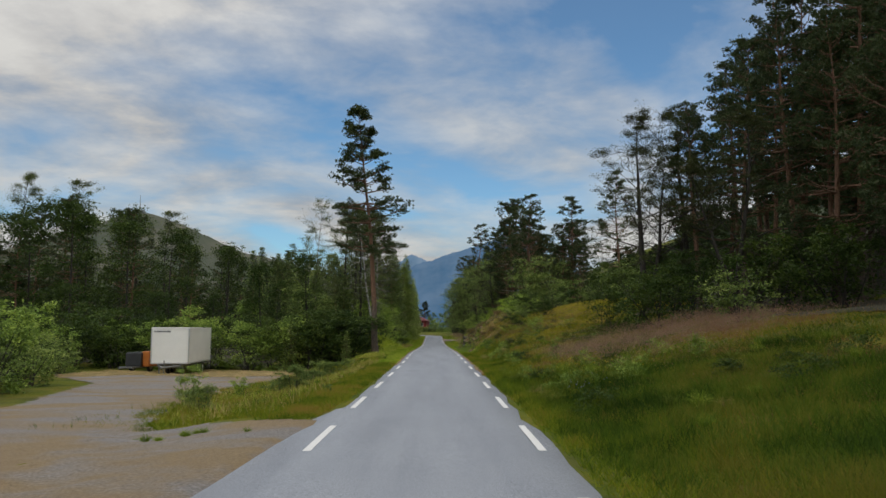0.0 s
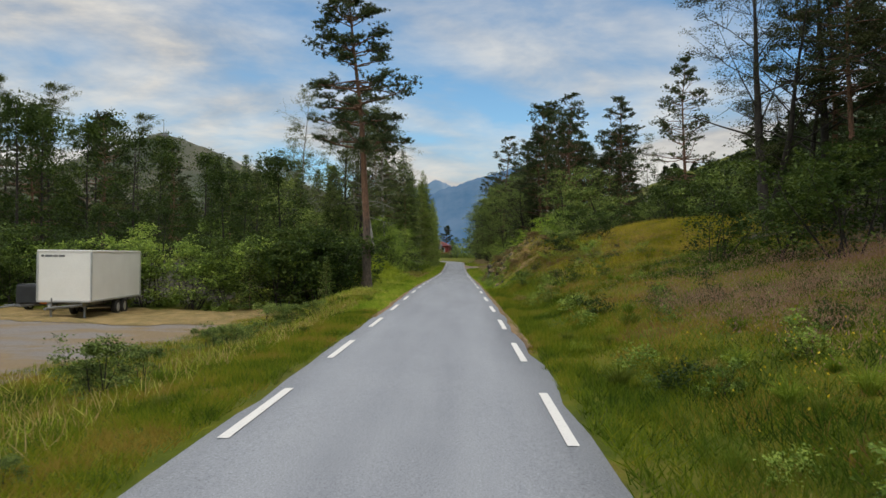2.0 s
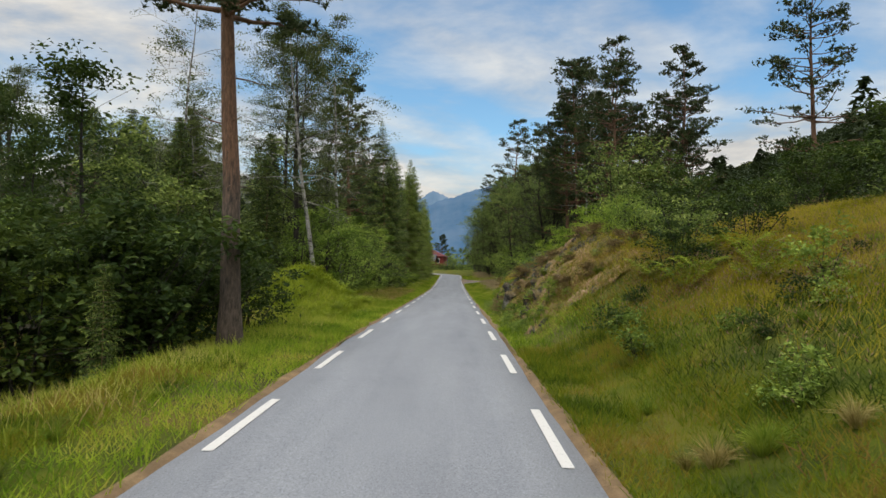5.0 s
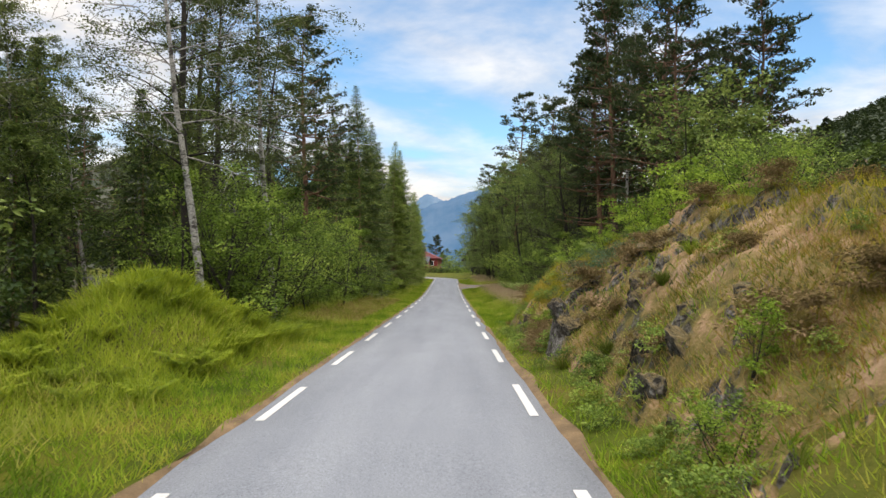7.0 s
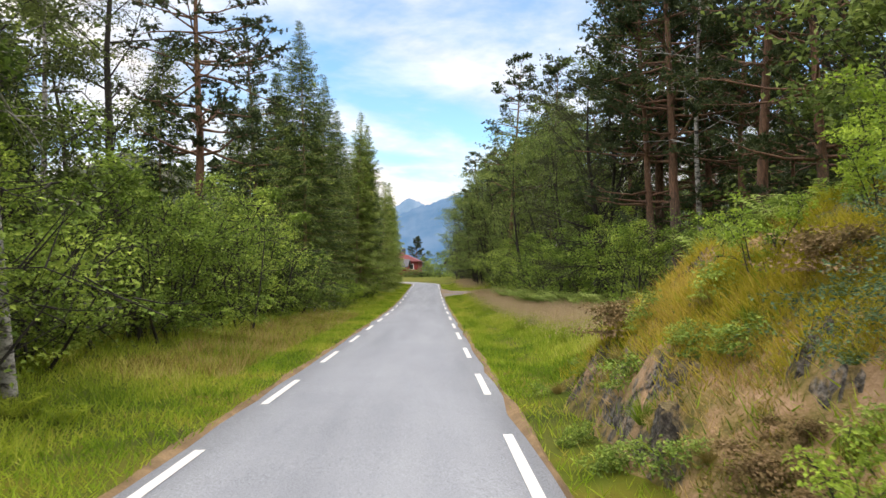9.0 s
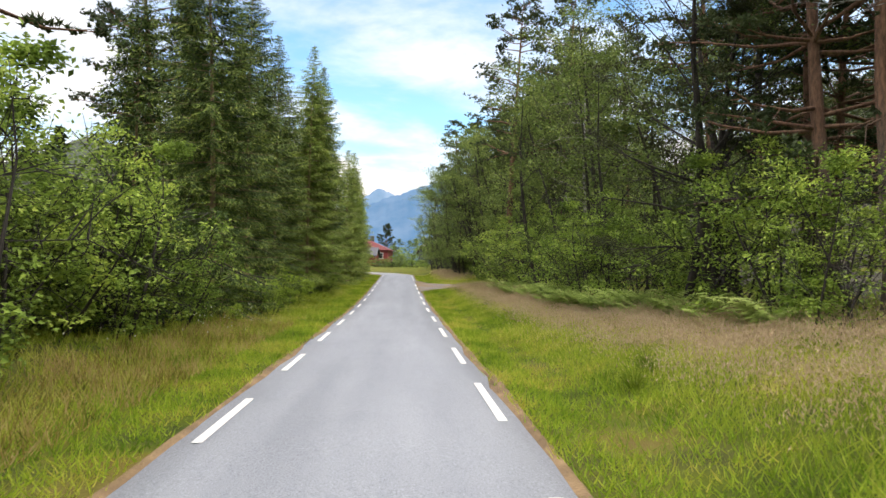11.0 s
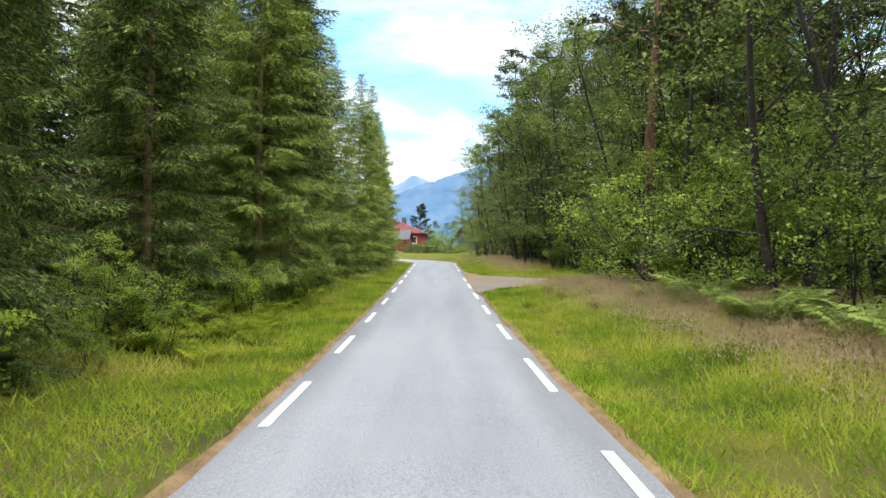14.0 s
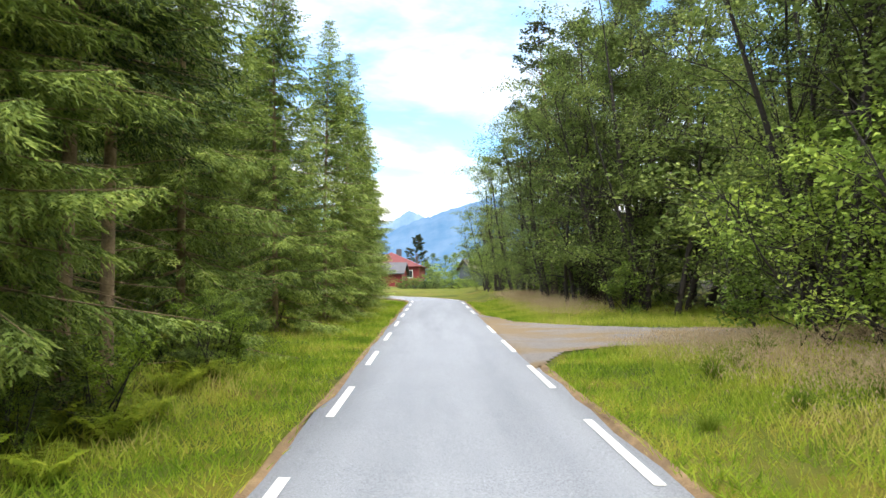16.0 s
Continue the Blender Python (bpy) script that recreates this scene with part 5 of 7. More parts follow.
for k in range(26):
    y = 24.5 + 13.5 * ((k * 0.7549) % 1)
    put(bush_t, -4.2 - 1.2 * ((k * 0.5698) % 1) + 0.012 * (y - 30), y, None, 0.07 + 0.07 * ((k * 0.37) % 1))
put(rowan, -5.16, 22.03, 30, 0.3)
put(rowan, -5.3, 22.6, 80, 0.2)
for x, y, s in ((-3.45, 97.2, 0.75), (-3.8, 99.4, 0.5), (-3.6, 104.0, 0.45), (-3.7, 109.8, 0.5), (-3.5, 113.8, 0.5), (-3.6, 119.5, 0.45), (-6.2, 21.0, 0.3)):
    put(rowan if x > -6 else bush_b, x, y, None, s)
for k in range(12):
    put((bush_n, rowan, bush_t)[k % 3], -4.1 - rng.uniform(0, 0.8), 93 + k * 3.7, None, rng.uniform(0.35, 0.55))

for x, y, s in ((-4.3, 110.3, 0.42), (-4.9, 111.6, 0.6), (-3.7, 112.6, 0.3), (-4.4, 113.6, 0.42), (-5.4, 113.2, 0.6), (-3.6, 117.8, 0.42), (-3.8, 119.4, 0.4), (-4.6, 97.6, 0.5), (-4.4, 103.8, 0.5)):
    put(bush_n, x, y, None, s)
for x, y, s in ((-5.8, 88.5, 1.15), (-6.6, 91.0, 1.25), (-5.2, 92.2, 0.95), (-7.4, 87.5, 1.3)):
    put(bush_d, x, y, None, s)
put(bush_n, -5.0, 87.6, None, 0.7)
for x, y, s in ((-4.6, 110.8, 0.5), (-5.3, 110.0, 0.65), (-4.1, 112.2, 0.36), (-5.0, 112.8, 0.55), (-3.6, 114.2, 0.3)):
    put(rowan, x, y, None, s)
# ---- trees: right side ----
put(bare_tree, 11.1, 40.0, 20, 1.12)
put(bare_tree, 7.5, 90.4, 140, 0.95, lean=-11)
for x, y, s in ((7.7, 119.4, 1.2), (8.9, 121.6, 1.3), (9.8, 124.0, 1.3), (10.8, 126.6, 1.3)):
    put(broad_n, x, y, None, s)
for x, y, s in ((9.4, 74.5, 0.85), (11.4, 76.8, 1.0), (13.0, 73.5, 0.95), (10.4, 80.8, 1.05)):
    put(broad_b, x, y, None, s)
for x, y, s in ((6.5, 62.8, 0.42), (7.3, 62.6, 0.75), (7.6, 64.0, 0.8)):
    put(bush_m, x, y, None, s)
put(bare_tree, 13.6, 41.5, 160, 1.1)
put(bare_tree, 12.0, 31.0, 250, 0.85)
for x, y, s in ((19.8, 35.0, 1.0), (22.4, 38.0, 1.05), (24.6, 35.0, 1.1)):
    put(pine_b, x, y, None, s)
for x, y, s in ((15.0, 37.5, 0.85), (18.5, 39.0, 1.15), (21.0, 36.0, 1.1), (17.0, 43.0, 0.9), (23.0, 42.0, 1.2), (20.0, 46.0, 1.1), (26.0, 38.0, 1.15), (13.2, 38.5, 0.68), (15.8, 33.5, 0.9), (14.6, 42.5, 0.78), (18.2, 33.0, 1.15)):
    put((pine_a, pine_c)[int(x) % 2], x, y, None, s)
put(pine_b, 16.3, 67.5, 60, 0.88)
put(pine_b, 14.3, 82.0, 200, 1.1)
put(pine_a, 9.0, 85.6, 130, 1.08)
put(pine_b, 11.2, 88.5, 10, 1.0)
put(pine_a, 8.7, 112.6, 300, 1.12)
put(pine_c, 6.35, 115.4, 220, 1.12)
put(pine_c, 6.2, 146.1, 20, 0.95)
for x, y, s in ((6.6, 140.0, 1.08), (7.8, 137.3, 1.12), (9.0, 140.5, 1.2), (10.6, 138.0, 1.15), (12.0, 134.5, 1.2), (8.6, 117.0, 1.05), (10.2, 120.6, 1.1), (9.2, 113.0, 1.0)):
    put(birch_d, x, y, None, s)
for x, y, s in ((7.4, 143.8, 1.0), (6.9, 150.5, 0.95), (9.6, 145.0, 1.1), (11.5, 141.5, 1.1)):
    put(pine_a, x, y, None, s)
put(pine_c, 10.5, 97.0, 70, 1.0)
put(pine_c, 9.5, 80.5, 200, 0.98)
put(birch_d, 9.6, 110.0, 0, 1.05)
put(birch_d, 6.6, 119.0, 90, 0.9)
put(birch_b, 7.6, 103.0, 90, 0.9)
for k in range(34):
    y = 78 + k * 2.25
    x = float(np.interp(y, [79, 95, 118, 125, 133, 150], [8.8, 7.9, 7.3, 9.6, 6.9, 6.0])) + rng.uniform(0, 1.4)
    if 123.0 < y < 134 and x < 10:
        continue
    put(bush_m if y < 83.5 else (birch_b, pine_b, pine_a)[k % 3] if y < 91 else broad_n if y < 146 and k % 4 < 3 else (broad_a, birch_d, broad_b)[k % 3], x, y, None, rng.uniform(0.95, 1.25))
for k in range(36):
    y = 78 + 88 * ((k * 0.7549) % 1)
    x = 10.0 + (6 + 10 * float(smooth(95, 115, y))) * ((k * 0.5698) % 1)
    if 123 < y < 134 and x < 11:
        continue
    put((pine_b, birch_d, pine_a, spruce_d, pine_b, birch_d, pine_c, pine_b)[k % 8] if y < 100 else (broad_a, pine_b, broad_b, birch_b, broad_a, spruce_d, broad_b, pine_c)[k % 8], x, y, None, rng.uniform(0.95, 1.3) * (0.76 if y < 100 else 0.85 if k % 8 in (1, 5, 7) else 1.0))
for x, y, q in ((8.6, 134.8, 1.1), (10.2, 135.5, 1.2), (7.4, 137.5, 1.0), (9.2, 139.5, 1.15), (7.8, 132.8, 0.85), (9.6, 131.6, 0.9), (6.6, 141.0, 0.95), (11.5, 128.5, 1.3), (12.5, 132.5, 1.3), (9.6, 119.2, 1.0), (10.8, 122.6, 1.1), (12.6, 119.0, 1.2), (11.6, 115.0, 1.1), (13.5, 124, 1.2), (6.0, 138.2, 0.75), (5.6, 143.5, 0.8), (5.4, 149.5, 0.85), (6.4, 153, 1.0)):
    put(broad_n if x < 9 and y > 130 else (broad_a, broad_b)[int(y * 2) % 2], x, y, None, q * 1.25)
for k in range(18):
    y = 84 + k * 2.1
    put((bush_n, bush_m, bush_n)[k % 3], float(np.interp(y, [84, 118], [7.2, 6.3])) + rng.uniform(-0.3, 0.9), y, None, rng.uniform(0.8, 1.25) * (1.2 if y > 104 else 1.0))
for k in range(16):
    put((bush_a, bush_c, bush_b)[k % 3], 6.0 + rng.uniform(0, 4.0), 133.5 + k * 1.7, None, rng.uniform(0.5, 0.9))
for k in range(22):
    put((pine_b, spruce_d, pine_a, pine_c)[k % 4], 15.5 + 14 * ((k * 0.7549) % 1), 24 + 22 * ((k * 0.5698) % 1), None, rng.uniform(0.75, 1.1))
# spruces out of sight to the right, added to shade the near field
for x, y, s in ((13.6, 17.5, 1.0), (15.2, 13.0, 1.05), (13.9, 8.0, 0.95), (17.5, 20.0, 1.1), (16.8, 9.5, 1.1), (14.4, 3.0, 1.0), (18.0, 15.5, 1.1), (17.6, 4.0, 1.1)):
    put(spruce_d, x, y, None, s)
for k in range(26):
    put((bush_d, bush_c, bush_d)[k % 3], 13 + 12 * ((k * 0.7549) % 1), 42 + 34 * ((k * 0.5698) % 1), None, rng.uniform(0.9, 1.5))
for x, y, s in ((9.0, 30.5, 1.0), (10.6, 31.5, 1.1), (12.0, 28.5, 1.15), (8.6, 33.0, 0.9), (13.8, 31.0, 1.2), (7.9, 35.5, 0.8), (14.5, 27.5, 1.2), (11.0, 36.0, 1.1), (16.0, 30.0, 1.3), (10.5, 26.5, 0.8), (17.5, 34, 1.4), (6.4, 52.8, 0.8), (5.6, 50.0, 0.6), (7.2, 50.5, 0.55), (12.8, 62.5, 0.7), (4.9, 48.5, 0.45), (10.5, 66.5, 0.8), (9.0, 70.5, 1.0), (12.0, 70, 1.1), (6.6, 74, 0.9)):
    put((bush_d, bush_c, bush_d)[int(x * 7 + y) % 3] if y < 46 and x < 11.5 else bush_d if y < 46 else (bush_a, bush_d, bush_c)[int(x * 7 + y) % 3], x, y, None, s)
for x, y, s in ((3.5, 66.4, 0.36), (4.6, 66.4, 0.45), (5.4, 67.6, 0.6), (5.0, 64.4, 0.42), (5.9, 64.8, 0.68), (6.4, 68.5, 0.65), (6.6, 61.5, 0.45), (5.5, 65.8, 0.6), (6.4, 66.2, 0.95), (6.9, 64.8, 0.9), (6.5, 63.2, 0.7), (7.8, 66.5, 0.9), (2.55, 52.0, 0.28), (2.6, 63.0, 0.3), (3.0, 52.8, 0.3), (7.2, 63.4, 0.65)):
    put(rowan, x, y, None, s)
for x, y, s in ((4.4, 21.9, 0.2), (3.2, 21.0, 0.16), (4.6, 28.4, 0.22), (3.6, 17.4, 0.14), (2.9, 36.0, 0.2), (3.5, 40.0, 0.22), (3.2, 44.0, 0.25), (6.0, 44.5, 0.35), (5.4, 39.0, 0.25)):
    put(bush_s, x, y, None, s)

heather = plant("heather_tuft", "low tuft of withered brown heather", "heather", [("foliage", leafy_meshes(57, 0.38, 0.42, 0.05, 1500, 0.040, M_DARK_BARK, M_HEATHER, stems=5, r=0.008, up=0.9, limbs=20, loose=0.07, twigs=False)[1][1])], "heather on the bank")
for k in range(34):
    put(heather, 2.5 + 3.8 * rng.random() ** 1.3, 52.5 + 17 * rng.random(), None, rng.uniform(0.6, 1.3))
for k in range(4):
    put((bush_s, bush_t)[k % 2], 3.0 + 2.8 * rng.random() ** 1.5, 61 + 9 * rng.random(), None, rng.uniform(0.12, 0.24))
juniper = plant("juniper_bush", "low blue-green juniper spreading over the bank", "bush", [("foliage", leafy_meshes(63, 1.1, 1.1, 0.06, 5000, 0.048, M_DARK_BARK, M_JUNIPER, stems=7, r=0.02, up=0.55, limbs=35, loose=0.12, twigs=False)[1][1])], "junipers on the bank")
for x, y, s in ((3.8, 63.9, 0.5), (4.3, 64.5, 0.55), (3.5, 64.3, 0.6), (4.6, 63.6, 0.5), (4.2, 65.0, 0.55)):
    put(juniper, x, y, None, s)
tuft = plant("weed_clump", "small clump of fresh green weeds at the road edge", "weed", [("foliage", leafy_meshes(64, 0.55, 0.4, 0.05, 420, 0.07, M_DARK_BARK, M_SHRUB, stems=6, r=0.006, up=0.9, limbs=18, loose=0.08, twigs=False)[1][1])], "weeds along the bank")
for k in range(30):
    put(tuft, 2.05 + 0.5 * rng.random() ** 1.4, 51.5 + 19 * rng.random(), None, rng.uniform(0.3, 0.65))
for k in range(28):
    put(heather, 2.3 + 0.8 * rng.random(), 60.3 + 4.5 * rng.random(), None, rng.uniform(0.5, 0.9))
for k in range(26):
    put(tuft, 2.35 + 1.7 * rng.random(), 60.3 + 9.5 * rng.random(), None, rng.uniform(0.3, 0.7))
for k in range(12):
    put(tuft, 2.5 + 3.0 * rng.random(), 52 + 18 * rng.random(), None, rng.uniform(0.3, 0.6))
herb = plant("weed_clump", "dark green clump of leafy herbs in the field", "weed", [("foliage", leafy_meshes(65, 0.6, 0.5, 0.05, 620, 0.075, M_DARK_BARK, M_DARKLEAF, stems=7, r=0.006, up=0.9, limbs=21, loose=0.10, twigs=False)[1][1])], "weeds of the field")
for k in range(30):
    put(herb, 3.0 + 4.6 * rng.random() + 0.5 * math.sin(k), 12 + 38 * rng.random(), None, rng.uniform(0.4, 0.8))
for k in range(26):
    put(tuft, 2.7 + 5.0 * rng.random(), 13 + 34 * rng.random(), None, rng.uniform(0.4, 0.8))


def tussock_mesh(seed, n, length, leaf, width=0.011):
    """A round tussock of arching blades, each of two joined pieces."""
    rng = np.random.default_rng(seed)
    az, out = rng.uniform(0, 6.283, n), rng.uniform(0.1, 1.0, n) ** 0.7
    base = np.stack([np.cos(az), np.sin(az), np.zeros(n)], -1) * (0.10 * length * out)[:, None]
    way = unit(np.stack([np.cos(az) * out * 0.8, np.sin(az) * out * 0.8, np.ones(n)], -1) + rng.normal(size=(n, 3)) * 0.12)
    L = length * rng.uniform(0.55, 1.1, n)
    side = unit(np.cross(way, rng.normal(size=(n, 3))))
    knee = base + way * (L * 0.55)[:, None]
    tip = knee + unit(way + np.stack([np.cos(az), np.sin(az), -0.9 * out], -1) * out[:, None]) * (L * 0.45)[:, None]
    w = width * 0.5
    heap = Heap()
    v = np.stack([base - side * w, base + side * w, knee + side * w * 0.8, knee - side * w * 0.8], 1).reshape(-1, 3)
    heap.add(v, np.arange(4 * n).reshape(n, 4))
    v = np.stack([knee - side * w * 0.8, knee + side * w * 0.8, tip + side * w * 0.15, tip - side * w * 0.15], 1).reshape(-1, 3)
    heap.add(v, np.arange(4 * n).reshape(n, 4))
    return heap.mesh("tussock", leaf)


tussock_green = tagged(new("grass_tussock", tussock_mesh(95, 170, 0.42, M_TUFT_GREEN)), "round tussock of fresh green grass", "grass", "tussocks of grass")
tussock_straw = tagged(new("grass_tussock", tussock_mesh(96, 150, 0.36, M_TUFT_STRAW)), "round tussock of pale dry grass", "grass", "tussocks of grass")
tussock_olive = tagged(new("grass_tussock", tussock_mesh(97, 170, 0.45, M_TUFT_OLIVE)), "dark olive tussock of coarse grass", "grass", "tussocks of grass")
TUSSOCKS = (tussock_green, tussock_straw, tussock_olive)
for k in range(110):
    put(TUSSOCKS[(1, 2, 1, 0)[k % 4]], 2.35 + 3.9 * rng.random() ** 1.2, 51.5 + 18.5 * rng.random(), None, rng.uniform(0.35, 0.75))
for k in range(110):
    y = 9 + 42 * rng.random()
    put(TUSSOCKS[(0, 2, 0, 2, 1)[k % 5]], float(road_x(y)) + 2.3 + 6.5 * rng.random() ** 1.3, y, None, rng.uniform(0.4, 0.9))
for k in range(40):
    y = 15 + 30 * rng.random()
    put(TUSSOCKS[(0, 2)[k % 2]], -2.2 - 3.2 * rng.random(), y, None, rng.uniform(0.3, 0.55))
for k in range(36):
    y = 76 + 46 * rng.random()
    put(tussock_green, float(road_x(y)) + 2.4 + 4.5 * rng.random(), y, None, rng.uniform(0.6, 1.1))
for k in range(8):
    put(tussock_green, -3.4 + 0.45 * rng.normal(), 11.35 + 0.15 * rng.normal(), None, rng.uniform(0.25, 0.4))
# ---- ferns ----
fern = plant("fern", "clump of pale green bracken fronds", "fern", [("foliage", fern_mesh(61))], "bracken")
for k in range(110):
    put(fern, min(-2.75, -4.2 + rng.normal() * 1.1), 61.0 + rng.normal() * 2.9, None, rng.uniform(0.4, 0.75))
fern_cool = plant("fern", "tall cool green ferns at the forest edge", "fern", [("foliage", fern_mesh(62, 10, 0.9, M_FERN_COOL))], "ferns at the forest edge")
for k in range(60):
    y = rng.uniform(84, 110)
    put(fern_cool, float(np.interp(y, [86, 110], [6.2, 5.5])) + rng.uniform(-0.6, 0.5), y, None, rng.uniform(1.0, 1.5))
for k in range(9):
    put(fern, 4.6 + rng.uniform(0, 3.0), 67.0 + rng.uniform(-1.0, 3.0), None, rng.uniform(0.5, 0.8))
for k in range(18):
    put(fern_cool, 3.9 + 2.8 * rng.random(), 68.2 + 2.6 * rng.random(), None, rng.uniform(0.5, 0.85))
for k in range(16):
    put(fern, 5.2 + rng.uniform(-0.7, 1.6), 47.5 + rng.uniform(-2.5, 2.5), None, rng.uniform(0.7, 1.1))
for k in range(30):
    put(fern, -2.8 - 1.6 * rng.random(), 62.0 + 4.5 * rng.random(), None, rng.uniform(0.5, 0.85))
for k in range(60):
    put(fern, -2.7 - rng.uniform(0, 2.0), rng.uniform(103, 120), None, rng.uniform(0.4, 0.75))
for k in range(30):
    put((bush_n, rowan, bush_t)[k % 3], -3.5 - rng.uniform(0.2, 2.0), 92 + 1.1 * k, None, rng.uniform(0.2, 0.4))


# ---- grass ----
def grass(name, label, mat, n, area, dens, height, width, lean, seed, head=None, cat="grass"):
    """Blades scattered over a rectangle where dens(x, y) allows them."""
    rng = np.random.default_rng(seed)
    x, y = rng.uniform(area[0], area[1], n), rng.uniform(area[2], area[3], n)
    keep = rng.random(n) < dens(x, y)
    x, y = x[keep], y[keep]
    m = len(x)
    clump = 0.7 + 0.5 * (lumps(x, y, 0.45, 1.0) * 0.5 + 0.5)
    base = np.stack([x, y, ground_at(x, y) - 0.02], -1)
    way = unit(np.stack([rng.normal(size=m) * lean, rng.normal(size=m) * lean, np.ones(m)], -1))
    length = rng.uniform(height[0], height[1], m) * clump
    heap = Heap()
    if head is None:
        heap.add(*spikes(rng, base, way, length, width))
    else:
        top = base + way * length[:, None]
        heap.add(*blades(rng, top - way * head, unit(way + rng.normal(size=(m, 3)) * 0.4), head, head * (0.6 if cat == "flower" else 0.21)))
    return tagged(new(name, heap.mesh(name, mat)), label, cat, kind="stuff")


def right_d(x, y):
    return x - road_x(y)


def on_side_road(x, y):
    return in_side_road(x, y) | in_side_road(x, y + 0.5)


def verge(x, y):
    d = right_d(x, y)
    a = np.abs(d)
    keep = np.where(y < 50, smooth(1.60, 1.74, a + 0.05 * lumps(x, y, 0.35, 1.0)), 0.30 * smooth(1.57, 1.64, a) + 0.70 * smooth(1.62, 1.80, a + 0.09 * lumps(x, y, 0.35, 1.0))) * (1 - smooth(2.8, 3.9, a))
    keep = keep * np.where((d < 0) & (y < 44), 1 - smooth(2.3, 3.0, a), 1)
    keep = keep * np.where((d < 0) & (y < 16), smooth(-0.02, 0.1, a - np.interp(y, [12, 14, 16], [1.95, 1.74, 1.64])), 1)
    keep = keep * np.where((d < 0) & ((y < 12.3) | in_lot(x, y)), 0, 1) * np.where(on_side_road(x, y), 0, 1)
    return keep * (0.55 + 0.45 * (lumps(x, y, 0.8) > -0.3)) * np.where((d > 0) & (y > 53) & (y < 70), 0.35, 1.0)


grass("verge_grass", "short mown green grass along the road edge", M_VERGE, 240000, (-4.2, 0.5, 34, 150), verge, (0.09, 0.22), 0.015, 0.75, 71)
grass("rough_verge", "short olive grass along the road edge by the gravel", M_VERGE_ROUGH, 115000, (-4.2, 0.0, 12, 34), verge, (0.08, 0.20), 0.014, 0.75, 88)
grass("verge_grass", "short mown green grass along the road edge", M_VERGE, 220000, (0.0, 4.2, 48, 150), verge, (0.09, 0.22), 0.015, 0.75, 86)
grass("rough_verge", "short dark grass and weeds along the road edge", M_VERGE_ROUGH, 130000, (0.0, 4.2, 1.5, 48), verge, (0.09, 0.22), 0.014, 0.75, 87)


def meadow(x, y):
    d = right_d(x, y)
    keep = smooth(2.6, 3.4, d) * (1 - smooth(9.0, 14.0, d)) * np.where(on_side_road(x, y), 0, 1)
    rocky = np.where((y > 54) & (y < 70) & (d < 5.2), 0.25, 1.0)
    return keep * rocky * (0.5 + 0.5 * (lumps(x, y, 1.3, 4.0) * 0.5 + 0.5)) * np.interp(y, [12, 26, 40, 90, 150], [0.45, 0.8, 0.8, 0.8, 0.45])


grass("field_grass", "rough dark grass and weeds of the sloping field", M_FIELD, 520000, (2.4, 14, 3, 73), meadow, (0.11, 0.26), 0.012, 0.85, 72)
# darker, greener blades on the nearest slope, thinning out towards y = 26
grass("lush_grass", "deep green grass and weeds at the foot of the field", M_FIELD_DEEP, 260000, (1.9, 13, 3, 27), lambda x, y: smooth(1.9, 2.6, right_d(x, y)) * (1 - smooth(8.0, 11.0, right_d(x, y))) * (1 - smooth(17, 26, y + 0.5 * right_d(x, y))) * smooth(0.22, 0.5, value_noise(x, y, 1.4, 41.0)), (0.16, 0.38), 0.012, 0.7, 103)
grass("meadow_grass", "tall light green grass of the roadside meadow", M_MEADOW, 400000, (2.4, 14, 73, 150), meadow, (0.16, 0.34), 0.012, 0.5, 78)


grass("upper_field_grass", "sunlit yellow-green grass on the upper field", M_HAY, 160000, (3.5, 15, 38, 60), lambda x, y: smooth(3.5, 6.0, right_d(x, y)) * (1 - smooth(12, 15, right_d(x, y))) * smooth(38, 44, y) * (1 - smooth(54, 60, y)) * (0.35 + 0.65 * smooth(0.3, 0.6, value_noise(x, y, 1.6, 21.0))), (0.16, 0.36), 0.013, 0.6, 98)
grass("ditch_grass", "lush grass beside the road edge", M_VERGE_ROUGH, 70000, (1.6, 4.0, 8, 50), lambda x, y: smooth(1.7, 1.9, right_d(x, y)) * (1 - smooth(2.4, 3.6, right_d(x, y))) * smooth(0.35, 0.6, value_noise(x, y, 1.3, 22.0)), (0.14, 0.30), 0.012, 0.6, 99)


def pink(x, y):
    d = right_d(x, y)
    a = smooth(2.8, 4.2, d) * (1 - smooth(8.5, 11, d))
    band = np.exp(-((y - 25.5 - 0.55 * (d - 5)) / 4.5) ** 2) * smooth(3.2, 4.8, d) + 1.0 * np.exp(-((d - 5.4) / 2.4) ** 2) * smooth(72, 80, y) * (1 - smooth(118, 124, y)) + 0.6 * np.exp(-((d - 4.2) / 1.5) ** 2) * smooth(131, 134, y) * (1 - smooth(150, 156, y)) + 0.25 * np.exp(-((y - 45) / 6.0) ** 2)
    return a * np.clip(band, 0, 1) * (0.35 + 0.65 * (lumps(x, y, 2.2, 7.0) > -0.35)) * np.where(on_side_road(x, y), 0, 1)


grass("seeding_grass", "pinkish brown seed heads over the meadow grass", M_SEED, 270000, (2.4, 12, 8, 71), pink, (0.34, 0.6), 0.02, 0.3, 73, 0.055)
grass("pale_seeding_grass", "pale pinkish straw seed heads over the meadow", M_SEED_PALE, 900000, (2.4, 12, 71, 158), pink, (0.28, 0.5), 0.02, 0.3, 73, 0.055)


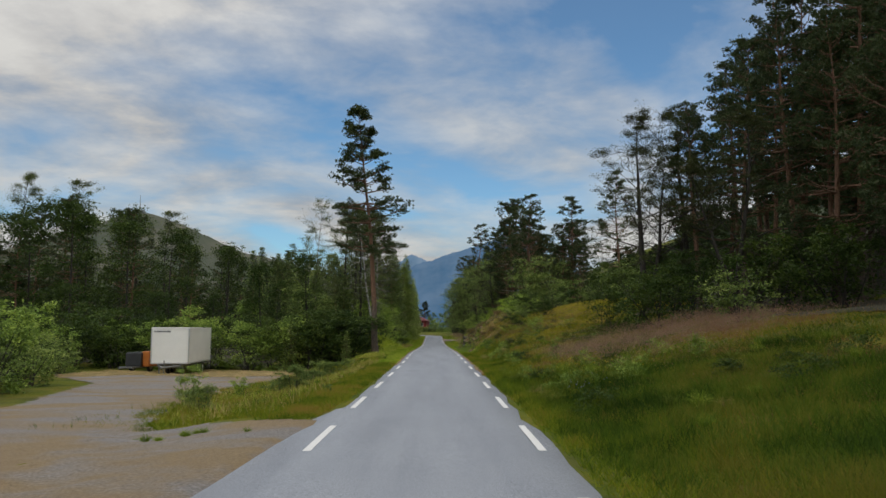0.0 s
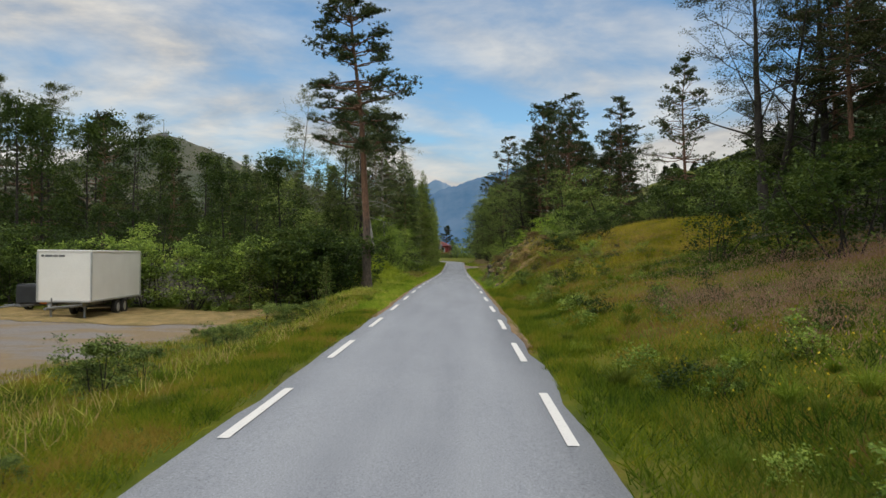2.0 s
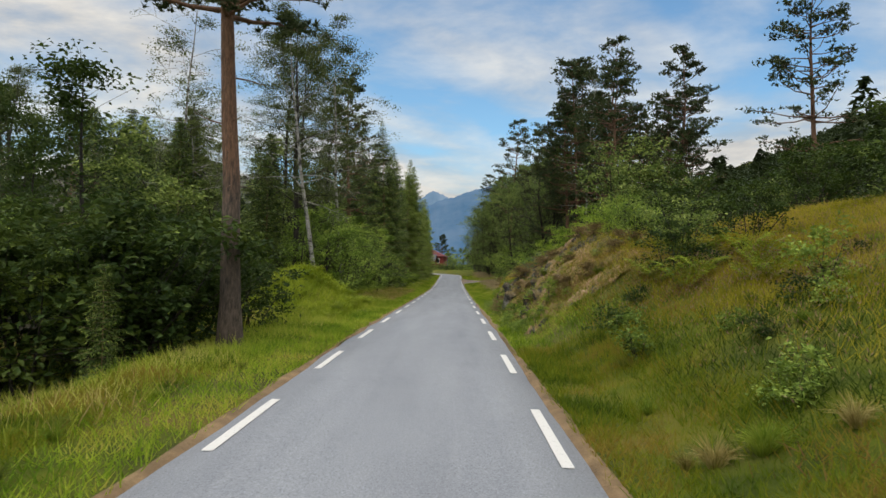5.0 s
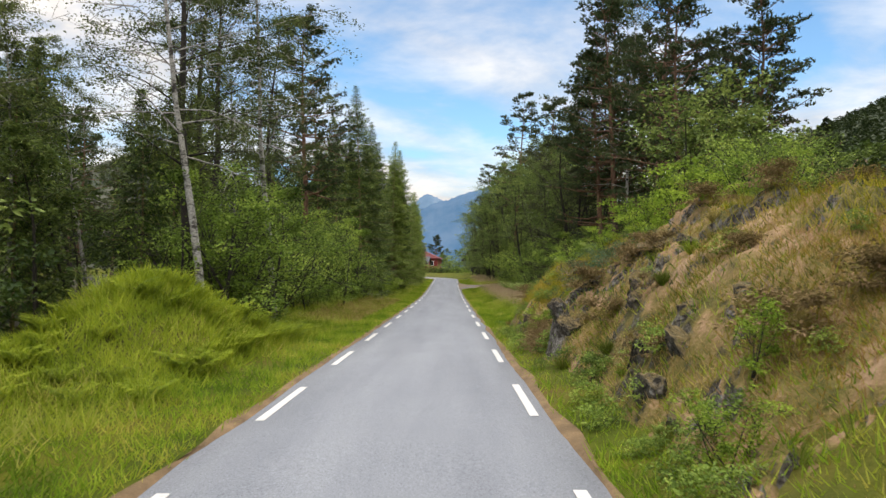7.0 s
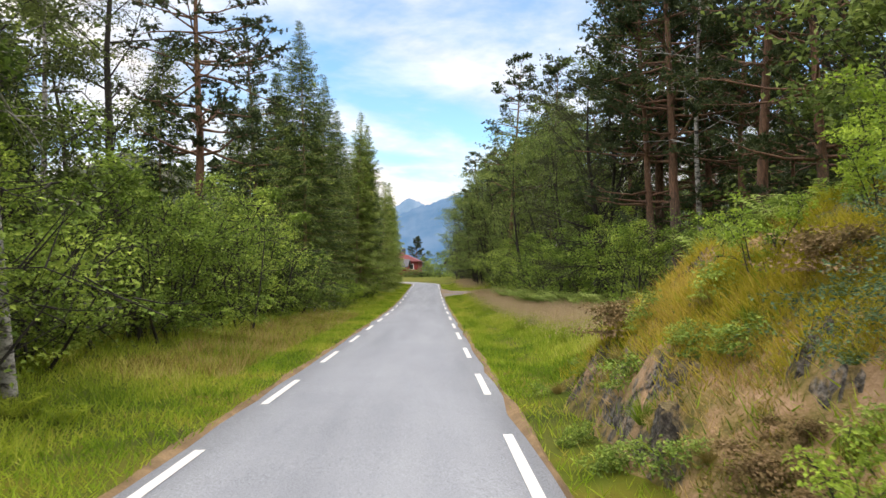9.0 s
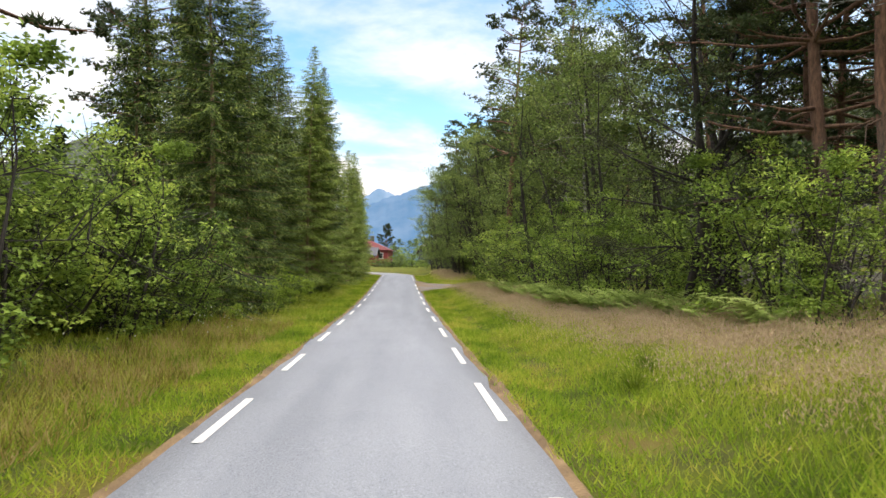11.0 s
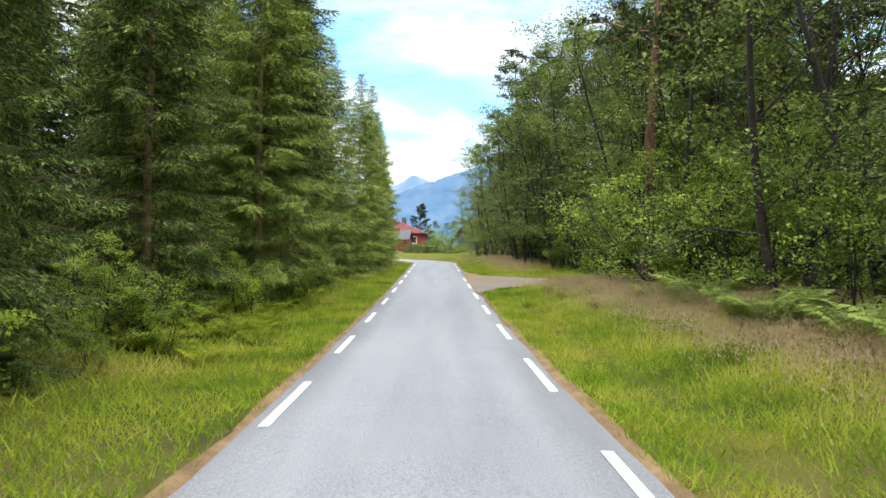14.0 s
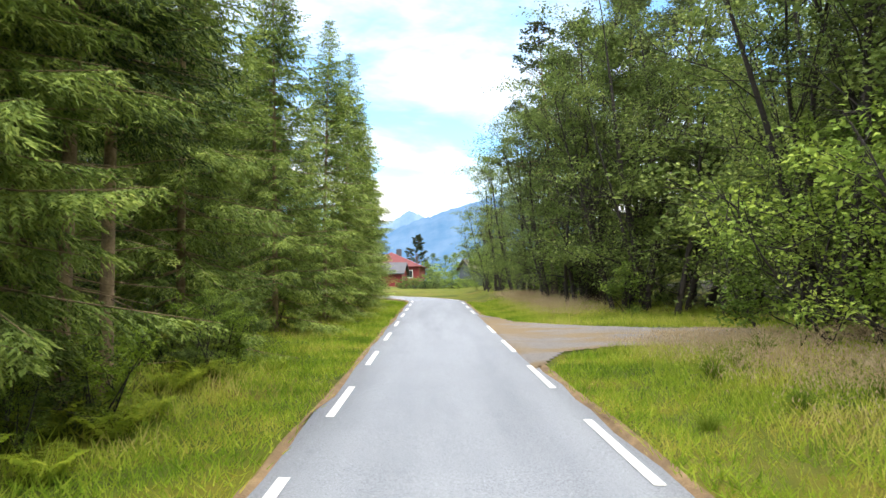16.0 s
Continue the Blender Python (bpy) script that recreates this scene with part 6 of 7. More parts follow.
def straw(x, y):
    d = right_d(x, y)
    left = np.where((d < -2.5) & (d > -4.4) & (y > 72) & (y < 95), 1.0, 0)
    strip = np.where((d < -2.6) & (d > -6.2) & (y > 14) & (y < 43) & ~in_lot(x, y), 0.15, 0)
    return (left + strip) * (0.4 + 0.6 * (lumps(x, y, 0.9, 2.5) > 0))


grass("straw_grass", "dry straw-coloured grass on the banks", M_STRAW, 520000, (-6.5, 8, 12, 94), straw, (0.12, 0.36), 0.016, 0.5, 74)


grass("heath_grass", "short dry heath grass on the bank", M_STRAW, 190000, (2.1, 8.5, 50, 72), lambda x, y: smooth(2.1, 2.5, right_d(x, y)) * (1 - smooth(6.5, 8.5, right_d(x, y))) * (1 - rockiness(x, y)) * smooth(0.42, 0.62, value_noise(x, y, 0.7, 11.0)), (0.05, 0.14), 0.012, 0.8, 100)


grass("hump_grass", "golden dry grass on the crest of the bank", M_HAY, 200000, (2.4, 7.6, 61.5, 71.5), lambda x, y: smooth(2.5 + 0.5 * (66 - y) * (y < 66), 3.1 + 0.5 * (66 - y) * (y < 66), x) * (1 - smooth(6.4, 7.6, x)) * smooth(61.5, 63.5, y) * (1 - smooth(70.0, 71.5, y)) * smooth(0.25, 0.55, value_noise(x, y, 0.6, 31.0)), (0.10, 0.28), 0.011, 0.75, 101)


def left_rough(x, y):
    d = right_d(x, y)
    return smooth(2.4, 3.2, -d) * (1 - smooth(6, 8, -d)) * np.where(in_lot(x, y) | in_strip(x, y) | (y < 14), 0, 1) * np.interp(y, [14, 40, 46, 60, 90, 150], [0.15, 0.15, 0.9, 0.9, 0.6, 0.4])


grass("rough_grass", "rough green grass and weeds beside the bushes", M_MEADOW, 170000, (-8.5, -2.2, 13, 150), left_rough, (0.16, 0.36), 0.018, 0.6, 75)


def mound(x, y):
    return np.exp(-((x + 4.2) / 1.7) ** 2 - ((y - 60.2) / 4.2) ** 2)


grass("mound_grass", "bright yellow-green grass on the overgrown mound", M_FERN, 70000, (-9, -2.4, 51, 71), mound, (0.22, 0.45), 0.022, 0.7, 79)
grass("bank_grass", "thin grass and heather in green, straw and rust tones", M_BANK, 200000, (2.2, 8.5, 50, 72), lambda x, y: smooth(2.2, 2.6, right_d(x, y)) * (1 - smooth(6.5, 8.5, right_d(x, y))) * (1 - 0.95 * rockiness(x, y)) * smooth(0.34, 0.56, value_noise(x, y, 0.45, 12.0)), (0.05, 0.15), 0.011, 0.8, 85)
grass("strip_grass", "olive and yellowish grass between road and gravel", M_VERGE_ROUGH, 130000, (-6.8, -2.2, 13.5, 46), lambda x, y: np.where(in_lot(x + 0.45 + 0.5 * lumps(x, y, 0.7, 2.0), y), 0.05, smooth(2.3, 3.0, -right_d(x, y))), (0.07, 0.22), 0.013, 0.8, 80)


grass("dry_grass", "short withered grass at the back of the gravel", M_STRAW, 90000, (-19, -5.4, 36.5, 48.5), lambda x, y: np.where(in_strip(x, y), 0.35 + 0.65 * smooth(-0.4, 0.4, lumps(x, y, 0.8, 1.0)), 0), (0.04, 0.13), 0.014, 0.9, 89)


def flowers(cx, cy, sx, sy):
    return lambda x, y: np.exp(-((x - cx) / sx) ** 2 - ((y - cy) / sy) ** 2)


def rosy(x, y):
    d = right_d(x, y)
    return np.exp(-((y - 24.6 - 0.5 * (6 - d) * (d < 6)) / (1.4 + 0.25 * d)) ** 2) * smooth(3.4, 4.6, d) * (1 - smooth(9.5, 12, d)) * (0.3 + 0.7 * smooth(-0.5, 0.3, lumps(x, y, 1.6, 3.0)))


grass("rosy_grass", "band of pinkish flowering grass across the field", M_SEED, 130000, (3.2, 13, 18, 38), rosy, (0.34, 0.56), 0.02, 0.3, 83, 0.05)
grass("blue_flowers", "a few violet-blue wildflowers in the field", M_BLUE, 420, (2.3, 4.2, 14, 18), lambda x, y: np.exp(-((x - 3.0 - 0.3 * (y - 15.6)) / 0.3) ** 2 - ((y - 15.8) / 0.6) ** 2) * 0.5, (0.3, 0.5), 0.03, 0.25, 84, 0.030, "flower")
grass("yellow_flowers", "small yellow wildflowers in the meadow", M_YELLOW, 1700, (2.6, 8, 12, 30), flowers(3.7, 20.0, 0.9, 2.6), (0.35, 0.6), 0.03, 0.3, 76, 0.030, "flower")
grass("cream_flowers", "cream flower heads of meadowsweet by the bushes", M_PALE, 260, (-5, -2.4, 84, 98), flowers(-3.6, 90.5, 0.7, 4.0), (0.4, 0.75), 0.03, 0.3, 77, 0.045, "flower")

# ---- far woods: too many to count ----
def far_wood(name, label, n, area, seed, size, cond):
    rng = np.random.default_rng(seed)
    heap = Heap()
    x, y = rng.uniform(area[0], area[1], n), rng.uniform(area[2], area[3], n)
    ok = cond(x, y)
    for px, py in zip(x[ok], y[ok]):
        h = rng.uniform(*size)
        z = float(land(px, py))
        away = abs(px) + py
        m = 240 if away < 190 else 70 if away < 320 else 34
        big = 0.45 if away < 190 else 0.85 if away < 320 else 1.25
        u = rng.random(m) ** 0.8
        r = h * 0.26 * (1 - u) ** 0.6 * rng.uniform(0.5, 1.0, m) + 0.1
        az = rng.uniform(0, 6.283, m)
        base = np.stack([px + r * np.cos(az), py + r * np.sin(az), z + h * (0.06 + 0.9 * u)], -1)
        way = unit(np.stack([np.cos(az), np.sin(az), rng.uniform(-0.7, 0.5, m)], -1))
        heap.add(*blades(rng, base - way * h * 0.06, way, h * 0.19 * big * rng.uniform(0.6, 1.2, m), h * 0.11 * big))
    return tagged(new(name, heap.mesh(name, M_FAR)), label, "forest", kind="stuff")


canopy_v, canopy_f = sheet(np.arange(58, 400, 4.0), np.arange(20, 760, 4.0), lambda x, y: land(x, y) + 3.0 + 1.5 * lumps(x, y, 6.0, 3.0) + 1.2 * value_noise(x, y, 5.0, 2.0))
tagged(new("backdrop_hillside", mesh("backdrop_hillside", canopy_v, canopy_f, M_CANOPY, True)), "dark green wooded hillside in the distance", "hillside", kind="structure")
far_wood("hillside_forest", "dark forest covering the hillside above the road", 3600, (26, 380, 20, 700), 81, (7, 10), lambda x, y: (x > 26) & (y > 0.9 * x - 10) | (y > 172))
far_wood("valley_forest", "dark mixed woods on the valley floor", 520, (-150, -8, 60, 420), 82, (9, 13), lambda x, y: ((x < -40) | (y > 118)) & (np.abs(x) > 0.02 * y + 6) & ~((y > 160) & (y < 262) & (x > -40)))


# ---- rocks of the roadside outcrop ----
bank_v, bank_f = blob_sheet(np.arange(1.9, 7.2, 0.05), np.arange(50, 72, 0.05), in_bank, 0.04, "bank")
bank_v[:, 2] += moss_land(bank_v[:, 0], bank_v[:, 1])
tagged(new("mossy_bank", mesh("mossy_bank", bank_v, bank_f, M_BANKSIDE, False)), "bank of brown moss and withered heather over rock", "bank", kind="structure")

def rock_mesh(seed, sx, sy, sz):
    rng = np.random.default_rng(seed)
    bm = bmesh.new()
    bmesh.ops.create_icosphere(bm, subdivisions=4, radius=1.0)
    planes = [(unit(rng.normal(size=3) * (1, 1, 0.8)), rng.uniform(0.35, 0.7)) for _ in range(13)]
    for v in bm.verts:
        p = np.array(v.co)
        for nrm, dd in planes:
            over = p @ nrm - dd
            if over > 0:
                p = p - nrm * over
        q = Vector(p * 2.1 + seed)
        p = p * (1 + 0.10 * noise.noise(q) + 0.12 * (abs(noise.noise(q * 1.7)) - 0.2) + 0.10 * (abs(noise.noise(q * 3.7)) - 0.2) + 0.08 * noise.noise(q * 8.0))
        v.co = Vector(p * (sx, sy, sz))
    me = bpy.data.meshes.new("rock")
    bm.to_mesh(me)
    bm.free()
    me.materials.append(M_ROCK)
    return me


ROCKS = [(2.62, 60.1, 0.28, 0.40, 0.55, 20), (2.85, 59.7, 0.30, 0.42, 0.45, -15), (2.55, 59.3, 0.20, 0.35, 0.32, 40), (3.15, 60.0, 0.30, 0.35, 0.35, 10), (3.6, 59.9, 0.30, 0.30, 0.28, -25), (4.0, 59.5, 0.36, 0.36, 0.28, 15),
         (3.55, 58.2, 0.22, 0.34, 0.36, 5), (3.3, 57.6, 0.18, 0.26, 0.34, -30), (3.75, 58.8, 0.26, 0.30, 0.30, 30), (3.15, 57.0, 0.16, 0.22, 0.30, 12), (3.0, 56.3, 0.15, 0.22, 0.26, -8), (4.2, 58.3, 0.24, 0.28, 0.24, 50),
         (2.8, 55.2, 0.20, 0.34, 0.42, 15), (3.0, 54.6, 0.24, 0.36, 0.46, -10), (2.65, 54.2, 0.18, 0.30, 0.34, 35), (3.3, 55.0, 0.22, 0.28, 0.32, 0), (2.6, 53.4, 0.16, 0.26, 0.26, 22), (3.5, 54.2, 0.2, 0.3, 0.24, -35),
         (2.55, 65.6, 0.26, 0.34, 0.30, 14), (2.85, 65.9, 0.24, 0.30, 0.26, -20), (2.38, 64.2, 0.16, 0.24, 0.22, 8), (4.7, 57.6, 0.28, 0.34, 0.2, 18), (2.5, 62.4, 0.14, 0.2, 0.18, 0)]
for k, (x, y, sx, sy, sz, turn) in enumerate(ROCKS):
    rock = tagged(new("rock", rock_mesh(k + 3, sx * 1.0, sy * 1.15, sz * 0.95)), "grey weathered rock with moss set in the bank", "rock", "rocks of the roadside outcrop")
    rock.matrix_basis = Matrix.Translation((x, y, float(ground_at(x, y)) - 0.45 * sz)) @ Euler((0.1, -0.35, radians(turn))).to_matrix().to_4x4()
slab = tagged(new("rock_slab", rock_mesh(40, 1.9, 1.1, 0.2)), "pale bare rock slab showing through the grass", "rock")
slab.data.materials[0] = surface("pale_bare_rock", [(0.3, (0.26, 0.235, 0.19)), (0.7, (0.42, 0.39, 0.33))], 1.0, 12.0, 0.9, relief=0.8, depth=0.03)
slab.matrix_basis = Matrix.Translation((11.6, 57.0, float(land(11.6, 57.0)) + 0.02)) @ Euler((0, -0.22, 0.2)).to_matrix().to_4x4()


# ---- box trailer ----
def wheel(parent, at, r=0.31, w=0.19):
    """A wheel whose axle lies along x."""
    bm = bmesh.new()
    prof = [(r * 0.58, -w / 2), (r * 0.9, -w / 2), (r, -w * 0.32), (r, w * 0.32), (r * 0.9, w / 2), (r * 0.58, w / 2)]
    n = 28
    rings = [[bm.verts.new((px, pr * math.cos(i * 2 * math.pi / n), pr * math.sin(i * 2 * math.pi / n))) for i in range(n)] for pr, px in prof]
    for a, b in zip(rings, rings[1:]):
        for i in range(n):
            bm.faces.new((a[i], a[(i + 1) % n], b[(i + 1) % n], b[i]))
    me = bpy.data.meshes.new("tyre")
    bm.to_mesh(me)
    bm.free()
    me.materials.append(M_RUBBER)
    ob = new("wheel", me)
    ob.parent = parent
    ob.location = at
    part("rim", join(rod((-w * 0.42, 0, 0), (w * 0.42, 0, 0), r * 0.6, None, 24), rod((-w * 0.52, 0, 0), (w * 0.52, 0, 0), r * 0.2, None, 12)), M_CHROME, ob, "bright metal rim")
    return ob


LEN, WID, TALL, DECK = 5.02, 1.88, 1.82, 0.64
trailer = tagged(new("box_trailer"), "white box trailer with twin axles parked on gravel", "trailer")
part("body", box(WID, LEN, TALL, (0, 0, DECK + TALL / 2), 0.02), M_BOX, trailer)
part("roof_cap", box(WID + 0.05, LEN + 0.05, 0.07, (0, 0, DECK + TALL + 0.02), 0.02), M_BOX, trailer)
for sx in (-1, 1):
    for sy in (-1, 1):
        part("corner_trim", box(0.06, 0.06, TALL - 0.04, (sx * (WID / 2 + 0.004), sy * (LEN / 2 + 0.004), DECK + TALL / 2), 0.012), M_TRIM, trailer)
    part("lower_trim", box(0.03, LEN, 0.07, (sx * (WID / 2 + 0.008), 0, DECK + 0.03), 0.008), M_TRIM, trailer)
    part("chassis_rail", box(0.10, LEN - 0.1, 0.14, (sx * 0.58, 0, DECK - 0.08), 0.01), M_STEEL, trailer)
for sy in (-1, 1):
    part("end_trim", box(WID, 0.03, 0.07, (0, sy * (LEN / 2 + 0.008), DECK + 0.03), 0.008), M_TRIM, trailer)
for y in (-1.9, -0.6, 0.7, 1.9):
    part("crossbar", box(1.4, 0.07, 0.09, (0, y, DECK - 0.09), 0.008), M_STEEL, trailer)
for sx in (-1, 1):
    for y in (1.0, 1.72):
        wheel(trailer, (sx * 0.80, y - 0.75, 0.31))
    part("mudguard", box(0.22, 1.5, 0.03, (sx * 0.81, 0.61, 0.628), 0.01), M_BLACK, trailer)
part("axle", rod((-0.75, 0.25, 0.31), (0.75, 0.25, 0.31), 0.035), M_STEEL, trailer)
part("axle", rod((-0.75, 0.97, 0.31), (0.75, 0.97, 0.31), 0.035), M_STEEL, trailer)
part("drawbar", join(rod((-0.55, -2.4, 0.52), (0, -3.7, 0.50), 0.05, None, 6), rod((0.55, -2.4, 0.52), (0, -3.7, 0.50), 0.05, None, 6), rod((0, -3.6, 0.50), (0, -4.0, 0.50), 0.045)), M_STEEL, trailer)
part("jockey_wheel", join(rod((0.0, -3.5, 0.12), (0.0, -3.5, 0.85), 0.03), rod((-0.05, -3.5, 0.1), (0.05, -3.5, 0.1), 0.1, None, 14)), M_STEEL, trailer)
for sx in (-1, 1):
    part("support_leg", join(rod((sx * 0.6, -2.2, 0.02), (sx * 0.6, -2.2, 0.55), 0.04), box(0.2, 0.2, 0.03, (sx * 0.6, -2.2, 0.02), 0.005)), M_STEEL, trailer)
for k, w in enumerate((0.10, 0.26, 0.16, 0.22)):
    part("print_bar", box(w, 0.008, 0.075, (-0.85 + (0.08, 0.29, 0.53, 0.75)[k], -LEN / 2 - 0.006, DECK + TALL - 0.16), 0.0), M_INK, trailer, "faded dark print")
trailer.matrix_basis = Matrix.Translation((-13.63, 43.52, float(land(-13.63, 43.52)) - 0.03)) @ Euler((0, 0, radians(3.3))).to_matrix().to_4x4()

machine = tagged(new("equipment_cart"), "low black and orange machine on a small cart", "machine")
part("body", box(0.95, 1.2, 0.72, (0, 0, 0.68), 0.05), M_BLACK, machine)
part("hood", box(0.42, 1.0, 0.84, (0.62, 0.1, 0.72), 0.06), M_ORANGE, machine, "orange hood")
part("lid", box(0.9, 1.1, 0.05, (0, 0, 1.06), 0.02), M_BLACK, machine)
part("frame", join(box(0.08, 2.6, 0.08, (-0.35, 0, 0.28), 0.01), box(0.08, 2.6, 0.08, (0.35, 0, 0.28), 0.01), box(0.8, 0.08, 0.08, (0, -1.2, 0.28), 0.01)), M_STEEL, machine)
for sx in (-1, 1):
    wheel(machine, (sx * 0.55, 0.2, 0.26), 0.26, 0.15)
part("tow_bar", rod((0, -1.2, 0.28), (0, -1.9, 0.26), 0.03), M_STEEL, machine)
machine.matrix_basis = Matrix.Translation((-16.3, 44.4, float(land(-16.3, 44.4)) + 0.03)) @ Euler((0, 0, radians(-12))).to_matrix().to_4x4()


# ---- the farmstead beyond the bend ----
def gable(w, d, t, peak, over=0.35):
    """Two roof slopes over a body w by d, ridge along x."""
    out = []
    for s in (-1, 1):
        run_y = d / 2 + over
        bm = bmesh.new()
        v = [bm.verts.new(p) for p in ((-w / 2 - over, 0, peak), (w / 2 + over, 0, peak), (w / 2 + over, s * run_y, -over * peak / (d / 2)), (-w / 2 - over, s * run_y, -over * peak / (d / 2)))]
        f = bm.faces.new(v)
        r = bmesh.ops.extrude_face_region(bm, geom=[f])
        bmesh.ops.translate(bm, vec=(0, 0, t), verts=[g for g in r["geom"] if isinstance(g, bmesh.types.BMVert)])
        bmesh.ops.recalc_face_normals(bm, faces=bm.faces)
        out.append(bm)
    return out


def house(name, label, w, d, wall_h, peak, wall_mat, roof_mat, windows, at, turn):
    thing = tagged(new(name), label, "house")
    body = part("wall", box(w, d, wall_h, (0, 0, wall_h / 2), 0.01, 1), wall_mat, thing)
    for sx in (-1, 1):
        bm = bmesh.new()
        a = [bm.verts.new(p) for p in ((sx * w / 2, -d / 2, wall_h), (sx * w / 2, d / 2, wall_h), (sx * w / 2, 0, wall_h + peak))]
        f = bm.faces.new(a)
        r = bmesh.ops.extrude_face_region(bm, geom=[f])
        bmesh.ops.translate(bm, vec=(-sx * 0.15, 0, 0), verts=[g for g in r["geom"] if isinstance(g, bmesh.types.BMVert)])
        bmesh.ops.recalc_face_normals(bm, faces=bm.faces)
        part("gable", bm, wall_mat, thing)
    for bm in gable(w, d, 0.14, peak):
        bmesh.ops.translate(bm, vec=(0, 0, wall_h), verts=bm.verts)
        part("roof", bm, roof_mat, thing)
    n = int(w / 0.55)
    for k in range(n):
        part("board", box(0.06, 0.03, wall_h - 0.1, (-w / 2 + (k + 0.5) * w / n, -d / 2 - 0.012, wall_h / 2), 0.0), wall_mat, thing)
    for x, z, ww, hh in windows:
        win = part("window", box(ww, 0.06, hh, (x, -d / 2 - 0.05, z), 0.01, 1), M_WHITE, thing, "white window frame")
        part("pane", box(ww - 0.16, 0.02, hh - 0.16, (x, -d / 2 - 0.085, z), 0.0), M_GLASS, win)
    thing.matrix_basis = Matrix.Translation(at) @ Euler((0, 0, radians(turn))).to_matrix().to_4x4()
    return thing


def lz(x, y):
    return float(land(x, y)) - 0.1


def hipped(w, d, wall_h, peak, over=0.5, t=0.16):
    """A roof with a sloping front end, ridge running away from the viewer."""
    bm = bmesh.new()
    a, b = w / 2 + over, d / 2 + over
    low = [bm.verts.new(p) for p in ((-a, -b, wall_h - 0.15), (a, -b, wall_h - 0.15), (a, b, wall_h - 0.15), (-a, b, wall_h - 0.15))]
    r1, r2 = bm.verts.new((0, -b + a * 0.75, wall_h + peak)), bm.verts.new((0, b - a * 0.75, wall_h + peak))
    for f in ((low[0], low[1], r1), (low[1], low[2], r2, r1), (low[2], low[3], r2), (low[3], low[0], r1, r2)):
        bm.faces.new(f)
    bm.faces.new(low[::-1])
    bmesh.ops.recalc_face_normals(bm, faces=bm.faces)
    return bm


farm = tagged(new("farmhouse"), "red wooden house with a red hipped roof", "house")
part("wall", box(8.2, 11, 2.7, (0, 0, 1.35), 0.01, 1), M_RED, farm)
part("roof", hipped(8.2, 11, 2.7, 1.9), M_REDROOF, farm)
for k in range(14):
    part("board", box(0.06, 0.03, 2.5, (-3.9 + 0.6 * k, -5.512, 1.3), 0.0), M_RED, farm)
for x in (-2.4, 0.2, 2.7):
    win = part("window", box(1.2, 0.06, 1.1, (x, -5.55, 1.5), 0.01, 1), M_WHITE, farm, "white window frame")
    part("pane", box(1.04, 0.02, 0.94, (x, -5.585, 1.5), 0.0), M_GLASS, win)
part("chimney", box(0.7, 0.7, 1.3, (0.6, 1.5, 4.6), 0.03, 1), M_GREYROOF, farm)
farm.matrix_basis = Matrix.Translation((-5.6, 218, lz(-5.6, 218) + 0.25)) @ Euler((0, 0, radians(-4))).to_matrix().to_4x4()
house("garage", "low red garage with a grey metal roof", 6.2, 4.6, 1.7, 1.2, M_RED, M_GREYROOF, [], (-6.6, 203, lz(-6.6, 203)), -6)
house("shed", "small blue-grey shed with a brown roof", 4.0, 4.0, 2.3, 1.1, M_BLUEGREY, M_BROWNROOF, [(0.4, 1.3, 0.9, 0.8)], (6.1, 208, lz(6.1, 208)), 20)
for x, y, s in ((5.0, 168, 0.95), (4.3, 171.5, 0.62), (5.9, 164.5, 1.05), (5.5, 158.5, 1.05), (5.3, 154.0, 1.0)):
    put(birch_d if y > 160 else broad_n, x, y, None, s)
for x, y, s in ((4.6, 166.0, 0.8), (5.4, 173.0, 0.85), (4.7, 180.0, 0.75), (5.8, 186.0, 0.8), (6.0, 162.0, 0.95)):
    put(broad_n, x, y, None, s)
for x, y, s in ((4.9, 177.0, 1.5), (5.6, 171.0, 1.6), (6.4, 180.0, 1.5)):
    put(bush_m, x, y, None, s)
for x, y, s in ((-2.8, 199, 0.55), (-1.4, 200, 0.6), (0.2, 200.5, 0.6), (-3.6, 197.5, 0.5), (1.6, 201, 0.45), (2.6, 202, 0.6), (3.2, 197, 0.5), (0.6, 205, 0.9), (-0.6, 206, 0.8), (7.5, 201, 1.0)):
    put(bush_c if x < 1 else rowan, x, y, None, s * 1.25)
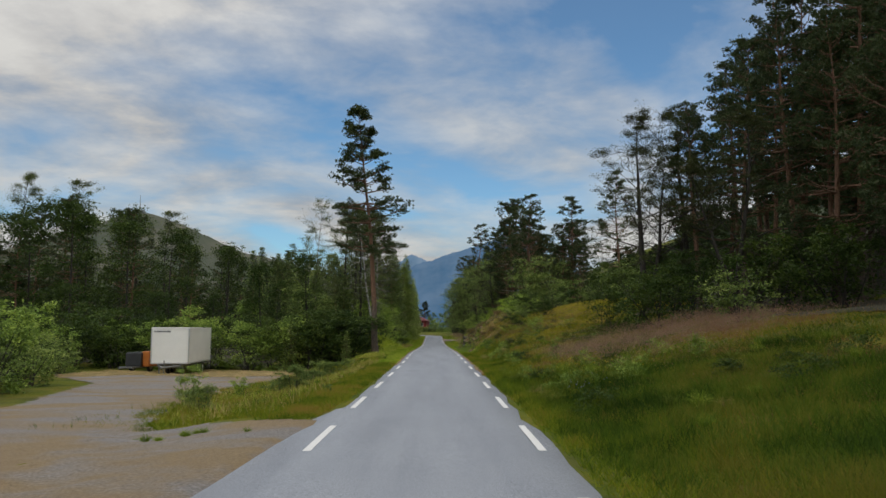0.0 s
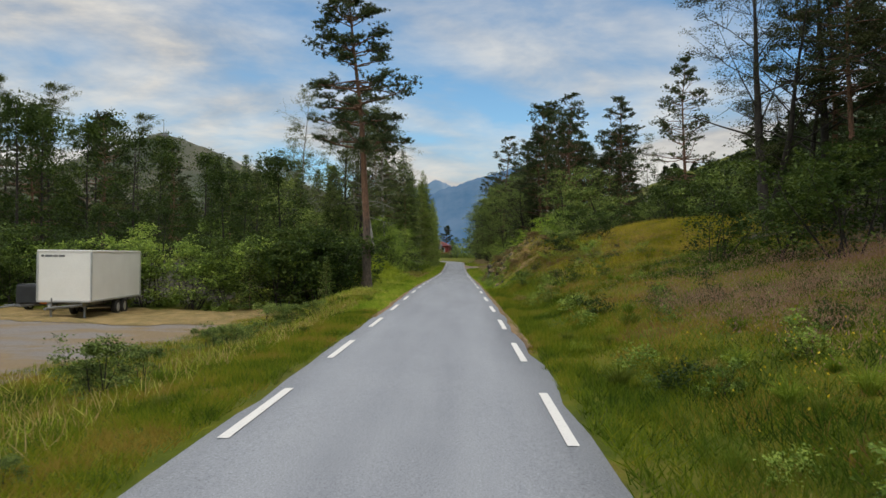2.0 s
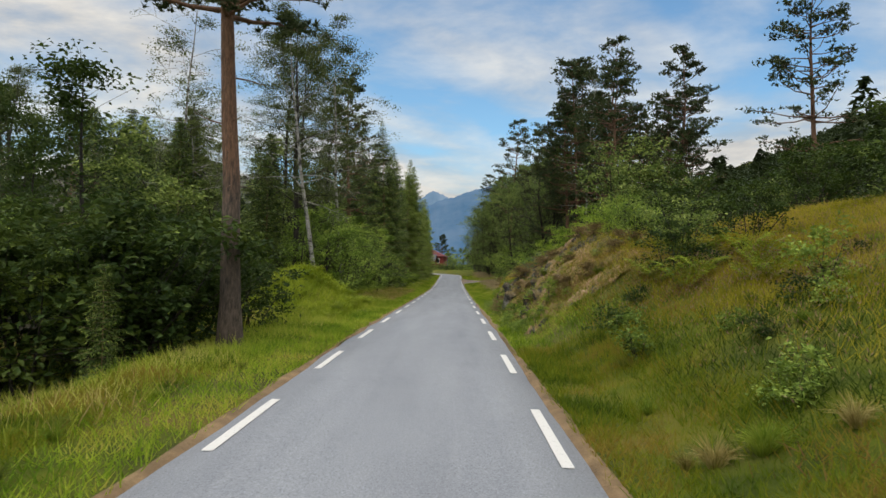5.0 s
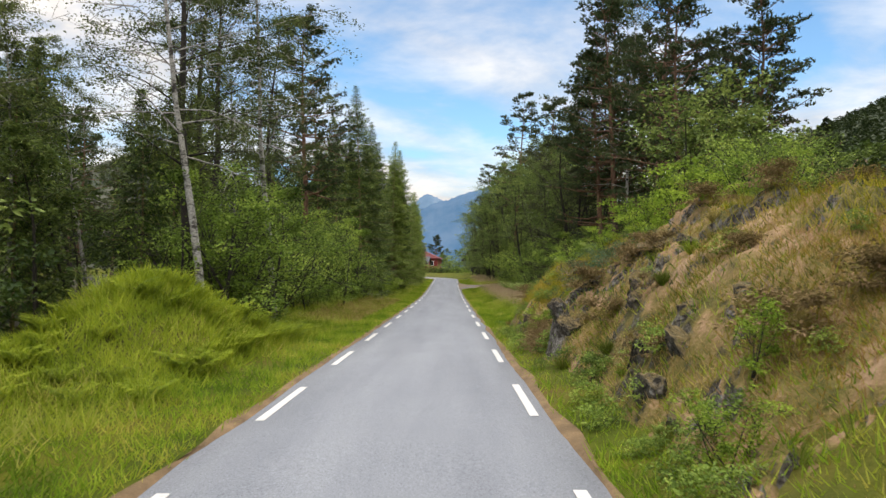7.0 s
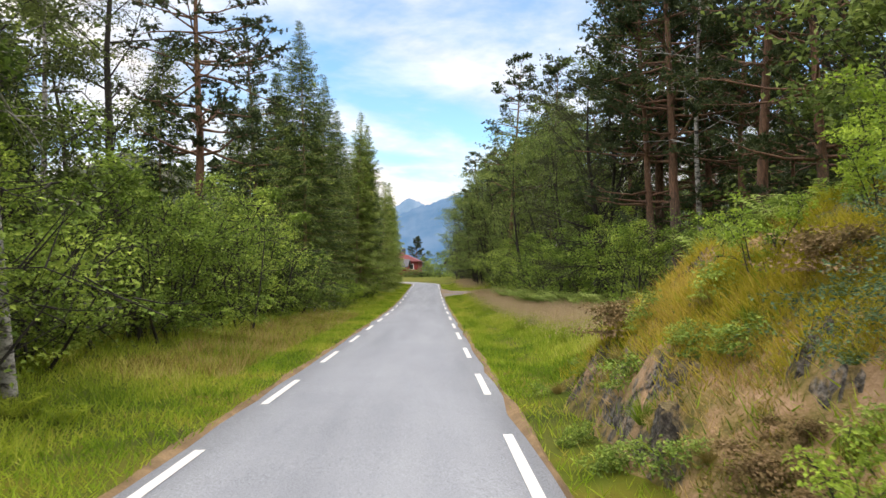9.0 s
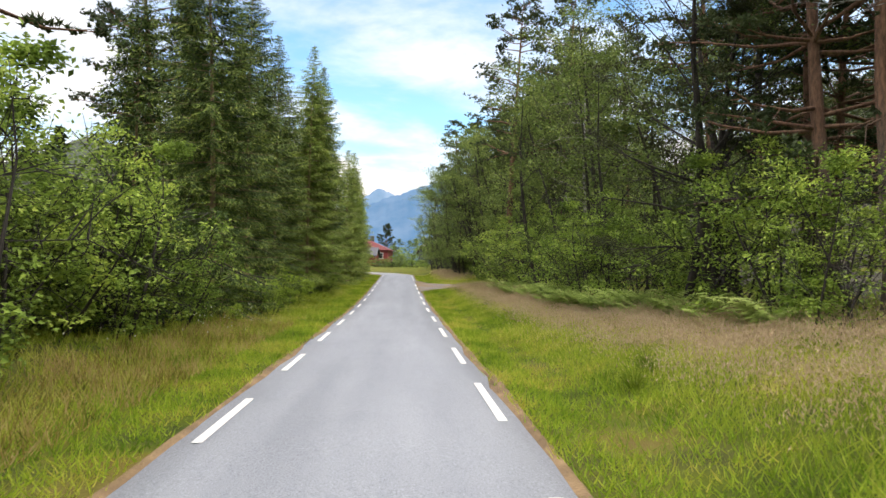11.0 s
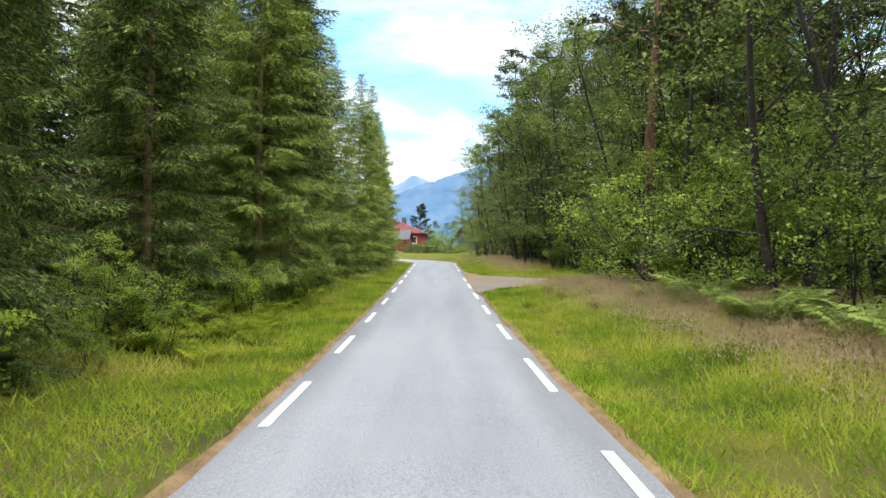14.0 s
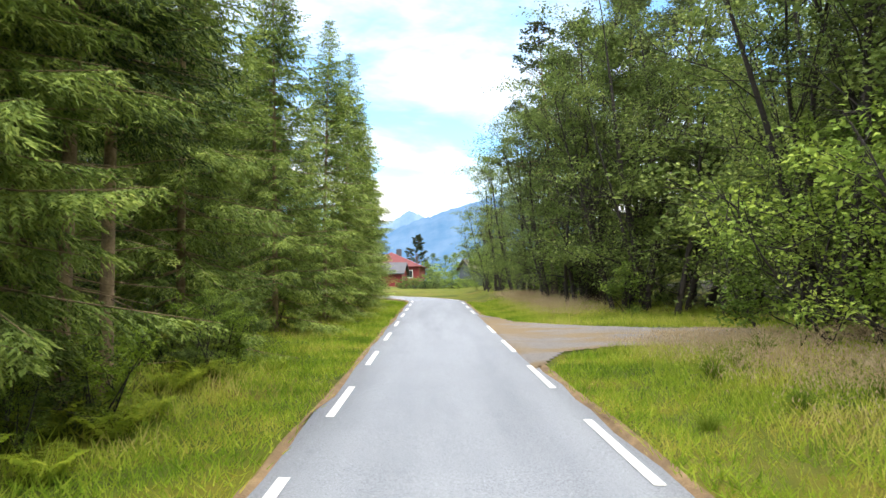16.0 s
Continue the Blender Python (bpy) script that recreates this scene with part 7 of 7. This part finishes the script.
for k in range(16):
    put((bush_t, bush_s, bush_d)[k % 3], -3.6 + k * 0.5, 194.5 + (k * 37 % 5) * 1.2, None, 0.42 + 0.05 * (k % 4), tall=0.8)
for k in range(9):
    put((bush_a, broad_a)[k % 2], -1.5 + k * 1.4, 224 + (k * 53 % 11), None, 1.5 if k % 2 == 0 else 0.62)
garden_pine = plant("pine_tree", "dense rounded pine standing behind the red house", "pine tree", pine_meshes(24, 10.2, 0.16, 3.5, 16, 9, 0.16, wide=0.11, pads=8))
put(garden_pine, -2.95, 240, 40, 0.86)
for x, y, s in ((-0.5, 245, 0.55), (2.0, 236, 0.6), (4.5, 240, 0.7), (7.0, 228, 0.9), (1.0, 252, 0.6), (9.5, 214, 1.0), (8.0, 190, 0.9), (7.2, 178, 0.9), (6.6, 168, 0.85), (8.5, 160, 1.0), (11, 172, 1.0), (-9, 240, 0.7), (-14, 244, 0.8)):
    put((broad_a, broad_b)[int(x) % 2], x, y, None, s)


# ---- fallen branches in the meadow ----
def fallen_branch(seed, x, y, turn, length):
    rng = np.random.default_rng(seed)
    thing = tagged(new("fallen_branch"), "dry fallen branch lying in the tall grass", "branch", "fallen branches")
    main = wander(rng, (0, 0, 0.26), (1, 0, 0.02), length, 8, 0.22, 0.0)
    heap = Heap()
    tube(heap, main, np.linspace(0.016, 0.005, 9), 6)
    part("stem", heap.mesh("stem", M_SPRUCE_BARK, True), None, thing)
    for k in range(4):
        heap = Heap()
        a = along(main, rng.uniform(0.2, 0.9))
        tube(heap, wander(rng, a, (0.8, rng.normal(), rng.uniform(-0.2, 0.5)), length * rng.uniform(0.15, 0.35), 4, 0.25, 0.0), np.linspace(0.008, 0.003, 5), 4)
        part("twig", heap.mesh("twig", M_SPRUCE_BARK, True), None, thing)
    thing.matrix_basis = Matrix.Translation((x, y, float(land(x, y)))) @ Euler((0, 0, radians(turn))).to_matrix().to_4x4()


fallen_branch(91, 3.31, 92.58, 8, 1.5)
fallen_branch(92, 3.61, 96.19, -6, 1.6)
